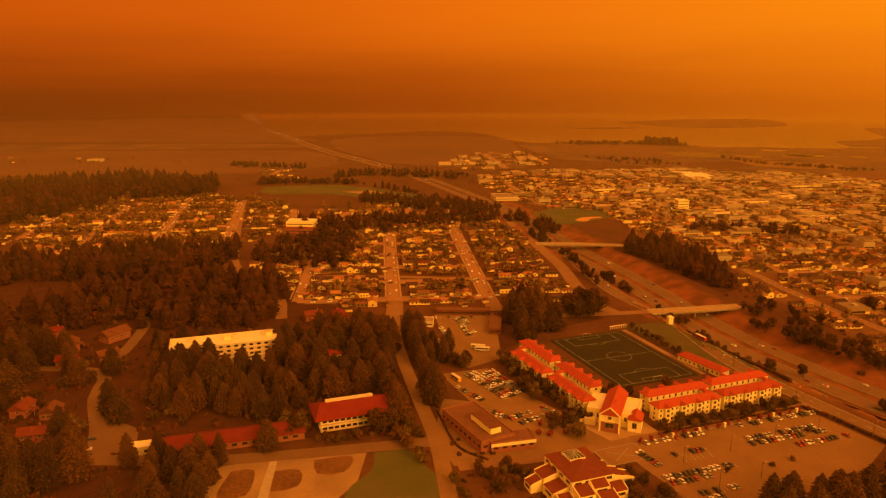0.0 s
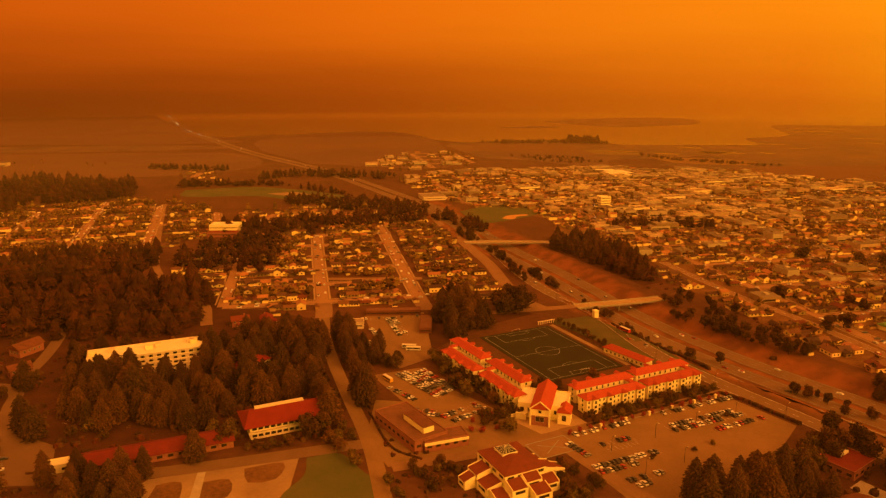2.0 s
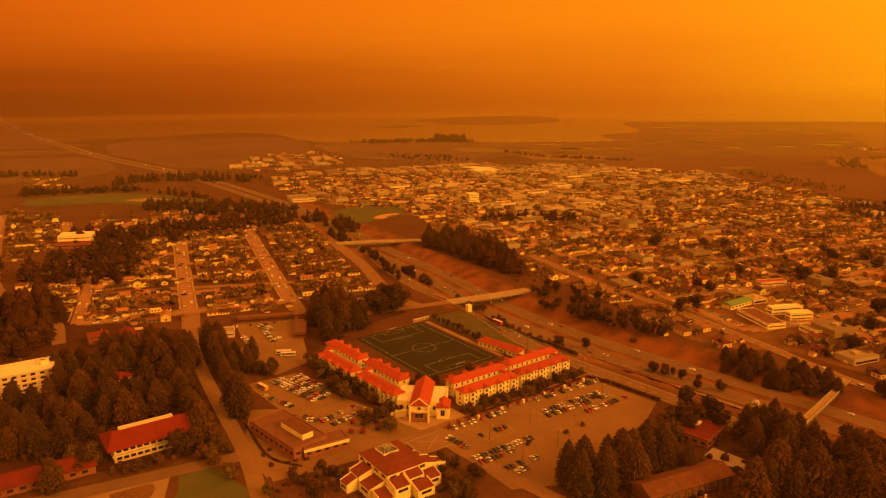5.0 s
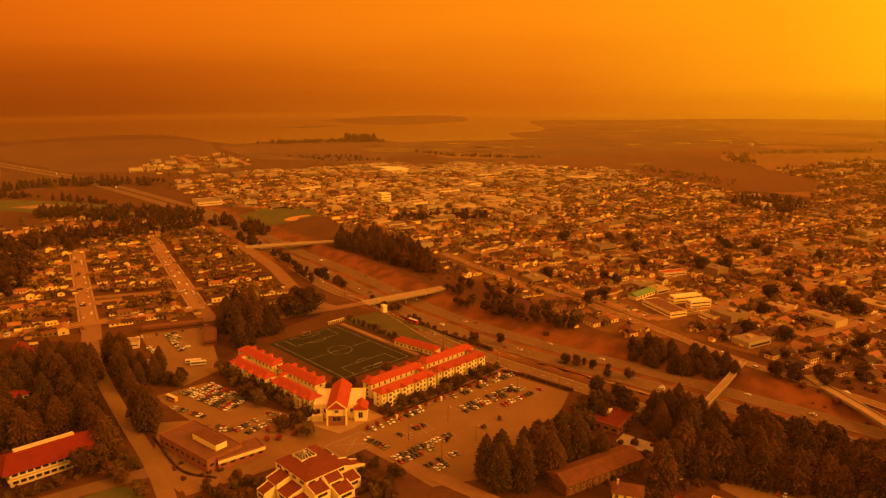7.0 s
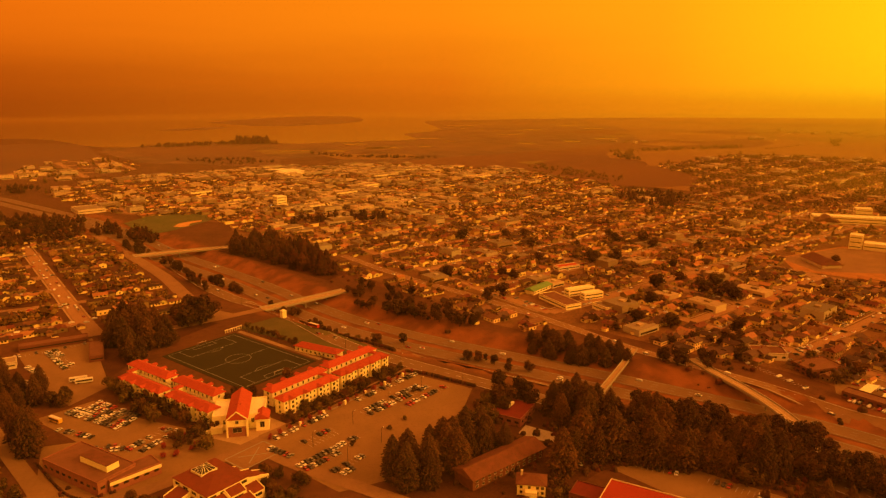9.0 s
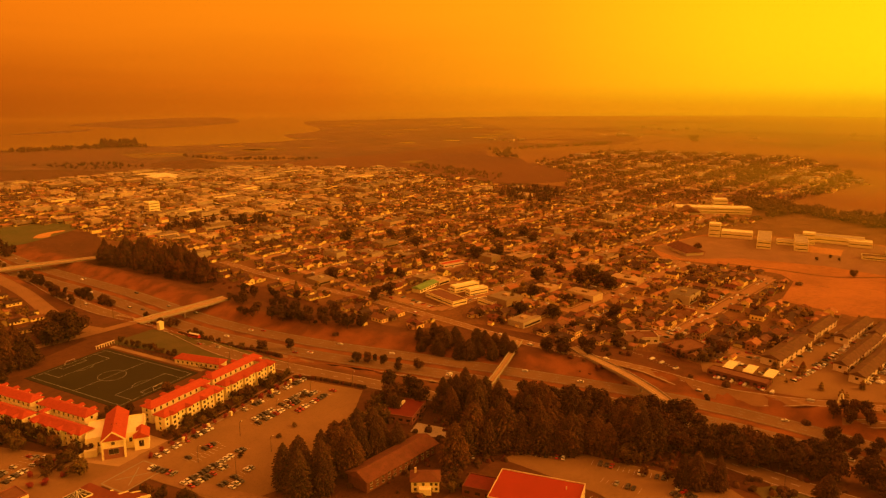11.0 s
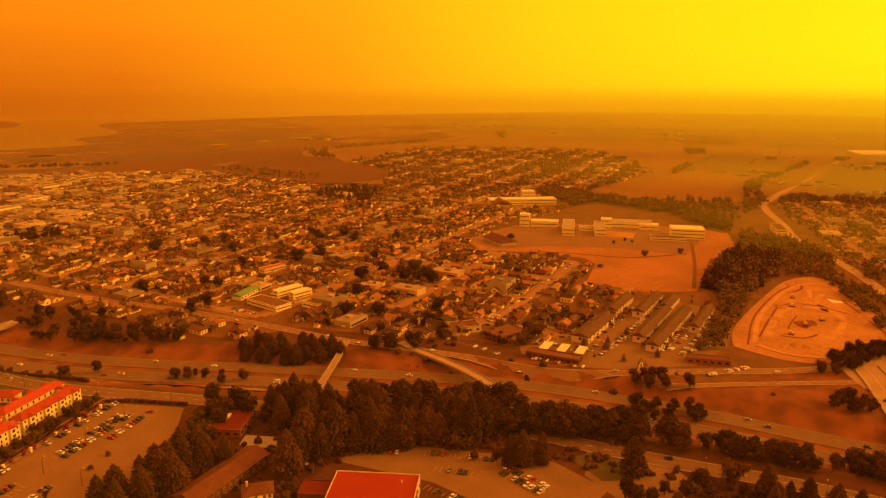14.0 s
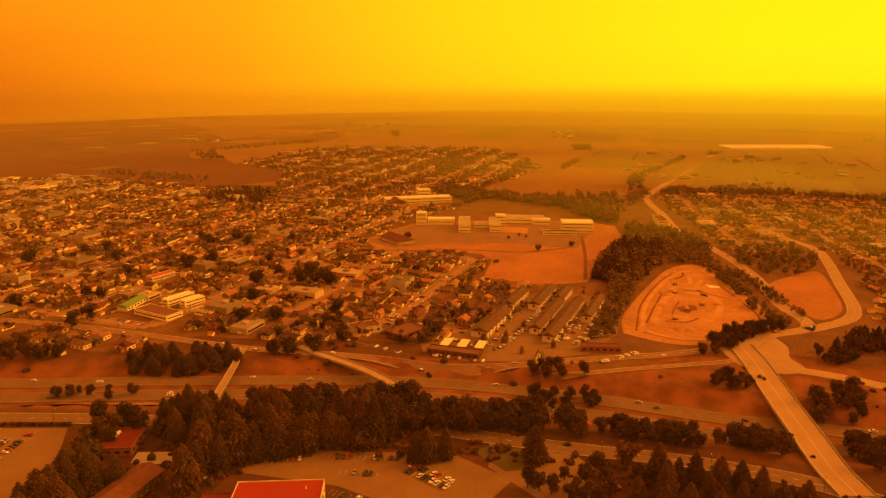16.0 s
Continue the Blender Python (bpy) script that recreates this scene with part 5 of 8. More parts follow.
def soccer_field():
    ob = thing("soccer_field", 132, 503, 0, CAMPUS, "dark green artificial-turf soccer field with pale lines", "soccer field", kind="structure")
    part("turf", Shape().box(-32.5, 32.5, -49, 49, 0.0, 0.2, "turf"), ob)
    s = Shape()
    w, z0, z1 = 0.17, 0.2, 0.215

    def bar(x0, x1, y0, y1):
        s.box(x0, x1, y0, y1, z0, z1, "dim_line_paint")

    for k in (-1, 1):
        bar(k * 29 - w, k * 29 + w, -46, 46)
        bar(-29, 29, k * 46 - w, k * 46 + w)
        for a, d in ((20.1, 16.5), (9.2, 5.5)):
            bar(-a, a, k * (46 - d) - w, k * (46 - d) + w)
            for e in (-1, 1):
                bar(e * a - w, e * a + w, min(k * 46, k * (46 - d)), max(k * 46, k * (46 - d)))
    bar(-29, 29, -w, w)

    def ring(cx, cy, r, a0, a1, n):
        v = []
        for i in range(n + 1):
            a = a0 + (a1 - a0) * i / n
            v += [(cx + (r - w) * math.cos(a), cy + (r - w) * math.sin(a), z1), (cx + (r + w) * math.cos(a), cy + (r + w) * math.sin(a), z1)]
        s.add(v, [(2 * i, 2 * i + 1, 2 * i + 3, 2 * i + 2) for i in range(n)], "dim_line_paint")

    ring(0, 0, 9.15, 0, 2 * math.pi, 40)
    ring(0, -35, 9.15, 0.65, math.pi - 0.65, 14)
    ring(0, 35, 9.15, math.pi + 0.65, 2 * math.pi - 0.65, 14)
    part("field_lines", s, ob, "pale painted field lines")
    return ob


soccer_field()


def goal(x, y, turn):
    ob = thing("soccer_goal", x, y, 0.2, turn, "white steel soccer goal", "goal", "soccer goals")
    for k in (-3.66, 3.66):
        part("post", Shape().tube(k, 0, 0, 2.44, 0.08, 0.08, "line_paint"), ob)
        part("stay", Shape().add([(k - 0.05, 0, 2.4), (k + 0.05, 0, 2.4), (k + 0.05, 1.8, 0), (k - 0.05, 1.8, 0)], [(0, 1, 2, 3)], "line_paint"), ob)
    part("crossbar", Shape().box(-3.66, 3.66, -0.08, 0.08, 2.36, 2.52, "line_paint", bottom=True), ob)


c = Vector((132, 503))
for k in (-1, 1):
    p = c + EY * 46 * k
    goal(p.x, p.y, CAMPUS if k > 0 else CAMPUS + 180)
c = Vector((132, 503)) + EX * 37
s = Shape().box(-2, 2, -49, 49, 0, 0.25, "infield", (c.x, c.y, 0, radians(CAMPUS)))
solid("path", s, "pale gravel path along the soccer field", "path", kind="structure")
c = c + EX * 3
s = Shape()
for k in range(2):
    s.box(-0.1, 0.1, -49, 49, 0.8 + k * 0.9, 0.9 + k * 0.9, "dark_metal", (c.x, c.y, 0, radians(CAMPUS)))
for k in range(25):
    s.box(-0.1, 0.1, -49 + k * 4.08, -48.85 + k * 4.08, 0, 2.4, "dark_metal", (c.x, c.y, 0, radians(CAMPUS)))
solid("fence", s, "thin dark metal fence along the soccer field", "fence")
c = Vector((132, 503)) + EY * 54 + EX * 35
s = Shape()
for k in range(8):
    s.box(k * 2.2 - 8, k * 2.2 - 7.4, -0.3, 0.3, 0, 2.4, "pale_plaster", (c.x, c.y, 0, radians(CAMPUS)))
s.box(-8.4, 8.4, -0.5, 0.5, 2.4, 2.8, "pale_plaster", (c.x, c.y, 0, radians(CAMPUS)))
solid("pergola", s, "pale arcade at the end of the soccer field", "pergola")

# windows shared by the big buildings
def window_mesh(w, h, mullions=1):
    s = Shape()
    s.box(-w / 2, w / 2, -0.02, 0.06, -h / 2, h / 2, "window_glass", bottom=True)
    return s.mesh("pane")


def window_frame_mesh(w, h):
    s = Shape()
    t = 0.12
    s.box(-w / 2 - t, w / 2 + t, -0.10, 0.04, h / 2, h / 2 + t, "frame_paint", bottom=True)
    s.box(-w / 2 - t, w / 2 + t, -0.14, 0.04, -h / 2 - t, -h / 2, "frame_paint", bottom=True)
    for k in (-1, 1):
        s.box(k * w / 2 - (t if k < 0 else 0), k * w / 2 + (t if k > 0 else 0), -0.10, 0.04, -h / 2, h / 2, "frame_paint", bottom=True)
    s.box(-0.04, 0.04, -0.06, 0.04, -h / 2, h / 2, "frame_paint", bottom=True)
    return s.mesh("window_frame")


PANES = {}


def window(parent, x, y, z, turn, w=1.3, h=1.6, framed=True):
    """A window in a wall; turn 0 faces -y."""
    if (w, h) not in PANES:
        PANES[w, h] = window_mesh(w, h), window_frame_mesh(w, h)
    pane, fr = PANES[w, h]
    ob = part("window", pane, parent, at=pose(x, y, z, 0, 0, turn))
    if framed:
        part("window_frame", fr, ob)
    return ob


def dorm_wing(x, y, turn, length, depth=9.0, high=9.6, bays=4, label="", side=-1):
    """A three-storey stuccoed dormitory wing: hipped tile roof, projecting bays with small gables, a gallery behind."""
    ob = thing("dormitory_wing", x, y, 0, turn, label or "three-storey cream stucco dormitory wing with red tile roof", "dormitory", "dormitory wings")
    L, D = length / 2, depth / 2
    part("wall", Shape().box(-L, L, -D, D, -0.3, high, "stucco"), ob)
    roof = Shape().hip(-L - 0.8, L + 0.8, -D - 0.8, D + 0.8, high, 2.7, "terracotta", 4.0)
    part("roof", roof, ob, "red clay tile hip roof")
    s = Shape()
    for k in range(int(length / 5)):
        s.box(-L - 0.8 + 2 + k * 5, -L - 0.8 + 2.14 + k * 5, -D - 0.85, -D - 0.75, high - 0.05, high + 0.3, "frame_paint")
    step = length / bays
    for b in range(bays):
        bx = -L + step * (b + 0.5)
        bay = part("bay", Shape().box(-1.9, 1.9, -0.1, 1.5, 0, high + 0.5, "stucco"), ob, "projecting stucco bay", pose(bx, side * (D + 0.0), 0, 0, 0, 180 if side < 0 else 0))
        g = Shape()
        g.hip(-0.5, 4.6, -2.1, 2.1, 0, 1.35, "terracotta", 0.0)
        part("bay_roof", g, bay, at=pose(0, 2.0, high + 0.45, 0, 0, -90))
        for z in (1.9, 4.9, 7.9):
            window(ob, bx, side * (D + 1.5), z, 0 if side < 0 else 180, 1.7, 1.7)
            window(ob, bx + step * 0.36, side * D, z, 0 if side < 0 else 180, 1.1, 1.5, False)
            window(ob, bx - step * 0.36, side * D, z, 0 if side < 0 else 180, 1.1, 1.5, False)
    n = int(length / 4.2)
    for i in range(n):
        for z in (4.9, 7.9):
            window(ob, -L + (i + 0.5) * length / n, -side * D, z, 180 if side < 0 else 0, 1.2, 1.9, False)
    for e in (-1, 1):
        for z in (1.9, 4.9, 7.9):
            window(ob, e * L, 0, z, 90 * e, 1.3, 1.6, False)
    return ob


def dorm_block(cx, cy, turn, length, width=24.0, stagger=2.0):
    """Two parallel wings joined by an open gallery."""
    c, s = math.cos(radians(turn)), math.sin(radians(turn))
    off = width / 2 - 4.5
    for k in (-1, 1):
        shift = k * stagger
        dorm_wing(cx + c * shift - s * off * k, cy + s * shift + c * off * k, turn, length - 3, 8.6, bays=4, side=k)
    ob = thing("gallery", cx, cy, 0, turn, "open stair gallery joining two dormitory wings", "gallery")
    for z in (2.9, 5.9):
        part("landing", Shape().box(-length / 2 + 3, length / 2 - 3, -off + 4.3, -off + 6.2, z, z + 0.2, "pale_plaster", bottom=True), ob)
        part("railing", Shape().box(-length / 2 + 3, length / 2 - 3, -off + 6.1, -off + 6.2, z + 0.2, z + 1.2, "stucco", bottom=True), ob)
    part("bridge_end", Shape().box(length / 2 - 7, length / 2 - 4, -off + 4.3, off - 4.3, -0.2, 9.2, "stucco"), ob)
    part("bridge_roof", Shape().hip(length / 2 - 7.5, length / 2 - 3.5, -off + 4.3, off - 4.3, 9.2, 1.4, "terracotta", 1.0), ob)


dorm_block(66, 480, CAMPUS + 90 + 2.5, 47, 25, -8.0)
dorm_block(86, 436, CAMPUS + 90 + 2.5, 45, 25, -8.0)
dorm_block(148.5, 415, CAMPUS, 49, 25)
dorm_block(194.5, 433, CAMPUS, 49, 25)
ob = thing("field_house", 187, 482, 0, CAMPUS + 100, "long single-storey building with red tile roof", "building")
part("wall", Shape().box(-19, 19, -4.5, 4.5, -0.2, 4.2, "stucco"), ob)
part("roof", Shape().hip(-20, 20, -5.5, 5.5, 4.2, 2.6, "terracotta", 4), ob, "red clay tile hip roof")
for i in range(9):
    window(ob, -16 + i * 4, 4.5, 2.0, 180, 1.3, 1.5, False)


def commons():
    """The gabled commons at the corner between the dormitory rows."""
    turn = math.degrees(math.atan2(41, 16)) - 90
    ob = thing("commons_hall", 104, 401, 0, turn, "cream stucco commons hall with red tile gable", "hall")
    part("nave", Shape().box(-5.5, 5.5, -18, 17, -0.3, 10.5, "stucco"), ob)
    r = Shape().hip(-18.6, 17.6, -6.3, 6.3, 0, 4.8, "terracotta", 0.0)
    part("nave_roof", r, ob, "steep red tile gable roof", pose(0, 0, 10.5, 0, 0, 90))
    gable = Shape()
    for y in (-18.02, 17.02):
        gable.add([(-5.5, y, 10.4), (5.5, y, 10.4), (0, y, 14.9)], [(0, 1, 2) if y < 0 else (0, 2, 1)], "stucco")
    part("gable_end", gable, ob)
    part("front_panel", Shape().box(-5.1, 5.1, -18.35, -18, -0.2, 6.4, "brick_wall"), ob, "brick-faced lower front")
    window(ob, 0, -18.4, 4.2, 0, 5.0, 3.0)
    part("dormer", Shape().hip(-2.2, 2.2, -1.6, 1.6, 0, 1.5, "terracotta", 0.0), ob, "arched dormer on the ridge", pose(0, -4, 14.0, 0, 0, 90))
    part("dormer_front", Shape().box(-1.3, 1.3, -6.3, -5.0, 12.8, 14.6, "window_glass"), ob, "dark dormer window")
    for k in (-1, 1):
        part("gable_trim", Shape().add([(k * 6.5, -18.9, 9.9), (k * 6.5, -18.3, 9.9), (0, -18.3, 15.2), (0, -18.9, 15.2), (k * 6.5, -18.9, 10.6), (k * 6.5, -18.3, 10.6), (0, -18.3, 15.9), (0, -18.9, 15.9)],
                                       [(0, 1, 2, 3), (4, 5, 6, 7), (0, 3, 7, 4), (1, 5, 6, 2), (0, 4, 5, 1)], "stucco"), ob, "cream gable coping")
        part("corner_pier", Shape().box(k * 5.6 - 0.5, k * 5.6 + 0.5, -18.9, -17.9, -0.3, 10.6, "stucco"), ob)
    part("string_course", Shape().box(-5.2, 5.2, -18.55, -18.3, 6.4, 7.0, "stucco", bottom=True), ob)
    window(ob, 0, -18.4, 9.0, 0, 1.6, 1.6)
    part("clock", Shape().tube(0, 0, 0, 0.12, 0.9, 0.9, "white_roof", 14), ob, "round pale clock face", pose(0, -18.35, 11.6, 90, 0, 0))
    for k in (-1, 1):
        part("side_wing", Shape().box(min(k * 5.4, k * 15), max(k * 5.4, k * 15), -9, 14, -0.3, 8.6, "stucco"), ob)
        part("flat_roof", Shape().box(min(k * 5.6, k * 14.6), max(k * 5.6, k * 14.6), -8.6, 13.6, 8.6, 8.75, "white_roof"), ob, "pale flat roof")
        for a, b, c_, d in ((k * 15 - 0.4 * (k > 0), k * 15 + 0.4 * (k < 0), -9, 14), (min(k * 5.6, k * 15), max(k * 5.6, k * 15), -9, -8.6), (min(k * 5.6, k * 15), max(k * 5.6, k * 15), 13.6, 14)):
            part("parapet", Shape().box(a, b, c_, d, 8.6, 9.5, "stucco"), ob)
        for y in (-5, 1, 7):
            window(ob, k * 15, y, 5.6, 90 * k, 1.6, 2.2)
            window(ob, k * 15, y, 2.2, 90 * k, 1.6, 2.0, False)
        for x in (8, 12):
            window(ob, k * x, -9, 5.2, 0, 1.5, 2.4)
    part("porch", Shape().box(10, 17.5, -13, -3, -0.2, 7.6, "stucco"), ob)
    part("porch_roof", Shape().hip(-14, -2.4, 9.4, 18.1, 0, 3.0, "terracotta", 0.0), ob, "red tile gable over the porch", pose(0, 0, 7.6, 0, 0, 0) @ pose(27.5, 0, 0) @ pose(0, 0, 0, 0, 0, 90))
    window(ob, 13.7, -13, 4.0, 0, 2.4, 3.4)
    part("entrance_canopy", Shape().box(-15.5, -9, -13, -8.8, -0.2, 4.0, "stucco"), ob)
    return ob


commons()
s = Shape()
p, d = Vector((90, 400)), EX
s.box(0, 16, -0.2, 0.2, 0, 2.4, "stucco", (82, 396, 0, radians(CAMPUS)))
solid("garden_wall", s, "cream garden wall beside the commons", "wall")
# paved crossing with pale diamond lines before the commons
s = Shape()
s.box(-14, 14, -9, 9, 0, 0.05, "street", (99, 358, 0.27, radians(CAMPUS)))
crossing = solid("crossing", s, "paved street crossing with pale lines", "road", kind="structure")
s = Shape()
for a in (-13, 13):
    s.box(a - 0.3, a + 0.3, -8.5, 8.5, 0.05, 0.07, "dim_line_paint", (99, 358, 0.27, radians(CAMPUS)))
for a in (-8.5, 8.5):
    s.box(-13, 13, a - 0.3, a + 0.3, 0.05, 0.07, "dim_line_paint", (99, 358, 0.27, radians(CAMPUS)))
for a in (-35, 35):
    s.box(-9, 9, -0.25, 0.25, 0.05, 0.07, "dim_line_paint", (99, 358, 0.27, radians(CAMPUS + a)))
part("crossing_line", s, crossing, "pale crossing lines")
# plaza and pavement in front of the dormitories
s = Shape().box(-2, 118, -3.0, 3.0, 0, 0.16, "concrete", (112, 376, 0, radians(CAMPUS)))
solid("pavement", s, "pale pavement with street trees", "pavement", kind="structure")
s = Shape().box(0, 118, -0.3, 0.3, 0, 0.5, "bare_concrete", (114, 371.5, 0, radians(CAMPUS)))
solid("kerb", s, "low kerb along the car park", "kerb", kind="structure")


def bollard_lamp(x, y):
    ob = thing("gate_pillar", x, y, 0, CAMPUS, "cream stucco pillar with a lamp beside the pavement", "pillar", "pillars along the pavement")
    part("shaft", Shape().box(-0.6, 0.6, -0.6, 0.6, 0, 2.6, "stucco"), ob)
    part("cap", Shape().hip(-0.8, 0.8, -0.8, 0.8, 2.6, 0.6, "stucco"), ob)


for i in range(6):
    p = Vector((133, 377.6)) + EX * (18.5 * i)
    bollard_lamp(p.x, p.y)


# ---- other campus buildings ----
def flat_building(name, x, y, turn, L, W, H, label, wall="pale_plaster", roof="gravel_roof", floors=1, glass=True, category="building", overhang=0.0, group=""):
    ob = thing(name, x, y, 0, turn, label, category, group)
    l, w = L / 2, W / 2
    part("wall", Shape().box(-l, l, -w, w, -0.3, H, wall), ob)
    part("roof", Shape().box(-l - overhang, l + overhang, -w - overhang, w + overhang, H, H + 0.25, roof, bottom=True), ob)
    s = Shape()
    o = overhang
    s.box(-l - o, l + o, -w - o, -w - o + 0.3, H + 0.25, H + 0.8, wall)
    s.box(-l - o, l + o, w + o - 0.3, w + o, H + 0.25, H + 0.8, wall)
    s.box(-l - o, -l - o + 0.3, -w - o + 0.3, w + o - 0.3, H + 0.25, H + 0.8, wall)
    s.box(l + o - 0.3, l + o, -w - o + 0.3, w + o - 0.3, H + 0.25, H + 0.8, wall)
    part("parapet", s, ob)
    if glass and math.hypot(x, y) > 560:
        fh = H / floors
        for f in range(floors):
            z = fh * (f + 0.55)
            part("window_band", Shape().box(-l + 1, l - 1, -w - 0.05, w + 0.05, z - 0.45, z + 0.45, "window_glass", bottom=True), ob, "dark band of windows")
            part("window_band", Shape().box(-l - 0.05, l + 0.05, -w + 1, w - 1, z - 0.45, z + 0.45, "window_glass", bottom=True), ob, "dark band of windows")
    elif glass:
        fh = H / floors
        for f in range(floors):
            n = max(2, int(L / 5))
            for i in range(n):
                for k in (-1, 1):
                    window(ob, -l + (i + 0.5) * L / n, k * w, fh * (f + 0.55), 0 if k < 0 else 180, 2.6, 1.5, False)
            n = max(1, int(W / 5))
            for i in range(n):
                for k in (-1, 1):
                    window(ob, k * l, -w + (i + 0.5) * W / n, fh * (f + 0.55), 90 * k, 2.6, 1.5, False)
    return ob


# long white-roofed hall
hall = flat_building("residence_hall", -160, 494, 17.5, 74, 22, 16.5, "long five-storey pale hall with a bright white flat roof", "pale_plaster", "white_roof", 5, category="building", overhang=0.8)
for x in (-34, 2, 32):
    part("roof_unit", Shape().box(x - 2.5, x + 2.5, -2, 2.5, 16.7, 19.4, "stucco"), hall, "rooftop plant room")
for f in range(1, 5):
    part("string_course", Shape().box(-37.2, 37.2, -11.2, 11.2, 3.5 * f - 0.25, 3.5 * f + 0.25, "stucco"), hall)

for x, y, w in ((-22, 3, 2.2), (8, 2, 1.8), (30, 3, 2.4)):
    part("roof_unit", Shape().box(x - w, x + w, y - w, y + w, 16.7, 19.4, "pale_plaster"), hall, "pale plant room on the roof")
ob = thing("lecture_hall", -54, 400, 0, 19, "two-storey lecture building with a broad dark red hip roof", "building")
part("wall", Shape().box(-22, 22, -10, 10, -0.3, 8.4, "pale_plaster"), ob)
part("roof", Shape().hip(-25.5, 25.5, -13, 13, 8.4, 5.4, "red_roof", 5), ob, "broad dark red metal roof")
part("clerestory", Shape().box(-17, 12, 0.5, 3.2, 11.5, 14.6, "pale_plaster"), ob, "pale clerestory along the ridge")
part("balcony", Shape().box(-23, 23, -12, -10, 4.0, 4.9, "pale_plaster", bottom=True), ob)
for i in range(12):
    for z in (2.2, 6.4):
        window(ob, -19.5 + i * 3.55, -10, z, 0, 2.6, 1.7, False)
for i in range(4):
    window(ob, 22, -7.5 + i * 5, 6.2, 90, 2.4, 1.7, False)

ob = thing("classroom_wing", -122, 371, 0, 17, "long low building with a dark red gable roof", "building")
part("wall", Shape().box(-40, 42, -7.5, 7.5, -0.3, 4.6, "brick_wall"), ob)
part("roof", Shape().hip(-41, 43, -9, 9, 4.6, 3.6, "dark_red_roof", 2), ob, "dark red gable roof")
for i in range(14):
    window(ob, -36 + i * 5.6, -7.5, 2.4, 0, 2.8, 1.6, False)
ob = flat_building("annex", -167, 361, 17, 11, 8, 4.2, "small pale flat-roofed annex", "stucco", "white_roof", 1)

ob = thing("campus_house", -88, 487, 0, 40, "pale house with a red hip roof among trees", "house")
part("wall", Shape().box(-13, 13, -6, 6, -0.3, 7.5, "stucco"), ob)
part("roof", Shape().hip(-14, 14, -7, 7, 7.5, 3.2, "red_roof"), ob, "red hip roof")
for i in range(6):
    for z in (2.0, 5.4):
        window(ob, -10.5 + i * 4.2, -6, z, 0, 1.4, 1.6)

ob = flat_building("theatre_arts_building", 20, 384, -62, 46, 22, 7.0, "low brown flat-roofed building with a brick end", "brick_wall", "gravel_roof", 1)
part("penthouse", Shape().box(-4, 18, -2, 5, 7.2, 10.8, "stucco"), ob, "cream rooftop penthouse")
part("penthouse_roof", Shape().box(-4.3, 18.3, -2.3, 5.3, 10.8, 11.05, "brown_roof", bottom=True), ob)
ob = flat_building("theatre_wing", 38, 368, 14, 26, 12, 5.6, "low wing with a pale band of windows", "brick_wall", "gravel_roof", 1)
part("fascia", Shape().box(-13.2, 13.2, -6.2, -6, 3.8, 5.6, "stucco"), ob, "cream fascia band")


def shed_tier(ob, x0, x1, y0, y1, h, way, rise=2.2):
    """A lower block under a roof that slopes outwards, way being 'x-', 'x+' or 'y-', between raised cream side walls."""
    tier = part("tier", Shape().box(x0, x1, y0, y1, -0.3, h, "stucco"), ob)
    high = {(x, y): (rise if (way == "x-" and x == x1) or (way == "x+" and x == x0) or (way == "y-" and y == y1) else 0.15) for x in (x0, x1) for y in (y0, y1)}
    ring = [(x0, y0), (x1, y0), (x1, y1), (x0, y1)]
    v = [(x, y, h) for x, y in ring] + [(x, y, h + high[x, y]) for x, y in ring]
    part("tier_roof", Shape().add(v, [(4, 5, 6, 7), (0, 1, 5, 4), (1, 2, 6, 5), (2, 3, 7, 6), (3, 0, 4, 7)], "red_brown_roof"), tier, "red-brown sloping roof")
    sides = [((x0, y0), (x1, y0)), ((x0, y1), (x1, y1))] if way != "y-" else [((x0, y0), (x0, y1)), ((x1, y0), (x1, y1))]
    for (ax, ay), (bx, by) in sides:
        ex, ey = (0.2, 0.0) if way == "y-" else (0.0, 0.2)
        v = [(ax - ex, ay - ey, -0.3), (bx - ex, by - ey, -0.3), (bx + ex, by + ey, -0.3), (ax + ex, ay + ey, -0.3)]
        v += [(px, py, h + high[q] + 0.45) for (px, py, _), q in zip(v, ((ax, ay), (bx, by), (bx, by), (ax, ay)))]
        part("side_wall", Shape().add(v, [(4, 5, 6, 7), (0, 1, 5, 4), (1, 2, 6, 5), (2, 3, 7, 6), (3, 0, 4, 7)], "stucco"), tier, "cream side wall")
    if way == "y-":
        window(tier, (x0 + x1) / 2, y0, h - 1.6, 0, round((x1 - x0) * 0.62, 1), 1.5)
    else:
        k = -1 if way == "x-" else 1
        window(tier, x0 if k < 0 else x1, (y0 + y1) / 2, h - 1.6, 90 * k, round((y1 - y0) * 0.62, 1), 1.5)


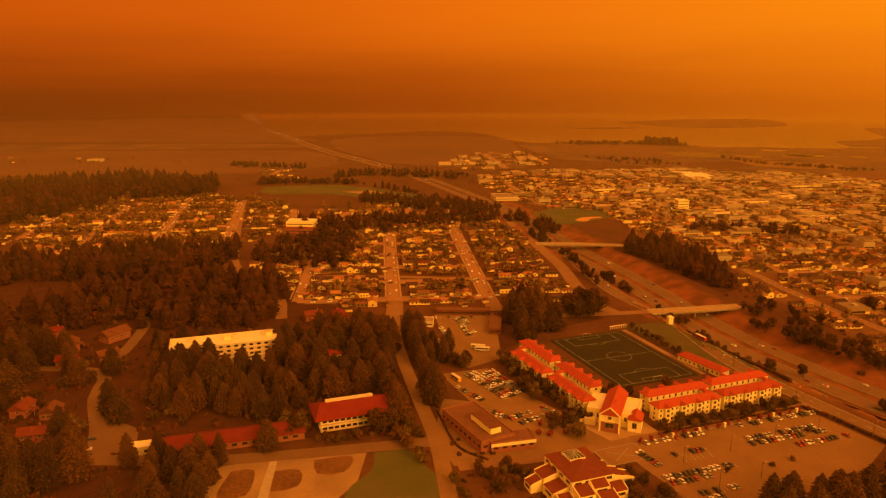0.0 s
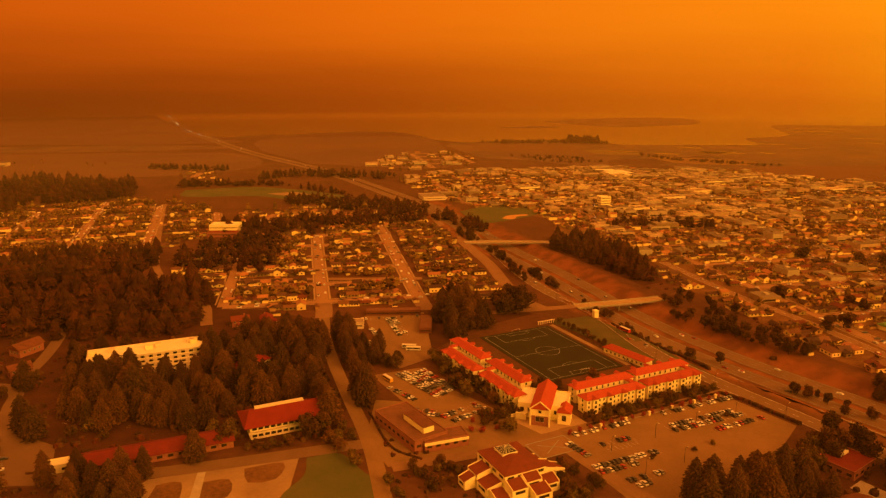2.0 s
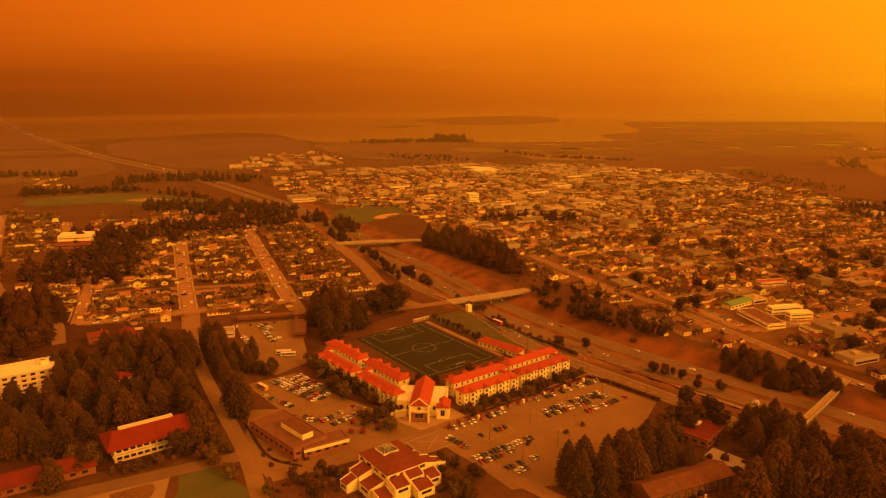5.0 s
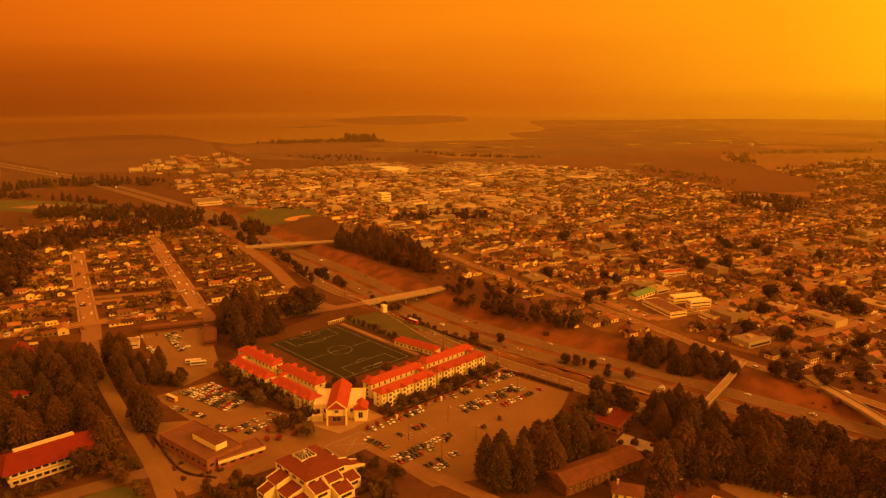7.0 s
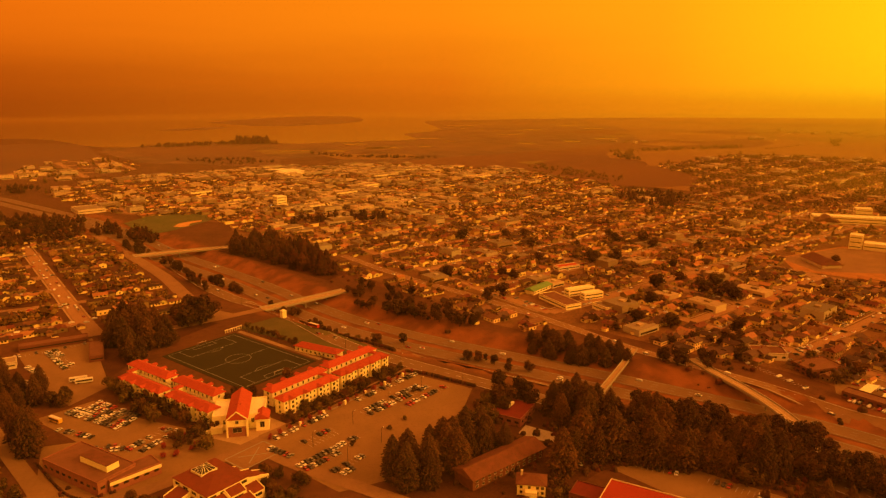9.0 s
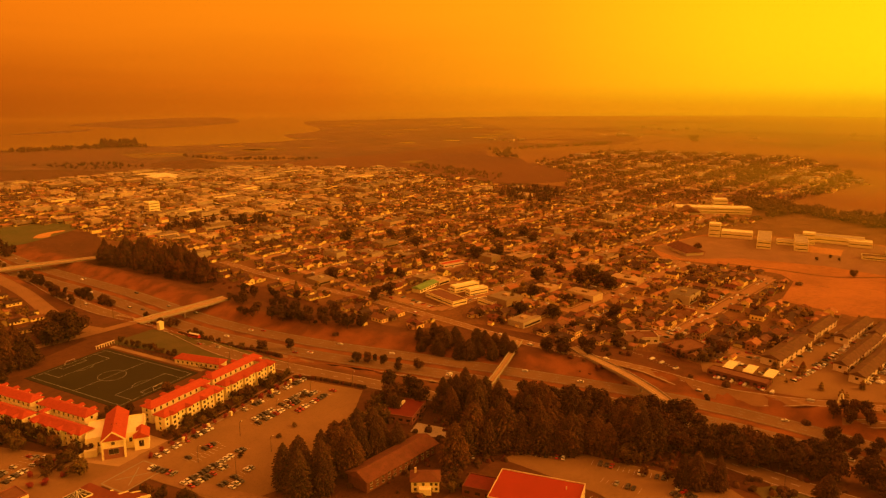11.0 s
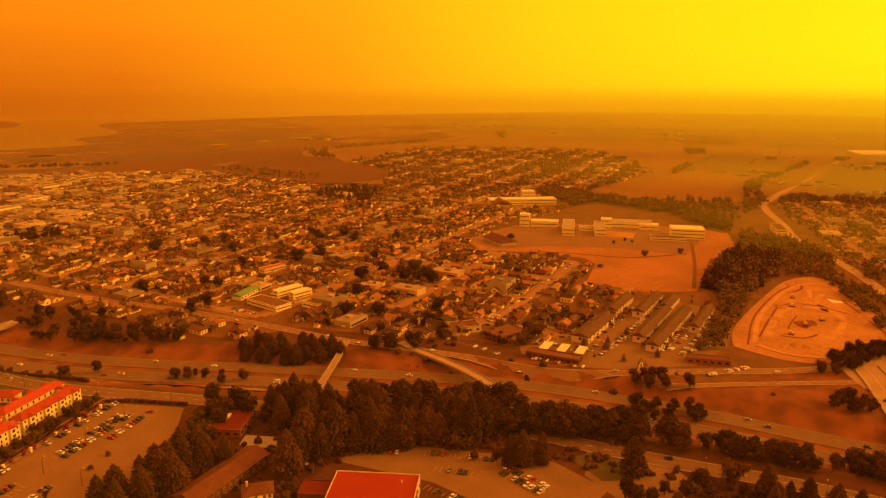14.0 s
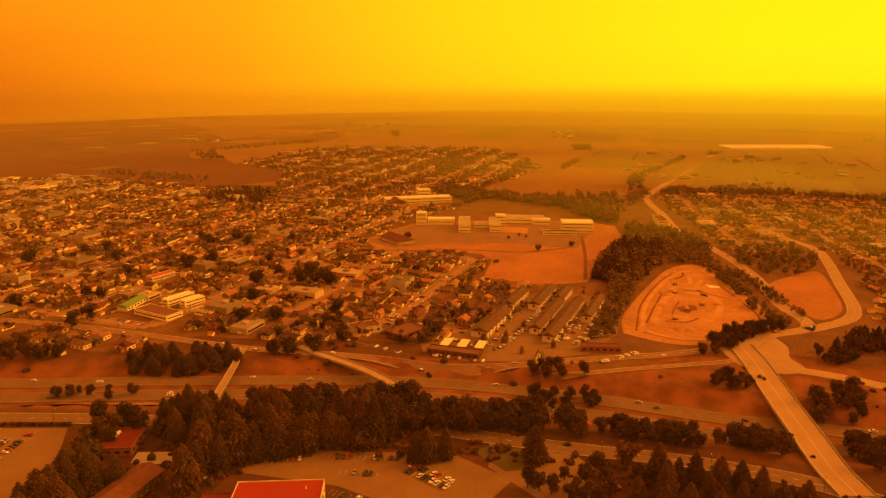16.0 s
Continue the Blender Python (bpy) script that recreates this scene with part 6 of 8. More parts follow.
def tiered_hall():
    """The stepped cream building with sloping red-brown roofs and a glazed pyramid."""
    ob = thing("tiered_hall", 69, 329, 0, CAMPUS, "stepped cream building with dark red-brown roofs and a glass skylight", "hall")
    main = part("main_block", Shape().box(-12, 12, -14, 14, -0.3, 11.0, "stucco"), ob)
    part("main_roof", Shape().hip(-14.2, 14.2, -12.2, 12.2, 0, 2.4, "red_brown_roof", 11.5), main, "broad dark red-brown hip roof", pose(0, 0, 11.0, 0, 0, 90))
    for x in (-8.6, -2.8, 3.0, 8.8):
        for z in (9.4, 6.0):
            window(ob, x, -14, z, 0, 3.6, 1.5)
            window(ob, x, 14, z, 180, 3.6, 1.5, False)
    for y in (-10.4, -3.6, 3.4, 10.2):
        for k in (-1, 1):
            window(ob, k * 12, y, 9.4, 90 * k, 3.6, 1.5)
            window(ob, k * 12, y, 6.0, 90 * k, 3.6, 1.5, False)
    for tier in ((-20.5, -12.3, -1, 9, 6.8, "x-"), (-27, -20.8, 0, 7, 4.0, "x-"), (-21, -12.3, -12, -1.6, 5.0, "x-"), (-12, -3.2, -21.5, -14.3, 7.2, "y-"), (-2.6, 6.4, -19, -14.3, 8.2, "y-"), (-1.6, 8.0, -26, -19.3, 4.6, "y-"),
                 (12.3, 20, -13, -3, 7.0, "x+"), (12.3, 19, -2.4, 7, 5.2, "x+"), (20.3, 26, -11, -4, 4.2, "x+"), (7.2, 16, -20.5, -14.3, 5.0, "y-"), (-20, -12.6, -21, -13, 3.4, "y-")):
        shed_tier(ob, *tier)
    sky = part("skylight_base", Shape().box(-4.5, 4.5, 1, 10, 12.2, 13.6, "white_roof"), ob)
    g = Shape().add([(-4.3, 1.2, 13.6), (4.3, 1.2, 13.6), (4.3, 9.8, 13.6), (-4.3, 9.8, 13.6), (0, 5.5, 15.6)], [(0, 1, 4), (1, 2, 4), (2, 3, 4), (3, 0, 4)], "window_glass")
    part("skylight_glass", g, sky)
    s = Shape()
    for i in range(4):
        a, b = [(-4.3, 1.2), (4.3, 1.2), (4.3, 9.8), (-4.3, 9.8)][i], [(4.3, 1.2), (4.3, 9.8), (-4.3, 9.8), (-4.3, 1.2)][i]
        for t in (0.0, 0.25, 0.5, 0.75):
            p, q = Vector((a[0] + (b[0] - a[0]) * t, a[1] + (b[1] - a[1]) * t, 13.65)), Vector((0, 5.5, 15.7))
            u = Vector((b[0] - a[0], b[1] - a[1], 0)).normalized() * 0.16
            s.add([tuple(p - u), tuple(p + u), tuple(q + u * 0.3), tuple(q - u * 0.3)], [(0, 1, 2, 3)], "white_roof")
    part("skylight_bars", s, sky, "white glazing bars")


tiered_hall()

# buildings among the redwoods
ob = flat_building("kiosk_building", 249, 322, 30, 24, 20, 4.6, "low red-roofed building with a pale roof hatch", "brick_wall", "dark_red_roof", 1)
part("roof_hatch", Shape().box(-1, 7, 2, 8, 4.8, 6.2, "white_roof"), ob, "pale raised roof hatch")
sheet("pavement", [(238, 302), (248, 308), (256, 292), (250, 282), (242, 290)], 0.12, "concrete", "pale paved court beside a small building", "pavement")
ob = thing("long_hall", 206, 276, 0, 8, "long two-storey building with a brown gable roof", "building")
part("wall", Shape().box(-26, 26, -7, 7, -0.3, 6.2, "brown_roof"), ob, "dark shingled wall")
part("roof", Shape().hip(-27, 27, -8.5, 8.5, 6.2, 3.4, "brown_roof", 0.5), ob, "brown shingle gable roof")
for i in range(12):
    for z in (1.9, 4.6):
        window(ob, -23 + i * 4.2, -7, z, 0, 1.6, 1.3)
ob = thing("cottage", 207, 251, 0, -40, "cream cottage with a hip roof and chimney", "house")
part("wall", Shape().box(-7, 7, -5, 5, -0.3, 6, "stucco"), ob)
part("roof", Shape().hip(-7.8, 7.8, -5.8, 5.8, 6, 2.6, "brown_roof"), ob)
part("porch", Shape().box(-3, 3, -8, -5, -0.3, 3.4, "stucco"), ob)
part("chimney", Shape().box(-5.5, -4.4, 1, 2, 6, 10, "pale_plaster"), ob)
for x in (-5, -1, 3, 5.5):
    for z in (1.8, 4.5):
        window(ob, x, -5, z, 0, 1.2, 1.4)
for y in (-3, 0, 3):
    window(ob, 7, y, 4.4, 90, 1.2, 1.4)
    window(ob, -7, y, 4.4, -90, 1.2, 1.4)
ob = flat_building("gymnasium", 236, 202, -61, 42, 27, 8.6, "gymnasium with a large flat bright red roof", "pale_plaster", "gym_roof", 1)
part("side_roof", Shape().box(18, 21, -12, 4, 0, 8.0, "red_roof"), ob)
part("vent", Shape().tube(13, 6, 8.8, 10.4, 0.3, 0.3, "white_roof"), ob)
ob = flat_building("gymnasium_annex", 225, 229, -61, 16, 13, 5.0, "stepped annex with pale-edged red roof", "brown_roof", "dark_red_roof", 1)
ob = thing("gate_tower", 193, 578, 0, 14, "small pale tower at the campus entrance", "tower")
part("shaft", Shape().box(-2, 2, -2, 2, -0.2, 6.0, "stucco"), ob)
part("cap", Shape().hip(-2.4, 2.4, -2.4, 2.4, 6.0, 1.6, "stucco"), ob)
# ---- houses ----
def house_proto(seed):
    """A small timber house: walls, gable or hip roof, a lower wing, door, windows and sometimes a chimney."""
    rnd = random.Random(seed)
    ob = thing("house", 0, 0, -50, 0)
    L, W, H = rnd.uniform(9, 13), rnd.uniform(6.6, 8.4), rnd.choice((3.2, 3.4, 5.6, 6.0))
    l, w = L / 2, W / 2
    hip = rnd.random() < 0.35
    s = Shape().box(-l, l, -w, w, -0.3, H, "house_paint")
    rise = rnd.uniform(2.0, 3.4)
    if not hip:
        for x in (-l, l):
            s.add([(x, -w, H), (x, w, H), (x, 0, H + rise * 0.92)], [(0, 1, 2) if x > 0 else (0, 2, 1)], "house_paint")
    part("wall", s, ob)
    part("roof", Shape().hip(-l - 0.6, l + 0.6, -w - 0.6, w + 0.6, H, rise, "shingle", None if hip else 0.0), ob)
    a = rnd.uniform(2.4, 3.4)
    wing = Shape().box(-a, a, -w - 4.2, -w + 0.1, -0.3, 3.0, "house_paint")
    wing.add([(-a, -w - 4.2, 3.0), (a, -w - 4.2, 3.0), (0, -w - 4.2, 4.7)], [(0, 1, 2)], "house_paint")
    x = rnd.uniform(-l + a, l - a)
    part("wing_wall", wing, ob, at=pose(x, 0, 0))
    part("wing_roof", Shape().hip(-4.8, 3.4, -a - 0.5, a + 0.5, 0, 1.9, "shingle", 0.0), ob, at=pose(x, -w, 3.0, 0, 0, 90))
    zs = (1.6,) if H < 4 else (1.6, 4.4)
    for z in zs:
        for t in (0.2, 0.5, 0.8):
            window(ob, -l + L * t, w, z, 180, 1.5, 1.3, False)
        for t in (0.28, 0.72):
            window(ob, l, -w + W * t, z, 90, 1.2, 1.3, False)
            window(ob, -l, -w + W * t, z, -90, 1.2, 1.3, False)
    window(ob, x, -w - 4.2, 1.6, 0, 1.8, 1.4, False)
    part("door", Shape().box(-0.5, 0.5, -0.06, 0.05, 0, 2.1, "brown_roof"), ob, at=pose(l * 0.6 if x < 0 else -l * 0.6, -w, 0))
    if rnd.random() < 0.6:
        part("chimney", Shape().box(-0.4, 0.4, -0.4, 0.4, H, H + rise + 1.0, "brick_wall"), ob, at=pose(l * 0.4, 1.2, 0))
    return ob


PROTOS = [house_proto(100 + i) for i in range(9)]
HOUSE_WORDS = ["small pale timber house with a dark shingle roof", "single-storey house with a low shingle roof", "two-storey house with pale walls and a gable roof"]


def far_house(s, x, y, turn, rnd, near):
    """A plain house in a far block: walls, gable roof and a lower wing."""
    l, w, h = rnd.uniform(3.8, 6.8), rnd.uniform(3.1, 4.4), rnd.choice((2.5, 2.6, 2.7, 2.8, 3.0, 4.8))
    at = (x, y, ground_z(x, y), turn)
    r = rnd.uniform(1.1, 2.4)
    s.add([(-l, -w, 0), (l, -w, 0), (l, w, 0), (-l, w, 0), (-l, -w, h), (l, -w, h), (l, w, h), (-l, w, h), (-l, 0, h + r * 0.9), (l, 0, h + r * 0.9)],
          [(0, 1, 5, 4), (1, 2, 6, 9, 5), (2, 3, 7, 6), (3, 0, 4, 8, 7)], "far_house_paint", at)
    e = 0.6
    s.add([(-l - e, -w - e, h - 0.2), (l + e, -w - e, h - 0.2), (l + e, 0, h + r), (-l - e, 0, h + r), (-l - e, w + e, h - 0.2), (l + e, w + e, h - 0.2)], [(0, 1, 2, 3), (3, 2, 5, 4)], "far_shingle", at)
    if rnd.random() < 0.6:
        k = rnd.uniform(-l + 2, l - 2)
        d = rnd.choice((-1, 1))
        s.box(k - 2.6, k + 2.6, min(d * w, d * (w + 4)), max(d * w, d * (w + 4)), 0, 2.7, "far_house_paint", at)
        s.add([(k - 3, d * (w - 0.5), 2.7), (k - 3, d * (w + 4.5), 2.7), (k, d * (w + 4.5), 4.1), (k, d * (w - 1.5), 4.1), (k + 3, d * (w + 4.5), 2.7), (k + 3, d * (w - 0.5), 2.7)], [(0, 1, 2, 3), (3, 2, 4, 5)], "far_shingle", at)
    if near:
        for t in (-0.55, 0, 0.55):
            for d in (-1, 1):
                s.add([(l * t - 0.7, d * (w + 0.05), 1.0), (l * t + 0.7, d * (w + 0.05), 1.0), (l * t + 0.7, d * (w + 0.05), 2.3), (l * t - 0.7, d * (w + 0.05), 2.3)], [(0, 1, 2, 3)], "window_glass", at)
        for d in (-1, 1):
            s.add([(d * (l + 0.05), -0.8, 1.0), (d * (l + 0.05), 0.8, 1.0), (d * (l + 0.05), 0.8, 2.4), (d * (l + 0.05), -0.8, 2.4)], [(0, 1, 2, 3)], "window_glass", at)


def shed(s, x, y, turn, rnd):
    a, b = rnd.uniform(1.8, 4.4), rnd.uniform(1.6, 3.4)
    at = (x, y, ground_z(x, y), turn)
    s.box(-a, a, -b, b, 0, 2.3, "far_house_paint", at)
    s.add([(-a - 0.3, -b - 0.3, 2.3), (a + 0.3, -b - 0.3, 2.3), (a + 0.3, 0, 3.4), (-a - 0.3, 0, 3.4), (-a - 0.3, b + 0.3, 2.3), (a + 0.3, b + 0.3, 2.3)], [(0, 1, 2, 3), (3, 2, 5, 4)], "far_shingle", at)


def far_shop(s, x, y, turn, rnd, big=1.0):
    """A flat-roofed commercial building in a far block."""
    l, w, h = rnd.uniform(7, 17) * big, rnd.uniform(6, 12) * big, rnd.choice((4.2, 5.0, 6.5, 8.5))
    at = (x, y, ground_z(x, y), turn)
    s.box(-l, l, -w, w, 0, h, "far_shop_paint", at)
    s.box(-l + 0.3, l - 0.3, -w + 0.3, w - 0.3, h, h + 0.1, "far_flat_roofing", at)
    s.box(-l * 0.3, l * 0.1, -w * 0.2, w * 0.3, h + 0.1, h + 1.6, "far_shop_paint", at)
    for d in (-1, 1):
        s.add([(-l * 0.85, d * (w + 0.05), 1.0), (l * 0.85, d * (w + 0.05), 1.0), (l * 0.85, d * (w + 0.05), 2.6), (-l * 0.85, d * (w + 0.05), 2.6)], [(0, 1, 2, 3)], "window_glass", at)


FAR_CARS = Shape()


def far_car(x, y, turn, rnd):
    """A far parked car: body and cabin."""
    at = (x, y, ground_z(x, y) + 0.15, turn)
    FAR_CARS.box(-2.2, 2.2, -0.9, 0.9, 0.15, 0.95, "far_car_paint", at)
    FAR_CARS.add([(-1.7, -0.8, 0.95), (1.0, -0.8, 0.95), (1.0, 0.8, 0.95), (-1.7, 0.8, 0.95), (-1.2, -0.65, 1.45), (0.4, -0.65, 1.45), (0.4, 0.65, 1.45), (-1.2, 0.65, 1.45)], [(4, 5, 6, 7), (0, 1, 5, 4), (1, 2, 6, 5), (2, 3, 7, 6), (3, 0, 4, 7)], "far_car_paint", at)


KEEP_OUT = [SCHOOL_FIELD, PIT, LOOP, SPORTS, BALLPARK, LOT_EAST, LOT_WEST, LOT_BACK, [(208, 850), (252, 700), (272, 664), (296, 680), (316, 740), (308, 860), (240, 915)],
            [(400, 440), (490, 440), (490, 530), (400, 530)], [(450, 190), (500, 190), (500, 240), (450, 240)], [(505, 130), (720, 130), (720, 215), (505, 215)],
            [(780, 240), (1000, 240), (1000, 490), (780, 490)], [(480, 540), (520, 540), (540, 585), (490, 585)], [(965, 590), (1010, 640), (1120, 540), (1090, 470), (1050, 480)]]
ROADS = [(WEST_FRONT, 12), (PARKWAY, 16), (LOOP_ROAD, 14), (CAMPUS_ST, 9), (NORTH_ST, 13), (EAST_BLVD, 12), (SECOND_ST, 13), (THIRD_ST, 10), (GREEN_ST, 10), (BOULEVARD, 14), (ROUND_E, 12)]


def clear(x, y):
    if to_freeway(x, y) < 46 and y < 1250 or to_freeway(x, y) < 26:
        return False
    if any(inside(x, y, q) for q in KEEP_OUT):
        return False
    return all(away(x, y, line) > w for line, w in ROADS)


def in_sight(x, y):
    return -36 < math.degrees(math.atan2(x, y)) < 101


TOWN_RND = random.Random(77)
LOTS, YARD_TREES, STREETS = [], [], []


def district(poly, origin, turn, pitch_u, pitch_v, lot=14.0, fill=0.9, trees=0.9, shop=None, streets=True, tree_h=(4, 9.5), rows=(13,)):
    """Fills an outline with blocks: streets on a grid, houses in rows along them, trees in the yards behind."""
    rnd = TOWN_RND
    c, s = math.cos(radians(turn)), math.sin(radians(turn))
    far = max(math.hypot(px - origin[0], py - origin[1]) for px, py in poly)
    nu, nv = int(far / pitch_u) + 1, int(far / pitch_v) + 1

    def world(u, v):
        return origin[0] + c * u - s * v, origin[1] + s * u + c * v

    for i in range(-nu, nu + 1):
        for j in range(-nv, nv + 1):
            u0, v0 = i * pitch_u, j * pitch_v
            cx, cy = world(u0 + pitch_u / 2, v0 + pitch_v / 2)
            if streets:
                for a, b in (((u0, v0), (u0 + pitch_u, v0)), ((u0, v0), (u0, v0 + pitch_v))):
                    p, q = world(*a), world(*b)
                    m = ((p[0] + q[0]) / 2, (p[1] + q[1]) / 2)
                    if all(inside(*e, poly) and to_freeway(*e) > 46 and not any(inside(*e, k) for k in KEEP_OUT[:5]) for e in (p, q, m)):
                        STREETS.append((Vector(p), Vector(q)))
            if not inside(cx, cy, poly) and not any(inside(*world(u0 + a * pitch_u, v0 + b * pitch_v), poly) for a in (0.1, 0.9) for b in (0.1, 0.9)):
                continue
            n = int((pitch_u - 14) / lot)
            for row, v in enumerate([*rows, *(pitch_v - a for a in rows[::-1])]):
                for k in range(n):
                    x, y = world(u0 + 7 + (k + 0.5) * (pitch_u - 14) / n + rnd.uniform(-1.5, 1.5), v0 + v + rnd.uniform(-2, 3) * (1 if row < len(rows) else -1))
                    if rnd.random() < fill and inside(x, y, poly) and in_sight(x, y) and clear(x, y):
                        LOTS.append((x, y, radians(turn + (0 if row < len(rows) else 180) + rnd.choice((0, 0, 90))) + rnd.uniform(-0.05, 0.05), shop(x, y) if shop else 0.0))
            for k in range(int(trees * n * 2)):
                x, y = world(u0 + rnd.uniform(9, pitch_u - 9), v0 + rnd.choice((rnd.uniform(22, pitch_v - 22), rnd.uniform(22, pitch_v - 22), rnd.uniform(9, pitch_v - 9))))
                if inside(x, y, poly) and in_sight(x, y) and clear(x, y):
                    YARD_TREES.append((x, y, rnd.uniform(*tree_h) * rnd.choice((1, 1, 1, 1.5))))


def downtown(x, y):
    return max(0.04, 0.5 * math.exp(-(((x - 520) / 260) ** 2 + ((y - 1200) / 260) ** 2)), 0.25 * math.exp(-(((x - 430) / 60) ** 2 + ((y - 500) / 90) ** 2)), 0.3 if math.hypot(x, y) > 1560 and x < 1300 else 0)


WEST_TOWN = [(300, 700), (314, 640), (328, 560), (332, 480), (350, 440), (400, 415), (428, 330), (455, 280), (470, 170), (540, 215), (650, 212), (656, 272), (738, 300), (748, 335), (738, 385), (716, 440), (758, 490), (860, 500), (1040, 470), (1150, 560), (1060, 800),
             (1010, 1050), (1040, 1300), (820, 1560), (560, 1660), (330, 1640), (150, 1620), (60, 1480), (140, 1200), (270, 1030), (250, 920), (310, 860), (320, 740)]
district(WEST_TOWN, (487, 382), 6.5, 78, 93, 9.4, 0.95, 2.8, downtown, rows=(15, 35), tree_h=(3.5, 8))
EAST_TOWN = [(-165, 640), (-70, 628), (122, 640), (120, 760), (108, 890), (84, 1050), (60, 1090), (-20, 1050), (-80, 1000), (-160, 960), (-215, 820), (-215, 730)]
district(EAST_TOWN, (-52, 707), 5, 90, 60, 8.2, 0.98, 2.2)
HILL_TOWN = [(-690, 1180), (-400, 1290), (-250, 1180), (-200, 1010), (-250, 900), (-300, 770), (-440, 800), (-560, 860)]
district(HILL_TOWN, (-380, 945), 12, 88, 80, 10.0, 0.8, 5.0)
district([(-200, 1020), (20, 1090), (20, 1180), (-60, 1200), (-200, 1150)], (-60, 1100), -10, 90, 80, 14, 0.7, 2.2)
FAR_SUBURB = [(1150, 620), (1250, 520), (1571, 511), (1800, 640), (2005, 832), (1886, 1077), (1790, 1280), (1563, 1246), (1353, 1218), (1270, 1000), (1150, 940), (1030, 830)]
district(FAR_SUBURB, (1500, 900), 8, 110, 76, 13, 0.75, 3.0, lambda x, y: 0.08)
NORTH_SUBURB = [(1240, 212), (1340, 190), (1410, 60), (1420, -330), (1000, -330), (640, -220), (640, -96), (700, -84), (860, -70), (970, -52), (1010, -30), (950, 0), (860, 20), (905, 62), (1080, 135)]
district(NORTH_SUBURB, (1000, -60), 20, 80, 60, 9.5, 0.97, 0.9, lambda x, y: 0.05)
district([(60, 1640), (240, 1620), (300, 1900), (230, 2130), (90, 2050), (-30, 1800)], (150, 1700), 5, 120, 90, 24, 0.45, 1.2, lambda x, y: 0.6)
district([(-420, 1560), (-300, 1480), (-330, 1660), (-440, 1720)], (-380, 1580), 0, 90, 80, 20, 0.5, 1.4, lambda x, y: 0.15)
district([(-1300, 1820), (-640, 1790), (-650, 1880), (-1300, 1960)], (-1000, 1840), 0, 130, 90, 30, 0.22, 0.6, lambda x, y: 0.2, False)

for outline, label in ((WEST_TOWN, "dry yards and lots of the town"), (FAR_SUBURB, "dry yards of a far suburb"), (NORTH_SUBURB, "dry yards of a suburb")):
    sheet("yards", outline, 0.07, "yards", label)
street_sheet, walks = Shape(), Shape()
for p, q in STREETS:
    d = (q - p).normalized()
    for k in (-1, 1):
        ribbon([p + d * 7, q - d * 7], 1.6, 0.36, walks, "pale_road", k * 7.2)
        t = 8.0
        while t < (q - p).length - 8:
            t += TOWN_RND.uniform(6, 22)
            if math.hypot(*p) < 1300 and TOWN_RND.random() < 0.5:
                e = p + d * t + Vector((-d.y, d.x)) * k * 3.3
                far_car(e.x, e.y, math.atan2(d.y, d.x), TOWN_RND)
    ribbon([p, q], 10.5, 0.30 + 0.01 * (len(street_sheet.v) % 5), street_sheet, "town_street")
solid("pavement", walks, "pale concrete pavements along the streets", "pavement", kind="structure")
solid("street_grid", street_sheet, "worn asphalt residential streets on a grid", "road", kind="structure")

LOTS.sort(key=lambda a: math.hypot(a[0], a[1]))
near_houses, rest = LOTS[:64], LOTS[64:]
far_homes, far_shops, sheds = Shape(), Shape(), Shape()
for i, (x, y, turn, shop) in enumerate(near_houses):
    if TOWN_RND.random() < shop * 0.9:
        far_shop(far_shops, x, y, turn, TOWN_RND, 0.8)
        continue
    k = TOWN_RND.randrange(len(PROTOS))
    ob = copy_thing(PROTOS[k], pose(x, y, ground_z(x, y), 0, 0, math.degrees(turn)))
    tagged(ob, HOUSE_WORDS[k % 3], "house", "houses in the town")
for ob in PROTOS:
    for child in [*ob.children_recursive]:
        bpy.data.objects.remove(child)
    bpy.data.objects.remove(ob)
for x, y, turn, shop in rest:
    if TOWN_RND.random() < shop:
        far_shop(far_shops, x, y, turn, TOWN_RND, 1.25 if math.hypot(x, y) > 1500 else 1.0)
    else:
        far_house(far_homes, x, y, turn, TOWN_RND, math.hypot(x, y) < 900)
solid("distant_houses", far_homes, "hundreds of small distant houses with gable roofs", "houses", kind="stuff")
for x, y, turn, shop in LOTS:
    if math.hypot(x, y) < 1400 and TOWN_RND.random() < 0.6:
        shed(sheds, x - math.sin(turn) * 15 + TOWN_RND.uniform(-5, 5), y + math.cos(turn) * 15 + TOWN_RND.uniform(-5, 5), turn, TOWN_RND)
solid("garden_sheds", sheds, "small garden sheds and garages behind the houses", "sheds", kind="stuff")
solid("distant_shops", far_shops, "distant flat-roofed shops and warehouses", "buildings", kind="stuff")

# yard and street trees, and the woods that stay far off
yard = Shape()
YARD_TREES.sort(key=lambda a: math.hypot(a[0], a[1]))
for x, y, h in YARD_TREES[:70]:
    plant("broadleaf" if TOWN_RND.random() < 0.75 else "cypress", x, y, h, group="yard trees")
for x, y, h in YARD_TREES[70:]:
    # past 1150 m in the west, haze is put into the leaf colour
    far_tree(yard, x, y, h, TOWN_RND, "hazed_foliage" if math.hypot(x, y) > 1150 and x > 500 else "far_foliage")
solid("yard_trees", yard, "distant yard trees and hedges", "trees", kind="stuff")


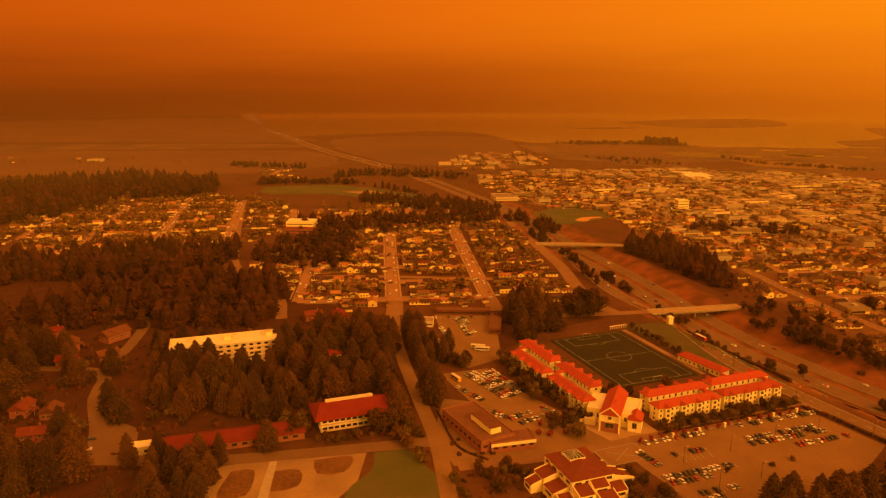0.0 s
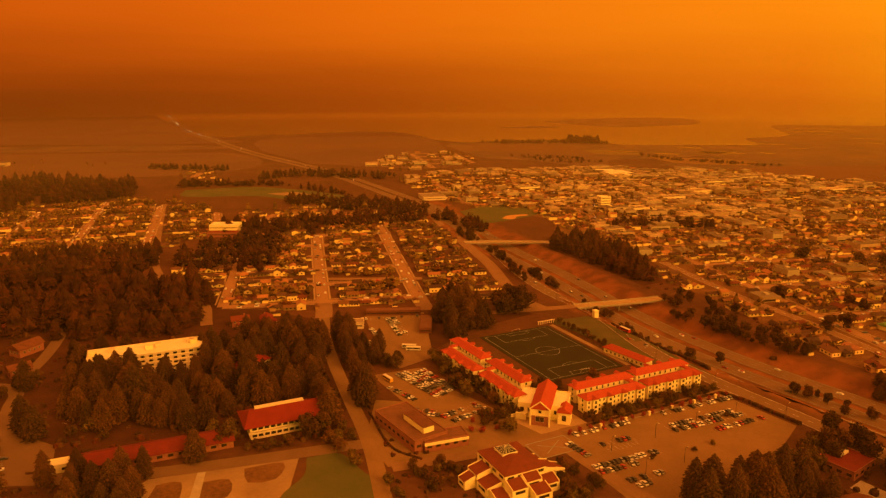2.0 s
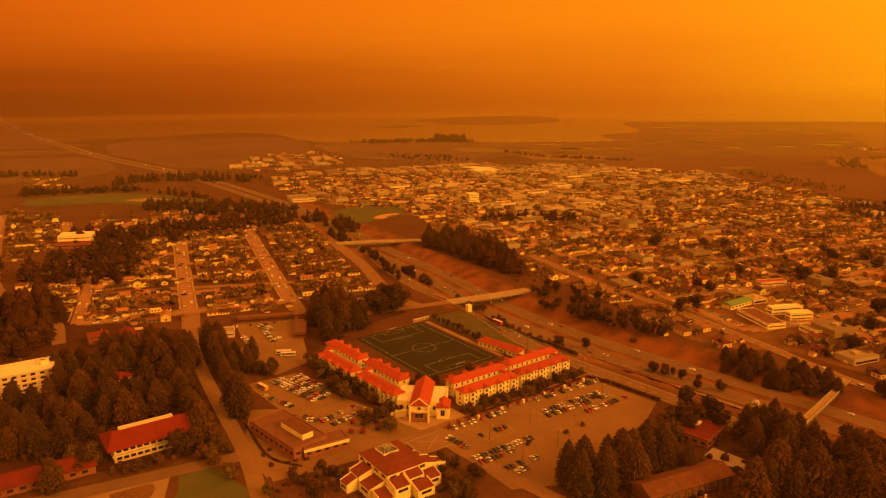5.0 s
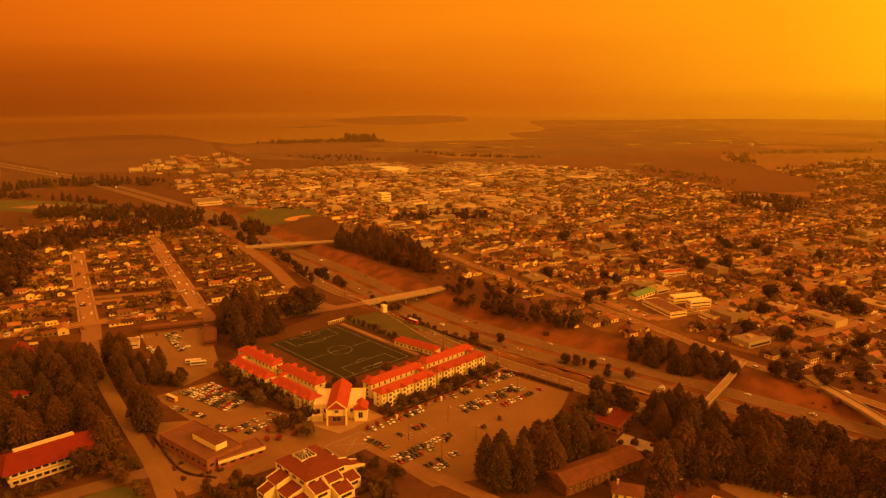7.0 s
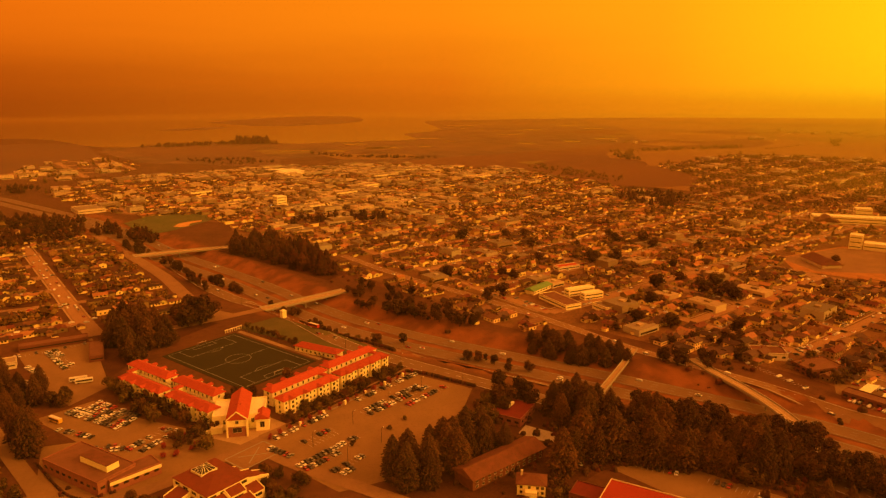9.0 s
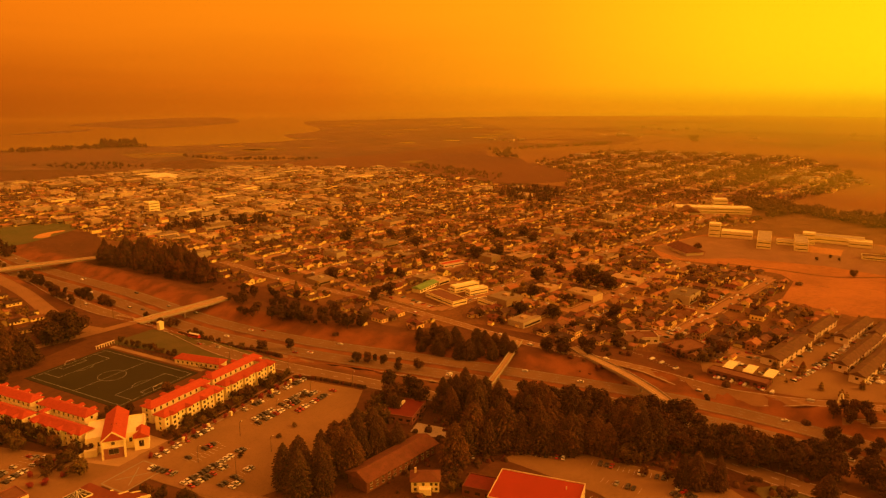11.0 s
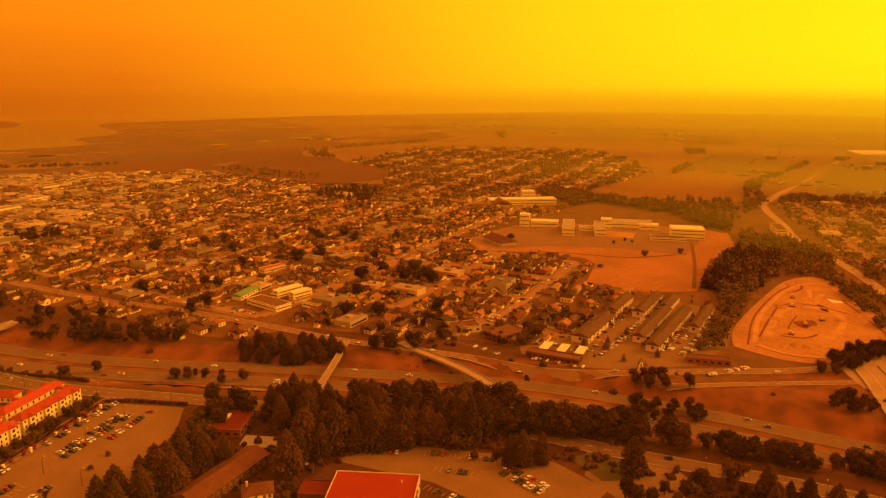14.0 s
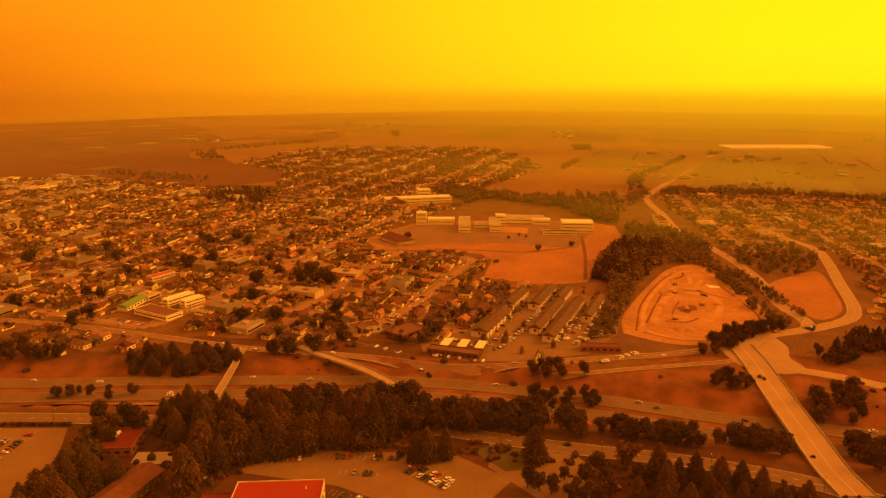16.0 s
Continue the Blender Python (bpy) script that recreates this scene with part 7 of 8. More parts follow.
def far_wood(poly, count, lo, hi, label, leaf="wood_foliage", conifers=0.2):
    s, rnd = Shape(), TOWN_RND
    xs, ys = [p[0] for p in poly], [p[1] for p in poly]
    n = tries = 0
    while n < count and tries < count * 30:
        tries += 1
        x, y = rnd.uniform(min(xs), max(xs)), rnd.uniform(min(ys), max(ys))
        if inside(x, y, poly):
            if leaf != "hazed_foliage" and rnd.random() < conifers:
                tier_tree(s, x, y, rnd.uniform(lo, hi) * 1.1, rnd, leaf, 1.2)
            else:
                far_tree(s, x, y, rnd.uniform(lo, hi), rnd, leaf, 14)
            n += 1
    solid("far_wood", s, label, "trees", kind="stuff")


far_wood([(-900, 1380), (-640, 1520), (-450, 1430), (-420, 1290), (-480, 1230), (-640, 1290), (-900, 1150)], 420, 16, 26, "distant dark wood on a hillside", conifers=0.8)
far_wood([(-820, 1160), (-560, 1240), (-560, 1120), (-640, 980), (-560, 800), (-440, 700), (-560, 640), (-760, 900)], 420, 18, 28, "distant dark wood on a hillside", conifers=0.8)
far_wood([(-440, 800), (-250, 880), (-235, 760), (-300, 720), (-430, 700), (-560, 660), (-560, 800)], 260, 14, 24, "wooded slope above the houses", conifers=0.8)
far_wood([(-222, 880), (-120, 940), (-100, 800), (-120, 745), (-215, 770)], 130, 12, 20, "trees among the houses")
far_wood([(-220, 1010), (60, 1100), (120, 1060), (80, 1020), (-60, 960), (-190, 940)], 190, 10, 18, "trees among the houses")
far_wood([(-130, 1250), (-40, 1230), (20, 1190), (90, 1130), (60, 1100), (-60, 1150), (-150, 1210)], 130, 10, 18, "trees round the sports ground")
far_wood([(-380, 1480), (-200, 1460), (-60, 1330), (-40, 1290), (-180, 1430), (-370, 1420)], 110, 8, 14, "trees round the sports ground")
far_wood([(-240, 1560), (-130, 1640), (60, 1540), (40, 1500), (-120, 1560), (-230, 1520)], 90, 10, 18, "trees along the highway")
far_wood([(-520, 1790), (-330, 1720), (-330, 1690), (-520, 1740)], 70, 8, 14, "trees along a slough")
far_wood([(100, 1100), (150, 1040), (170, 1000), (150, 960), (120, 1020)], 50, 9, 15, "trees beside the freeway")
far_wood([(330, 1010), (470, 960), (480, 930), (330, 960)], 60, 8, 15, "trees behind the freeway wood")
far_wood([(360, 2410), (477, 2465), (735, 2425), (800, 2300), (560, 2350), (400, 2370)], 200, 7, 13, "low dark trees on the far shore")
far_wood([(690, 2420), (775, 2350), (750, 2330), (670, 2385)], 60, 16, 27, "low dark trees on the far shore")
far_wood([(1028, 1196), (1058, 1042), (1131, 1082), (1140, 1396), (1080, 1400)], 120, 5, 10, "tree belt beyond the town", "hazed_foliage")
far_wood([(740, 1950), (800, 1780), (960, 1640), (1010, 1650), (840, 1800), (770, 1960)], 110, 5, 10, "tree line behind the marsh")
far_wood([(380, 2000), (560, 1900), (600, 1760), (470, 1780)], 90, 4, 9, "scrub behind the shore")
far_wood([(910, 900), (905, 780), (990, 800), (1030, 869), (1000, 930)], 130, 7, 13, "tree belt at the edge of the town")
far_wood([(700, 172), (800, 185), (920, 182), (1010, 205), (1090, 260), (1150, 330), (1180, 470), (1140, 490), (1090, 320), (1010, 250), (990, 160), (930, 130), (860, 118), (800, 122), (720, 124), (690, 130)], 420, 9, 16, "dark belt of trees round the school field", "hazed_foliage")
far_wood([(800, 110), (900, 120), (1000, 160), (960, 110), (880, 70), (820, 60)], 100, 8, 14, "dark belt of trees round the school field", "hazed_foliage")
far_wood([(660, 4), (740, 30), (830, 70), (820, 82), (730, 42), (650, 12), (620, -6), (630, -14)], 110, 6, 11, "hedge trees along the parkway", "hazed_foliage")
far_wood([(1290, 210), (1370, 190), (1420, 0), (1420, -160), (1390, -160), (1380, 0), (1330, 160)], 200, 9, 16, "tree belt behind the suburb", "hazed_foliage")
far_wood([(1240, 250), (1500, 300), (1960, 260), (1960, 244), (1500, 270), (1260, 226)], 90, 8, 14, "windbreak along the parkway", "hazed_foliage")
far_wood([(2080, 205), (2140, 212), (2140, 180), (2080, 184)], 40, 8, 12, "windbreak along the parkway", "hazed_foliage")
far_wood([(1100, 520), (1180, 600), (1210, 520), (1150, 460), (1060, 470)], 130, 9, 17, "trees behind the school", "hazed_foliage")
far_wood([(2020, 560), (2180, 620), (2200, 560), (2040, 520)], 50, 8, 14, "farm windbreak", "hazed_foliage")
far_wood([(1580, 480), (1800, 500), (1800, 480), (1580, 462)], 40, 7, 11, "farm windbreak", "hazed_foliage")
far_wood([(1880, 190), (2000, 196), (1980, -140), (1950, -140)], 20, 5, 8, "farm hedge", "hazed_foliage")
far_wood([(1360, 1330), (1520, 1540), (1980, 1440), (1960, 1400), (1540, 1480), (1400, 1300)], 120, 9, 15, "trees at the edge of the suburb", "hazed_foliage")
far_wood([(2250, 1300), (2500, 1450), (2520, 1420), (2270, 1270)], 40, 8, 13, "farm windbreak", "hazed_foliage")
far_wood([(790, 26), (890, 56), (960, -6), (940, -30), (860, -40), (812, -20)], 110, 6, 12, "trees between the parkway and a suburb road", "hazed_foliage")
far_wood([(990, 215), (1180, 226), (1290, 212), (1200, 380), (1150, 460), (1090, 300)], 150, 8, 15, "trees behind the school field", "hazed_foliage")
far_wood([(700, 172), (760, 176), (850, 180), (900, 140), (820, 120), (720, 124)], 120, 10, 17, "dark trees beside the building site")
far_wood([(528, 130), (546, 112), (600, 120), (660, 122), (700, 126), (690, 152), (637, 138), (558, 132)], 90, 7, 12, "rounded trees between the apartments and the building site", "hazed_foliage")
far_wood([(690, 128), (790, 126), (780, 160), (700, 160)], 70, 9, 15, "tall trees beside the building site", "hazed_foliage")
far_wood([(830, 66), (790, 30), (700, -12), (660, -26), (700, 2), (760, 34)], 80, 4, 8, "hedge trees along the parkway", "hazed_foliage")
far_wood([(580, -40), (640, -60), (640, -110), (570, -120)], 60, 7, 12, "dark trees beside the junction")
far_wood([(1480, 700), (1700, 760), (1800, 900), (1760, 920), (1650, 790), (1460, 730)], 90, 8, 14, "trees in a far suburb", "hazed_foliage")


def big_trees(poly, count, lo, hi):
    """Large yard trees that stand out over the roofs."""
    n = tries = 0
    xs, ys = [p[0] for p in poly], [p[1] for p in poly]
    while n < count and tries < count * 30:
        tries += 1
        x, y = TOWN_RND.uniform(min(xs), max(xs)), TOWN_RND.uniform(min(ys), max(ys))
        if inside(x, y, poly) and in_sight(x, y) and clear(x, y):
            plant("pine" if TOWN_RND.random() < 0.6 else "broadleaf", x, y, TOWN_RND.uniform(lo, hi), "large dark tree among the houses", "large town trees", 1.15)
            n += 1


# parked cars and small trees on the lots west of the frontage road
for i in range(11):
    for k in range(7):
        if TOWN_RND.random() < 0.55:
            far_car(474 + k * 5.5 + 3 * (i % 2), 196 + i * 10, radians(100 + 90 * (k % 2)), TOWN_RND)
for i in range(24):
    for v in (187, 203, 151, 136):
        if TOWN_RND.random() < 0.5:
            far_car(515 + i * 5, v + TOWN_RND.uniform(-0.5, 0.5), radians(93), TOWN_RND)
lot_trees = Shape()
for i in range(60):
    far_tree(lot_trees, TOWN_RND.uniform(470, 665), TOWN_RND.choice((128, 151, 167, 187, 204, 226)) + TOWN_RND.uniform(-2, 2), TOWN_RND.uniform(4, 8), TOWN_RND, "far_foliage")
solid("lot_trees", lot_trees, "small trees between the apartments and car parks", "trees", kind="stuff")
big_trees([(420, 420), (480, 300), (640, 330), (760, 420), (700, 700), (420, 760), (350, 600)], 26, 11, 17)
for x, y in ((371, 523), (495, 752), (547, 729), (500, 765), (570, 401), (566, 438), (574, 415), (560, 425)):
    plant("cypress", x, y, 15, "large dark tree among the houses", "large town trees", 1.3)

# hedges and farmsteads across the plain
farm = Shape()
for i in range(26):
    x, y = FARM.uniform(1500, 3000), FARM.uniform(-300, 1900)
    if 42 < math.degrees(math.atan2(x, y)) < 101 and not inside(x, y, FAR_SUBURB):
        for k in range(FARM.randrange(1, 4)):
            far_house(farm, x + FARM.uniform(-40, 40), y + FARM.uniform(-40, 40), FARM.uniform(0, 3), FARM, False)
            far_shop(farm, x + FARM.uniform(-60, 60), y + FARM.uniform(-60, 60), FARM.uniform(0, 3), FARM, 0.8)
solid("farmsteads", farm, "scattered pale farm buildings on the plain", "buildings", kind="stuff")
hedges = Shape()
for i in range(30):
    x, y, a = FARM.uniform(1480, 2900), FARM.uniform(-350, 1900), radians(FARM.choice((8, 8, 98)) + FARM.uniform(-5, 5))
    if not 42 < math.degrees(math.atan2(x, y)) < 101 or inside(x, y, FAR_SUBURB):
        continue
    for k in range(FARM.randrange(8, 34)):
        px, py = x + math.cos(a) * k * 9, y + math.sin(a) * k * 9
        if away(px, py, PARKWAY) > 14 and FARM.random() < 0.8:
            far_tree(hedges, px + FARM.uniform(-2, 2), py + FARM.uniform(-2, 2), FARM.uniform(2.5, 7), FARM, "hazed_foliage")
solid("field_hedges", hedges, "low hedges and tree lines between farm fields", "hedges", kind="stuff")
# ---- school, apartments and landmarks west of the freeway ----
def block(name, x, y, turn, L, W, H, wall, roof, label, floors=1, category="building", glass=True):
    return flat_building(name, x, y, turn, L, W, H, label, wall, roof, floors, glass, category)


block("school_building", 884, 464, 24, 15, 14, 17, "stucco", "white_roof", "tall pale school block with flat roof", 3)
block("school_building", 898, 440, -66, 38, 18, 8, "stucco", "white_roof", "long pale wing of a school", 1)
block("school_building", 886, 398, 24, 64, 16, 10, "stucco", "concrete", "long two-storey school building with pale roof", 2)
block("school_building", 905, 380, -66, 20, 12, 5, "stucco", "concrete", "low pale wing of a school", 1)
block("school_building", 903, 360, 24, 54, 15, 10, "stucco", "concrete", "long two-storey school building with pale roof", 2)
block("school_building", 930, 362, 24, 14, 14, 14, "stucco", "white_roof", "tall pale school block with flat roof", 3)
block("school_building", 962, 338, -70, 56, 20, 8, "stucco", "concrete", "wide low school building", 1)
block("school_building", 960, 312, -70, 26, 16, 7, "stucco", "white_roof", "low pale wing of a school", 1)
block("school_building", 935, 253, -68, 42, 26, 13, "stucco", "white_roof", "three-storey white school building with window bands", 3)
block("school_annex", 905, 268, -68, 44, 14, 4, "stucco", "terrace_roof", "low annex with a pale fascia", 1)
sheet("school_yard", [(758, 482), (866, 474), (945, 392), (985, 300), (960, 240), (902, 229), (833, 225), (826, 300), (790, 380), (736, 424)], 0.26, "street", "paved school yard", "pavement")
sheet("ball_court", [(880, 345), (915, 358), (925, 318), (890, 308)], 0.3, "earth", "reddish ball court", "sports ground")
road("path", [(827, 237), (785, 276), (770, 330), (752, 380)], 4, "worn track across the school field", "yards", 0.3, 10, False)
road("path", [(905, 238), (800, 205), (700, 178)], 4, "worn track across the school field", "yards", 0.3, 10, False)
for x, y, h in ((800, 262, 9), (838, 232, 8), (778, 428, 12), (862, 300, 5), (870, 312, 5), (846, 318, 5)):
    plant("broadleaf", x, y, h, "lone dark tree in a dry field")
ob = thing("barn_hall", 772, 440, 0, 62, "brown gable-roofed hall in a school field", "hall")
part("wall", Shape().box(-20, 20, -11, 11, -0.3, 4, "pale_plaster"), ob)
part("roof", Shape().hip(-22, 22, -13, 13, 4, 6, "brown_roof", 3), ob)
block("mill_building", 1046, 556, -50, 112, 24, 9, "stucco", "white_roof", "long pale sawmill building", 2)
block("mill_tower", 1086, 566, -50, 22, 18, 16, "stucco", "white_roof", "tall pale tower of a mill", 3)
ob = thing("sports_hall", 1006, 574, 0, 40, "brown gable-roofed sports hall", "hall")
part("wall", Shape().box(-16, 16, -14, 14, -0.3, 5, "pale_plaster"), ob)
part("roof", Shape().hip(-17, 17, -16, 16, 5, 7, "brown_roof", 0), ob)
block("office_building", 1040, 160, 20, 46, 14, 7, "stucco", "brown_roof", "office building with striped facade beside the parkway", 2)
ob = thing("greenhouse", 2370, 50, 0, -64, "long pale greenhouse in the fields", "greenhouse")
part("wall", Shape().box(-150, 150, -45, 45, -0.3, 5, "white_roof"), ob)
for i in range(10):
    part("roof_bay", Shape().hip(-151, 151, -4.5, 4.5, 0, 2.4, "white_roof", 0), ob, at=pose(0, -40.5 + i * 9, 5))
block("warehouse", 537, 1520, 10, 60, 100, 8, "stucco", "white_roof", "large warehouse with a white flat roof", 1)
block("warehouse", 108, 1245, 8, 40, 44, 6, "pale_plaster", "flat_roofing", "large shop with a pale flat roof", 1)
block("school_hall", -196, 975, -4, 38, 24, 13, "stucco", "white_roof", "pale two-storey school hall", 2)
ob = block("town_hall_wing", -196, 956, -4, 40, 12, 6, "brick_wall", "red_roof", "school wing with a dark red roof", 1)
block("hotel", 382, 1130, 10, 18, 14, 17, "stucco", "white_roof", "tall pale hotel block in town", 4)
for x, y, L, W in ((330, 1180, 44, 20), (430, 1090, 40, 24), (520, 1190, 50, 22), (610, 1260, 48, 26), (700, 1380, 60, 24), (800, 1440, 56, 30), (470, 1300, 40, 26), (300, 1330, 40, 18), (560, 1040, 40, 18), (860, 1250, 56, 22), (900, 1420, 60, 24), (640, 1500, 50, 24)):
    block("shop_building", x, y, 10, L, W, 6, "stucco", "flat_roofing", "large flat-roofed commercial building", 1)

# shops beside the freeway
ob = thing("green_roofed_store", 434, 525, 0, 18, "store with a bright green metal roof", "shop")
part("wall", Shape().box(-16, 16, -5, 5, -0.3, 4.0, "stucco"), ob)
part("roof", Shape().hip(-17, 17, -6, 6, 4.0, 2.4, "green_roof", 1), ob, "bright green metal roof")
for i in range(6):
    window(ob, -13 + i * 5, -5, 2, 0, 2.6, 1.5, False)
block("motel_wing", 461, 496, -5, 30, 8, 6.0, "stucco", "white_roof", "two-storey motel wing with a pale roof", 2)
block("motel_wing", 461, 479, -8, 21, 8, 6.0, "stucco", "white_roof", "two-storey motel wing with a pale roof", 2)
block("market", 425, 483, 86, 42, 17, 4.4, "stucco", "gravel_roof", "low market with a flat gravel roof", 1)
block("shop", 444, 446, 88, 19, 9, 5, "stucco", "flat_roofing", "small cream shop with a flat roof", 1)
block("apartment_house", 474, 264, -16, 28, 20, 5.5, "brown_roof", "gravel_roof", "brown flat-roofed apartment house", 2)
for i in range(3):
    ob = thing("solar_carport", 466 + i * 3, 224 - i * 13, 0, 10, "carport with a bright pale roof", "carport", "carports")
    part("roof", Shape().box(-7, 9, -3.4, 3.4, 4.0, 4.3, "white_roof", at=None, bottom=True), ob)
    for a in (-6, 8):
        for b in (-3, 3):
            part("post", Shape().tube(a, b, 0, 4.0, 0.15, 0.15, "dark_metal"), ob)
block("brown_house", 470, 300, -40, 24, 16, 5, "pale_plaster", "brown_roof", "low brown-roofed building beside a street", 1)
block("restaurant", 514, 575, -5, 28, 10, 4, "pale_plaster", "terracotta", "small building with a bright orange-red roof", 1)
block("workshop", 455, 212, 8, 10, 40, 3.6, "brown_roof", "gravel_roof", "low workshop beside the frontage road", 1)


def terrace(x, y, turn, L, W, bays, label):
    """Terraced apartments under a run of low gables."""
    ob = thing("apartment_terrace", x, y, 0, turn, label, "apartments", "apartment terraces")
    part("wall", Shape().box(-L / 2, L / 2, -W / 2, W / 2, -0.3, 5.6, "pale_plaster"), ob)
    part("roof", Shape().hip(-L / 2 - 0.8, L / 2 + 0.8, -W / 2 - 0.8, W / 2 + 0.8, 5.6, 3.0, "terrace_roof", 0.5), ob)
    for i in range(bays):
        bx = -L / 2 + (i + 0.5) * L / bays
        for k in (-1, 1):
            window(ob, bx, k * W / 2, 1.6, 0 if k < 0 else 180, 2.6, 1.5, False)
            window(ob, bx, k * W / 2, 4.2, 0 if k < 0 else 180, 2.6, 1.5, False)
    for e in (-1, 1):
        window(ob, e * L / 2, 0, 3.6, 90 * e, 2.0, 1.8, False)


for x, y, L, W, n in ((613, 195, 62, 10, 8), (628, 180, 38, 9, 5), (563, 174, 82, 9, 10), (562, 159, 106, 10, 13), (600, 144, 62, 8, 7), (598, 216, 50, 10, 6), (527, 211, 62, 14, 7)):
    terrace(x, y, 3, L, W, n, "two-storey terraced apartments with brown roofs")
block("depot", 512, 116, -70, 30, 9, 3.6, "brick_wall", "brown_roof", "low depot beside the frontage road", 1)
ob = thing("timber_frame", 466, 150, 0, 60, "white A-frame sign tower at a yard", "sign")
for a in (-3, 3):
    part("leg", Shape().add([(a - 0.4, -0.3, 0), (a + 0.4, -0.3, 0), (a * 0.2 + 0.3, -0.3, 8), (a * 0.2 - 0.3, -0.3, 8), (a - 0.4, 0.3, 0), (a + 0.4, 0.3, 0), (a * 0.2 + 0.3, 0.3, 8), (a * 0.2 - 0.3, 0.3, 8)],
                           [(0, 1, 2, 3), (7, 6, 5, 4), (1, 5, 6, 2), (4, 0, 3, 7)], "white_roof"), ob)
part("brace", Shape().box(-2.4, 2.4, -0.3, 0.3, 3.4, 4.2, "white_roof", bottom=True), ob)

# low shops at the campus edge
block("shop_row", 18, 606, -3, 48, 10, 3.8, "brown_roof", "gravel_roof", "low row of shops with a flat roof", 1)
block("shop_row", 44, 570, 84, 36, 10, 3.8, "brown_roof", "gravel_roof", "low row of shops with a flat roof", 1)
block("shop", -18, 575, -3, 20, 12, 4.5, "pale_plaster", "flat_roofing", "small shop with a flat roof", 1)
block("shop", -6, 520, 70, 14, 9, 4.5, "stucco", "flat_roofing", "small cream building by a car park", 1)
ob = thing("hill_house", -262, 540, 0, 60, "brown gabled house among trees", "house")
part("wall", Shape().box(-10, 10, -6, 6, -0.3, 6, "brick_wall"), ob)
part("roof", Shape().hip(-11, 11, -7, 7, 6, 4, "brown_roof", 0), ob)
part("gable", Shape().add([(-10, -6, 6), (-10, 6, 6), (-10, 0, 9.6)], [(0, 2, 1)], "brick_wall"), ob)
for k in (-1, 1):
    for y in (-3.4, 0, 3.4):
        window(ob, k * 10, y, 3.6, 90 * k, 1.4, 1.6)
    for x in (-6, -2, 2, 6):
        window(ob, x, k * 6, 3.6, 0 if k < 0 else 180, 1.4, 1.6)
ob = thing("hill_house", -240, 404, 0, 8, "small brown house with pale window trim", "house")
part("wall", Shape().box(-5.5, 5.5, -5, 5, -0.3, 5, "brick_wall"), ob)
part("roof", Shape().hip(-6.4, 6.4, -6, 6, 0, 3.6, "brown_roof", 0), ob, at=pose(0, 0, 5, 0, 0, 90))
part("gable", Shape().add([(-5, -5.05, 5), (5, -5.05, 5), (0, -5.05, 8.2)], [(0, 1, 2)], "brick_wall"), ob)
for x in (-3, 0, 3):
    window(ob, x, -5, 2.6, 0, 1.5, 1.8)


def hill_house(x, y, turn, roof):
    """A two-storey house among the trees: gable roof, porch, windows and a chimney."""
    ob = thing("hill_house", x, y, 0, turn, "two-storey house with a reddish gable roof among redwoods", "house", "houses in the campus wood")
    w = Shape().box(-7, 7, -4.8, 4.8, -0.3, 5.2, "brick_wall")
    for e in (-7, 7):
        w.add([(e, -4.8, 5.2), (e, 4.8, 5.2), (e, 0, 8.2)], [(0, 1, 2) if e > 0 else (0, 2, 1)], "brick_wall")
    part("wall", w, ob)
    part("roof", Shape().hip(-7.8, 7.8, -5.8, 5.8, 5.2, 3.3, roof, 0.0), ob, "reddish shingle gable roof")
    part("porch_roof", Shape().hip(-3.2, 3.2, -8.4, -4.8, 2.8, 1.0, roof, 0.6), ob)
    for e in (-3, 3):
        part("porch_post", Shape().box(e - 0.12, e + 0.12, -8.2, -7.96, 0, 2.8, "frame_paint"), ob)
    part("chimney", Shape().box(3.2, 4.1, 0.8, 1.7, 6, 9.6, "brick_wall"), ob)
    for k in (-1, 1):
        for wx in (-4.6, 0, 4.6):
            window(ob, wx, k * 4.8, 4.0, 0 if k < 0 else 180, 1.3, 1.4)
        window(ob, k * 7, 0, 4.0, 90 * k, 1.3, 1.4)


for home in HILL_HOMES:
    hill_house(*home)

rnd = random.Random(9)
# earth mounds and machines on the building site
site = Shape()
for i in range(26):
    x, y = rnd.uniform(575, 780), rnd.uniform(14, 104)
    if not inside(x, y, PIT):
        continue
    r, h = rnd.uniform(4, 12), rnd.uniform(0.6, 2.0)
    v = [(x, y, h + 0.2)] + [(x + q * math.cos(k * 0.7854), y + q * math.sin(k * 0.7854), 0.2 + (h * 0.55 if ring == 0 else 0)) for ring, f in ((0, 0.5), (1, 1.0)) for k in range(8) for q in [r * f * rnd.uniform(0.8, 1.2)]]
    site.add(v, [(0, 1 + k, 1 + (k + 1) % 8) for k in range(8)] + [(1 + k, 9 + k, 9 + (k + 1) % 8, 1 + (k + 1) % 8) for k in range(8)], "earth")
solid("earth_mounds", site, "low heaps of graded orange earth", "earth", kind="stuff")
for pts, w in (([(572, 96), (640, 106), (720, 104), (770, 94), (786, 74), (742, 46), (690, 26), (640, 4), (606, 8), (576, 36), (562, 70), (572, 96)], 4),
               ([(596, 90), (640, 94), (684, 90), (698, 72), (686, 50), (650, 44), (616, 50)], 6), ([(690, 60), (724, 72), (750, 70)], 5),
               ([(700, 96), (730, 80), (760, 84)], 4), ([(690, 30), (704, 56), (716, 92)], 3)):
    road("haul_road", pts, w, "pale haul road across the building site", "haul_dirt", 0.3, 6, False)
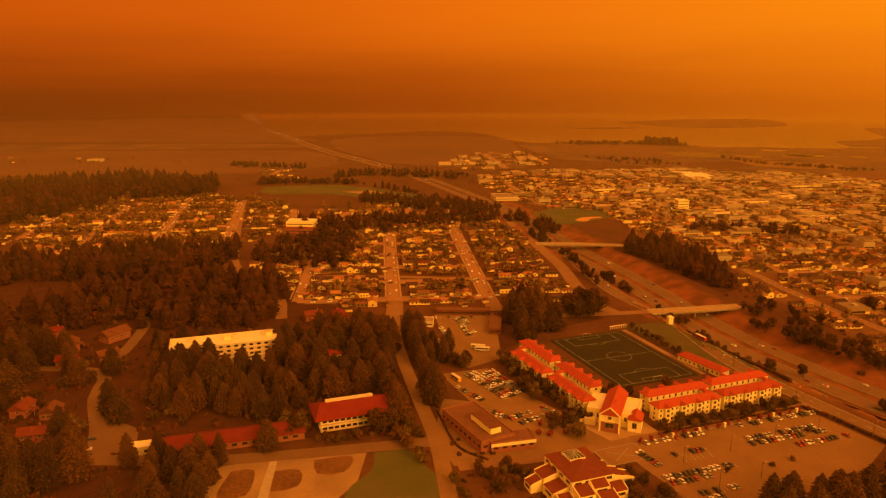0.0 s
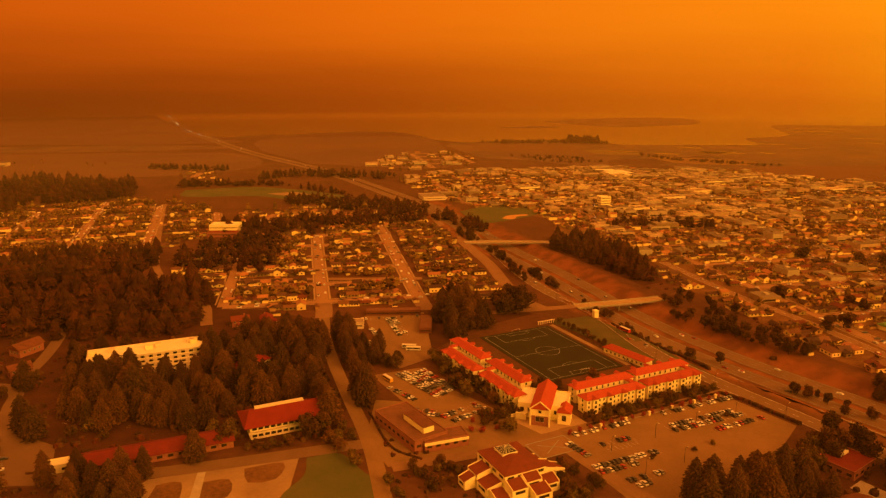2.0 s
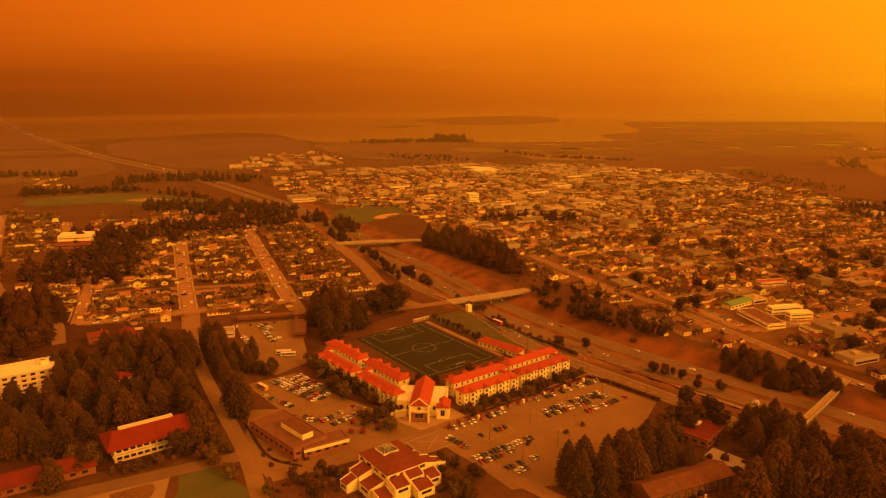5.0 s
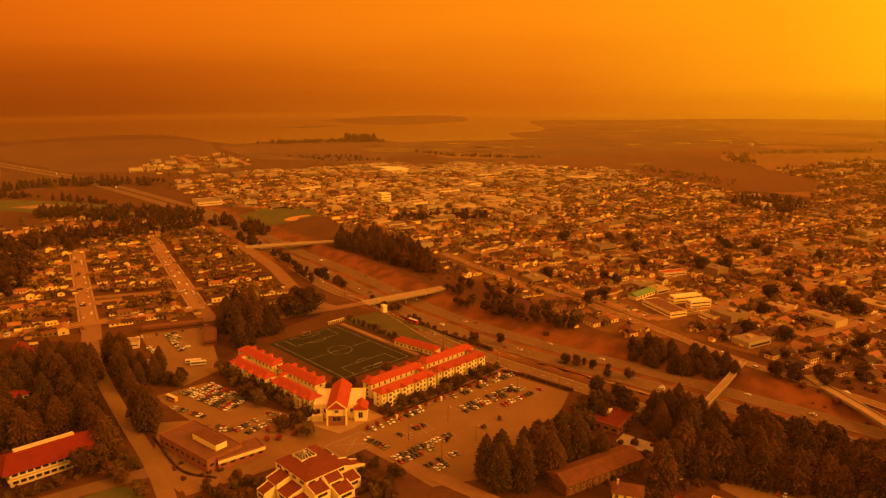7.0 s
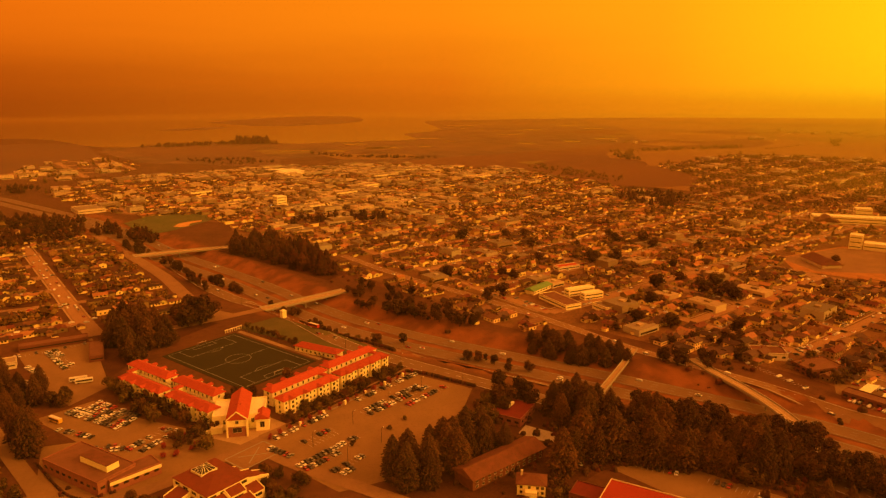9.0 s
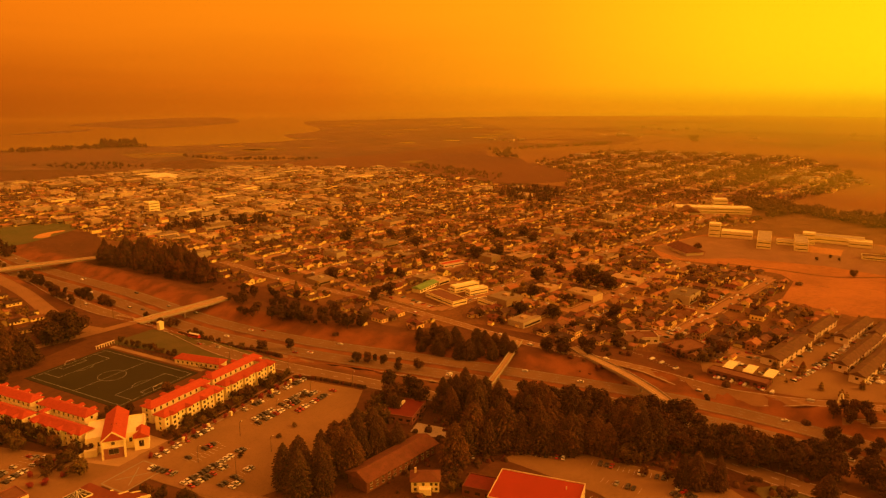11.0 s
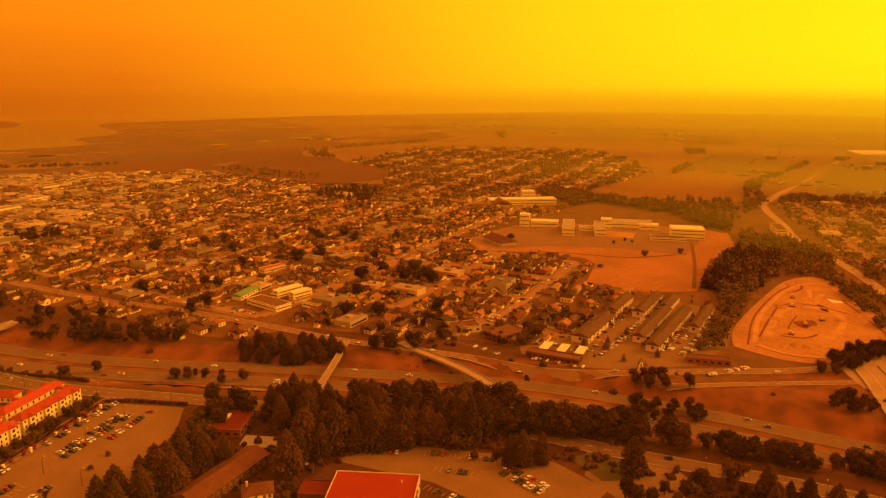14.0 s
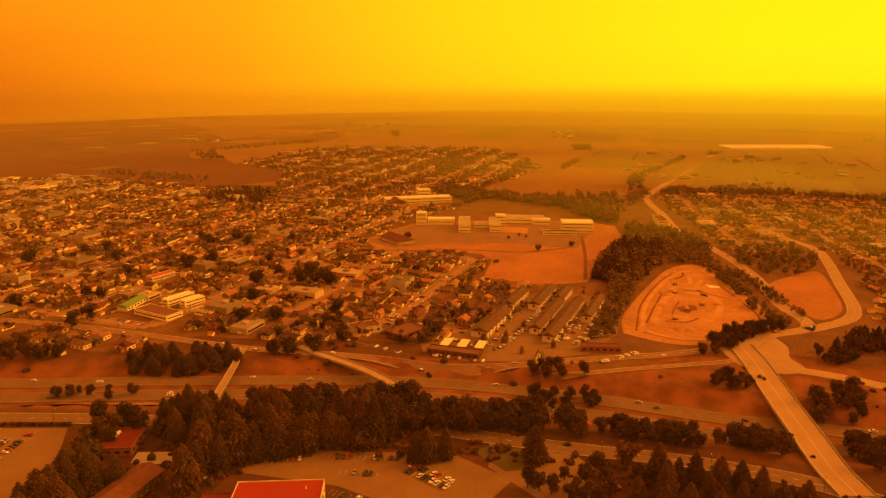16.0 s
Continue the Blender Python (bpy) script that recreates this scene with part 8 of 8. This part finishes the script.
for pts, w in (([(566, 100), (640, 110), (724, 108), (778, 97)], 1.6), ([(590, 96), (644, 98), (690, 96), (706, 72), (694, 42)], 1.8), ([(622, 58), (606, 66), (602, 82)], 2.2), ([(574, 30), (560, 66), (566, 94)], 1.4), ([(610, 12), (650, 12), (700, 34), (740, 54)], 1.5),
               ([(740, 96), (756, 90), (772, 92)], 2.5), ([(618, 80), (640, 81), (664, 80)], 1.2)):
    road("cut_bank", pts, w, "dark cut bank in the graded earth", "dry_grass", 0.36, 6, False)
sheet("puddle", [(p.x, p.y) for p in smooth_line([(634, 74), (644, 80), (652, 74), (658, 67), (648, 62), (640, 66), (632, 68), (634, 74)], 2)[:-1]], 0.34, "dry_grass", "dark patch over a hollow in the graded earth")
sheet("slab", [(724, 60), (738, 66), (742, 56), (728, 50)], 0.35, "white_roof", "pale concrete slab on the building site")
def digger(x, y, turn):
    ob = thing("excavator", x, y, 0.25, turn, "yellow excavator on a building site", "excavator", "site machines")
    for k in (-1, 1):
        part("track", Shape().box(-2, 2, k * 1.2 - 0.35, k * 1.2 + 0.35, 0, 0.9, "tyre"), ob)
    part("cab", Shape().box(-1.4, 1.6, -1.3, 1.3, 0.9, 2.9, "bus_yellow"), ob)
    part("boom", Shape().add([(1, -0.25, 2.0), (1, 0.25, 2.0), (5, 0.25, 4.6), (5, -0.25, 4.6), (1, -0.25, 2.7), (1, 0.25, 2.7), (5, 0.25, 5.1), (5, -0.25, 5.1)], [(0, 1, 2, 3), (7, 6, 5, 4), (0, 3, 7, 4), (1, 5, 6, 2), (3, 2, 6, 7)], "bus_yellow"), ob)


for x, y, a in ((640, 70, 20), (690, 88, 120), (720, 92, 200), (662, 60, 300), (610, 76, 80)):
    digger(x, y, a)

# ---- vehicles ----
def car_proto():
    """A saloon: body with bonnet and boot, glazed cabin, four wheels and lamps."""
    ob = thing("car", 0, 0, -60)
    prof = [(-2.2, 0.35), (2.2, 0.35), (2.25, 0.75), (1.2, 0.95), (-1.7, 1.0), (-2.25, 0.8)]
    v = [(x, y, z) for y in (-0.88, 0.88) for x, z in prof]
    n = len(prof)
    body = Shape().add(v, [tuple(range(n - 1, -1, -1))[::-1], tuple(range(2 * n - 1, n - 1, -1))] + [(i, n + i, n + (i + 1) % n, (i + 1) % n) for i in range(n)], "car_paint")
    body.box(-1.12, 0.38, -0.7, 0.7, 1.42, 1.48, "car_paint")
    part("body", body, ob)
    prof = [(1.0, 0.94), (0.35, 1.42), (-1.1, 1.44), (-1.75, 0.98)]
    v = [(x, y * (0.86 if z < 1.2 else 0.7), z) for y in (-1, 1) for x, z in prof]
    part("cabin", Shape().add(v, [(0, 1, 2, 3), (7, 6, 5, 4), (0, 4, 5, 1), (2, 6, 7, 3)], "window_glass"), ob, "dark car glass")
    for x in (-1.35, 1.35):
        for y in (-0.8, 0.8):
            w = Shape()
            w.tube(0, 0, -0.11, 0.11, 0.33, 0.33, "tyre", 8)
            part("wheel", w, ob, at=pose(x, y, 0.33, 90, 0, 0))
    return ob


CAR = car_proto()
CARS = random.Random(21)


def park(x, y, turn, lift=0.12):
    if math.hypot(x, y) > 480 and x > 100 or y > 700 or x < -40:
        return far_car(x, y, radians(turn), CARS)
    ob = copy_thing(CAR, pose(x, y, ground_z(x, y) + lift, 0, 0, turn + CARS.choice((0, 180)) + CARS.uniform(-3, 3)))
    k = CARS.uniform(0.94, 1.12)
    ob.scale = (k, k, k * CARS.uniform(0.97, 1.2))
    return tagged(ob, "parked car with dark glass", "car", "parked cars")


def row(x0, y0, x1, y1, fill=0.8, cross=90, pitch=2.8):
    """Cars side by side along a line, nose across it."""
    d = math.hypot(x1 - x0, y1 - y0)
    a = math.degrees(math.atan2(y1 - y0, x1 - x0))
    n = max(1, int(d / pitch))
    stall_lines(x0, y0, a, n)
    for i in range(n):
        if CARS.random() < fill:
            t = (i + 0.5) / n
            park(x0 + (x1 - x0) * t + CARS.uniform(-0.15, 0.15), y0 + (y1 - y0) * t + CARS.uniform(-0.3, 0.3), a + cross)


for r in ((114, 369.5, 152, 382.5, 0.75), (176, 391, 230, 409, 0.45), (126, 357, 148, 364, 0.7), (129, 352, 150, 359, 0.45), (172, 374, 224, 392, 0.8), (174, 369, 228, 387, 0.6),
          (108, 361, 116, 345, 0.95), (114, 333, 158, 348, 0.75), (116, 328, 140, 336, 0.85), (122, 317, 150, 326, 0.6), (200, 368, 238, 381, 0.45), (125, 312, 140, 317, 0.4)):
    row(*r)
for r in ((16, 470, 42, 428, 0.95), (21, 472, 46, 432, 0.9), (28, 474, 50, 436, 0.9), (34, 476, 53, 440, 0.85), (9, 448, 26, 426, 0.85), (26, 407, 40, 403, 0.9), (40, 400, 64, 416, 0.6), (46, 394, 70, 410, 0.6), (62, 420, 68, 402, 0.5), (24, 412, 40, 408, 0.7)):
    row(*r)
for r in ((-2, 566, 8, 536, 0.7), (12, 592, 22, 545, 0.7), (17, 593, 27, 548, 0.4), (-30, 590, 40, 597, 0.3)):
    row(*r)
for r in ((296, 166, 290, 138, 0.95), (302, 166, 296, 138, 0.9), (290, 210, 306, 172, 0.45), (270, 240, 282, 222, 0.5), (262, 190, 262, 160, 0.3), (280, 196, 286, 176, 0.2), (232, 262, 246, 256, 0.7)):
    row(*r)
for r in ((-206, 390, -198, 362, 0.1), (-186, 416, -180, 426, 0.7), (-178, 300, -150, 300, 0.5), (-262, 306, -200, 300, 0.6)):
    row(*r)
for r in ((480, 186, 530, 184, 0.8), (480, 218, 486, 250, 0.7), (452, 186, 446, 226, 0.6), (520, 146, 560, 144, 0.6), (520, 134, 556, 122, 0.7), (486, 110, 520, 88, 0.6), (530, 180, 640, 184, 0.75), (520, 186, 580, 188, 0.5), (400, 470, 400, 520, 0.4), (440, 506, 470, 506, 0.6), (490, 290, 640, 320, 0.3), (446, 350, 600, 384, 0.25), (440, 250, 446, 300, 0.3)):
    row(*r)
# cars on the roads
for line, offs, gap in ((FREEWAY, (-15.5, -11.5, 9.5, 13.5), 95), (BOULEVARD, (-2.6, 2.6), 150), (WEST_FRONT, (-2.4, 2.4), 120), (PARKWAY, (-2.6, 2.6), 110)):
    for off in offs:
        run, nxt = 0.0, CARS.uniform(10, gap)
        for a, b in zip(line, line[1:]):
            d = b - a
            if run + d.length > nxt and in_sight(a.x, a.y) and -100 < a.y < 1000 and math.hypot(a.x, a.y) < 1000:
                u = d.normalized()
                n = Vector((-u.y, u.x))
                p = a + u * (nxt - run) + n * off
                ob = park(p.x, p.y, math.degrees(math.atan2(u.y, u.x)), 0.34)
                if ob:
                    tagged(ob, "car driving on the road", "car", "cars on the roads")
            run += d.length
            if run > nxt:
                nxt = run + CARS.uniform(0.4, 1.6) * gap
for child in [*CAR.children_recursive]:
    bpy.data.objects.remove(child)
bpy.data.objects.remove(CAR)
solid("street_cars", FAR_CARS, "small far cars parked along the streets", "cars", kind="stuff")
solid("stall_lines", STALLS, "painted stall lines of the car parks", "markings", kind="stuff")


def bus(x, y, turn, L, paint, label):
    ob = thing("bus", x, y, 0.12, turn, label, "bus")
    part("body", Shape().box(-L / 2, L / 2, -1.25, 1.25, 0.4, 3.0, paint, bottom=True), ob)
    part("roof_panel", Shape().box(-L / 2 + 0.1, L / 2 - 0.1, -1.15, 1.15, 3.0, 3.12, "bus_white"), ob)
    for k in (-1, 1):
        part("window_band", Shape().box(-L / 2 + 0.5, L / 2 - 0.3, k * 1.27 - 0.02, k * 1.27 + 0.02, 1.5, 2.5, "window_glass", bottom=True), ob, "dark window band")
    for a in (-L / 2 + 2, L / 2 - 2):
        for k in (-1.1, 1.1):
            part("wheel", Shape().tube(0, 0, -0.15, 0.15, 0.48, 0.48, "tyre", 10), ob, at=pose(a, k, 0.48, 90, 0, 0))


bus(27, 520, -10, 11, "bus_white", "white bus parked behind shops")
bus(30, 515, -10, 11, "bus_white", "white bus parked behind shops")
bus(9, 460, -60, 10, "bus_yellow", "yellow bus in a full car park")
bus(206, 540, -68, 11, "bus_red", "red and white bus on the boulevard")

# far highway lights and town lamps
lights = Shape()
L2 = random.Random(3)


def light(x, y, z, r):
    v = [(x + r, y, z), (x - r, y, z), (x, y + r, z), (x, y - r, z), (x, y, z + r), (x, y, z - r)]
    lights.add(v, [(0, 2, 4), (2, 1, 4), (1, 3, 4), (3, 0, 4), (2, 0, 5), (1, 2, 5), (3, 1, 5), (0, 3, 5)], "lamp_glow")


for p in FREEWAY:
    if p.y > 1500 and L2.random() < 0.25:
        light(p.x + L2.uniform(-8, 8), p.y, 1.6, 0.35 + p.y / 5000)
for i in range(34):
    light(L2.uniform(250, 900), L2.uniform(950, 1500), L2.uniform(4, 7), 0.55)
solid("vehicle_lights", lights, "headlights of far traffic and a few town lamps", "lights", kind="stuff")


def street_lamp(x, y, turn):
    ob = thing("street_lamp", x, y, ground_z(x, y), turn, "tall grey street lamp with a single arm", "street lamp", "street lamps")
    part("pole", Shape().tube(0, 0, 0, 9, 0.14, 0.08, "dark_metal"), ob)
    part("arm", Shape().box(0, 2.2, -0.06, 0.06, 8.8, 8.95, "dark_metal", bottom=True), ob)
    part("head", Shape().box(1.8, 2.7, -0.18, 0.18, 8.7, 8.86, "white_roof", bottom=True), ob)


for i in range(0, len(BOULEVARD) - 1, 4):
    a, b = BOULEVARD[i], BOULEVARD[i + 1]
    u = (b - a).normalized()
    if a.y < 800:
        street_lamp(a.x + u.y * 6.5, a.y - u.x * 6.5, math.degrees(math.atan2(u.x, -u.y)))
for x, y in ((130, 350), (160, 362), (190, 374), (220, 384), (140, 325), (165, 334)):
    street_lamp(x, y, 30)
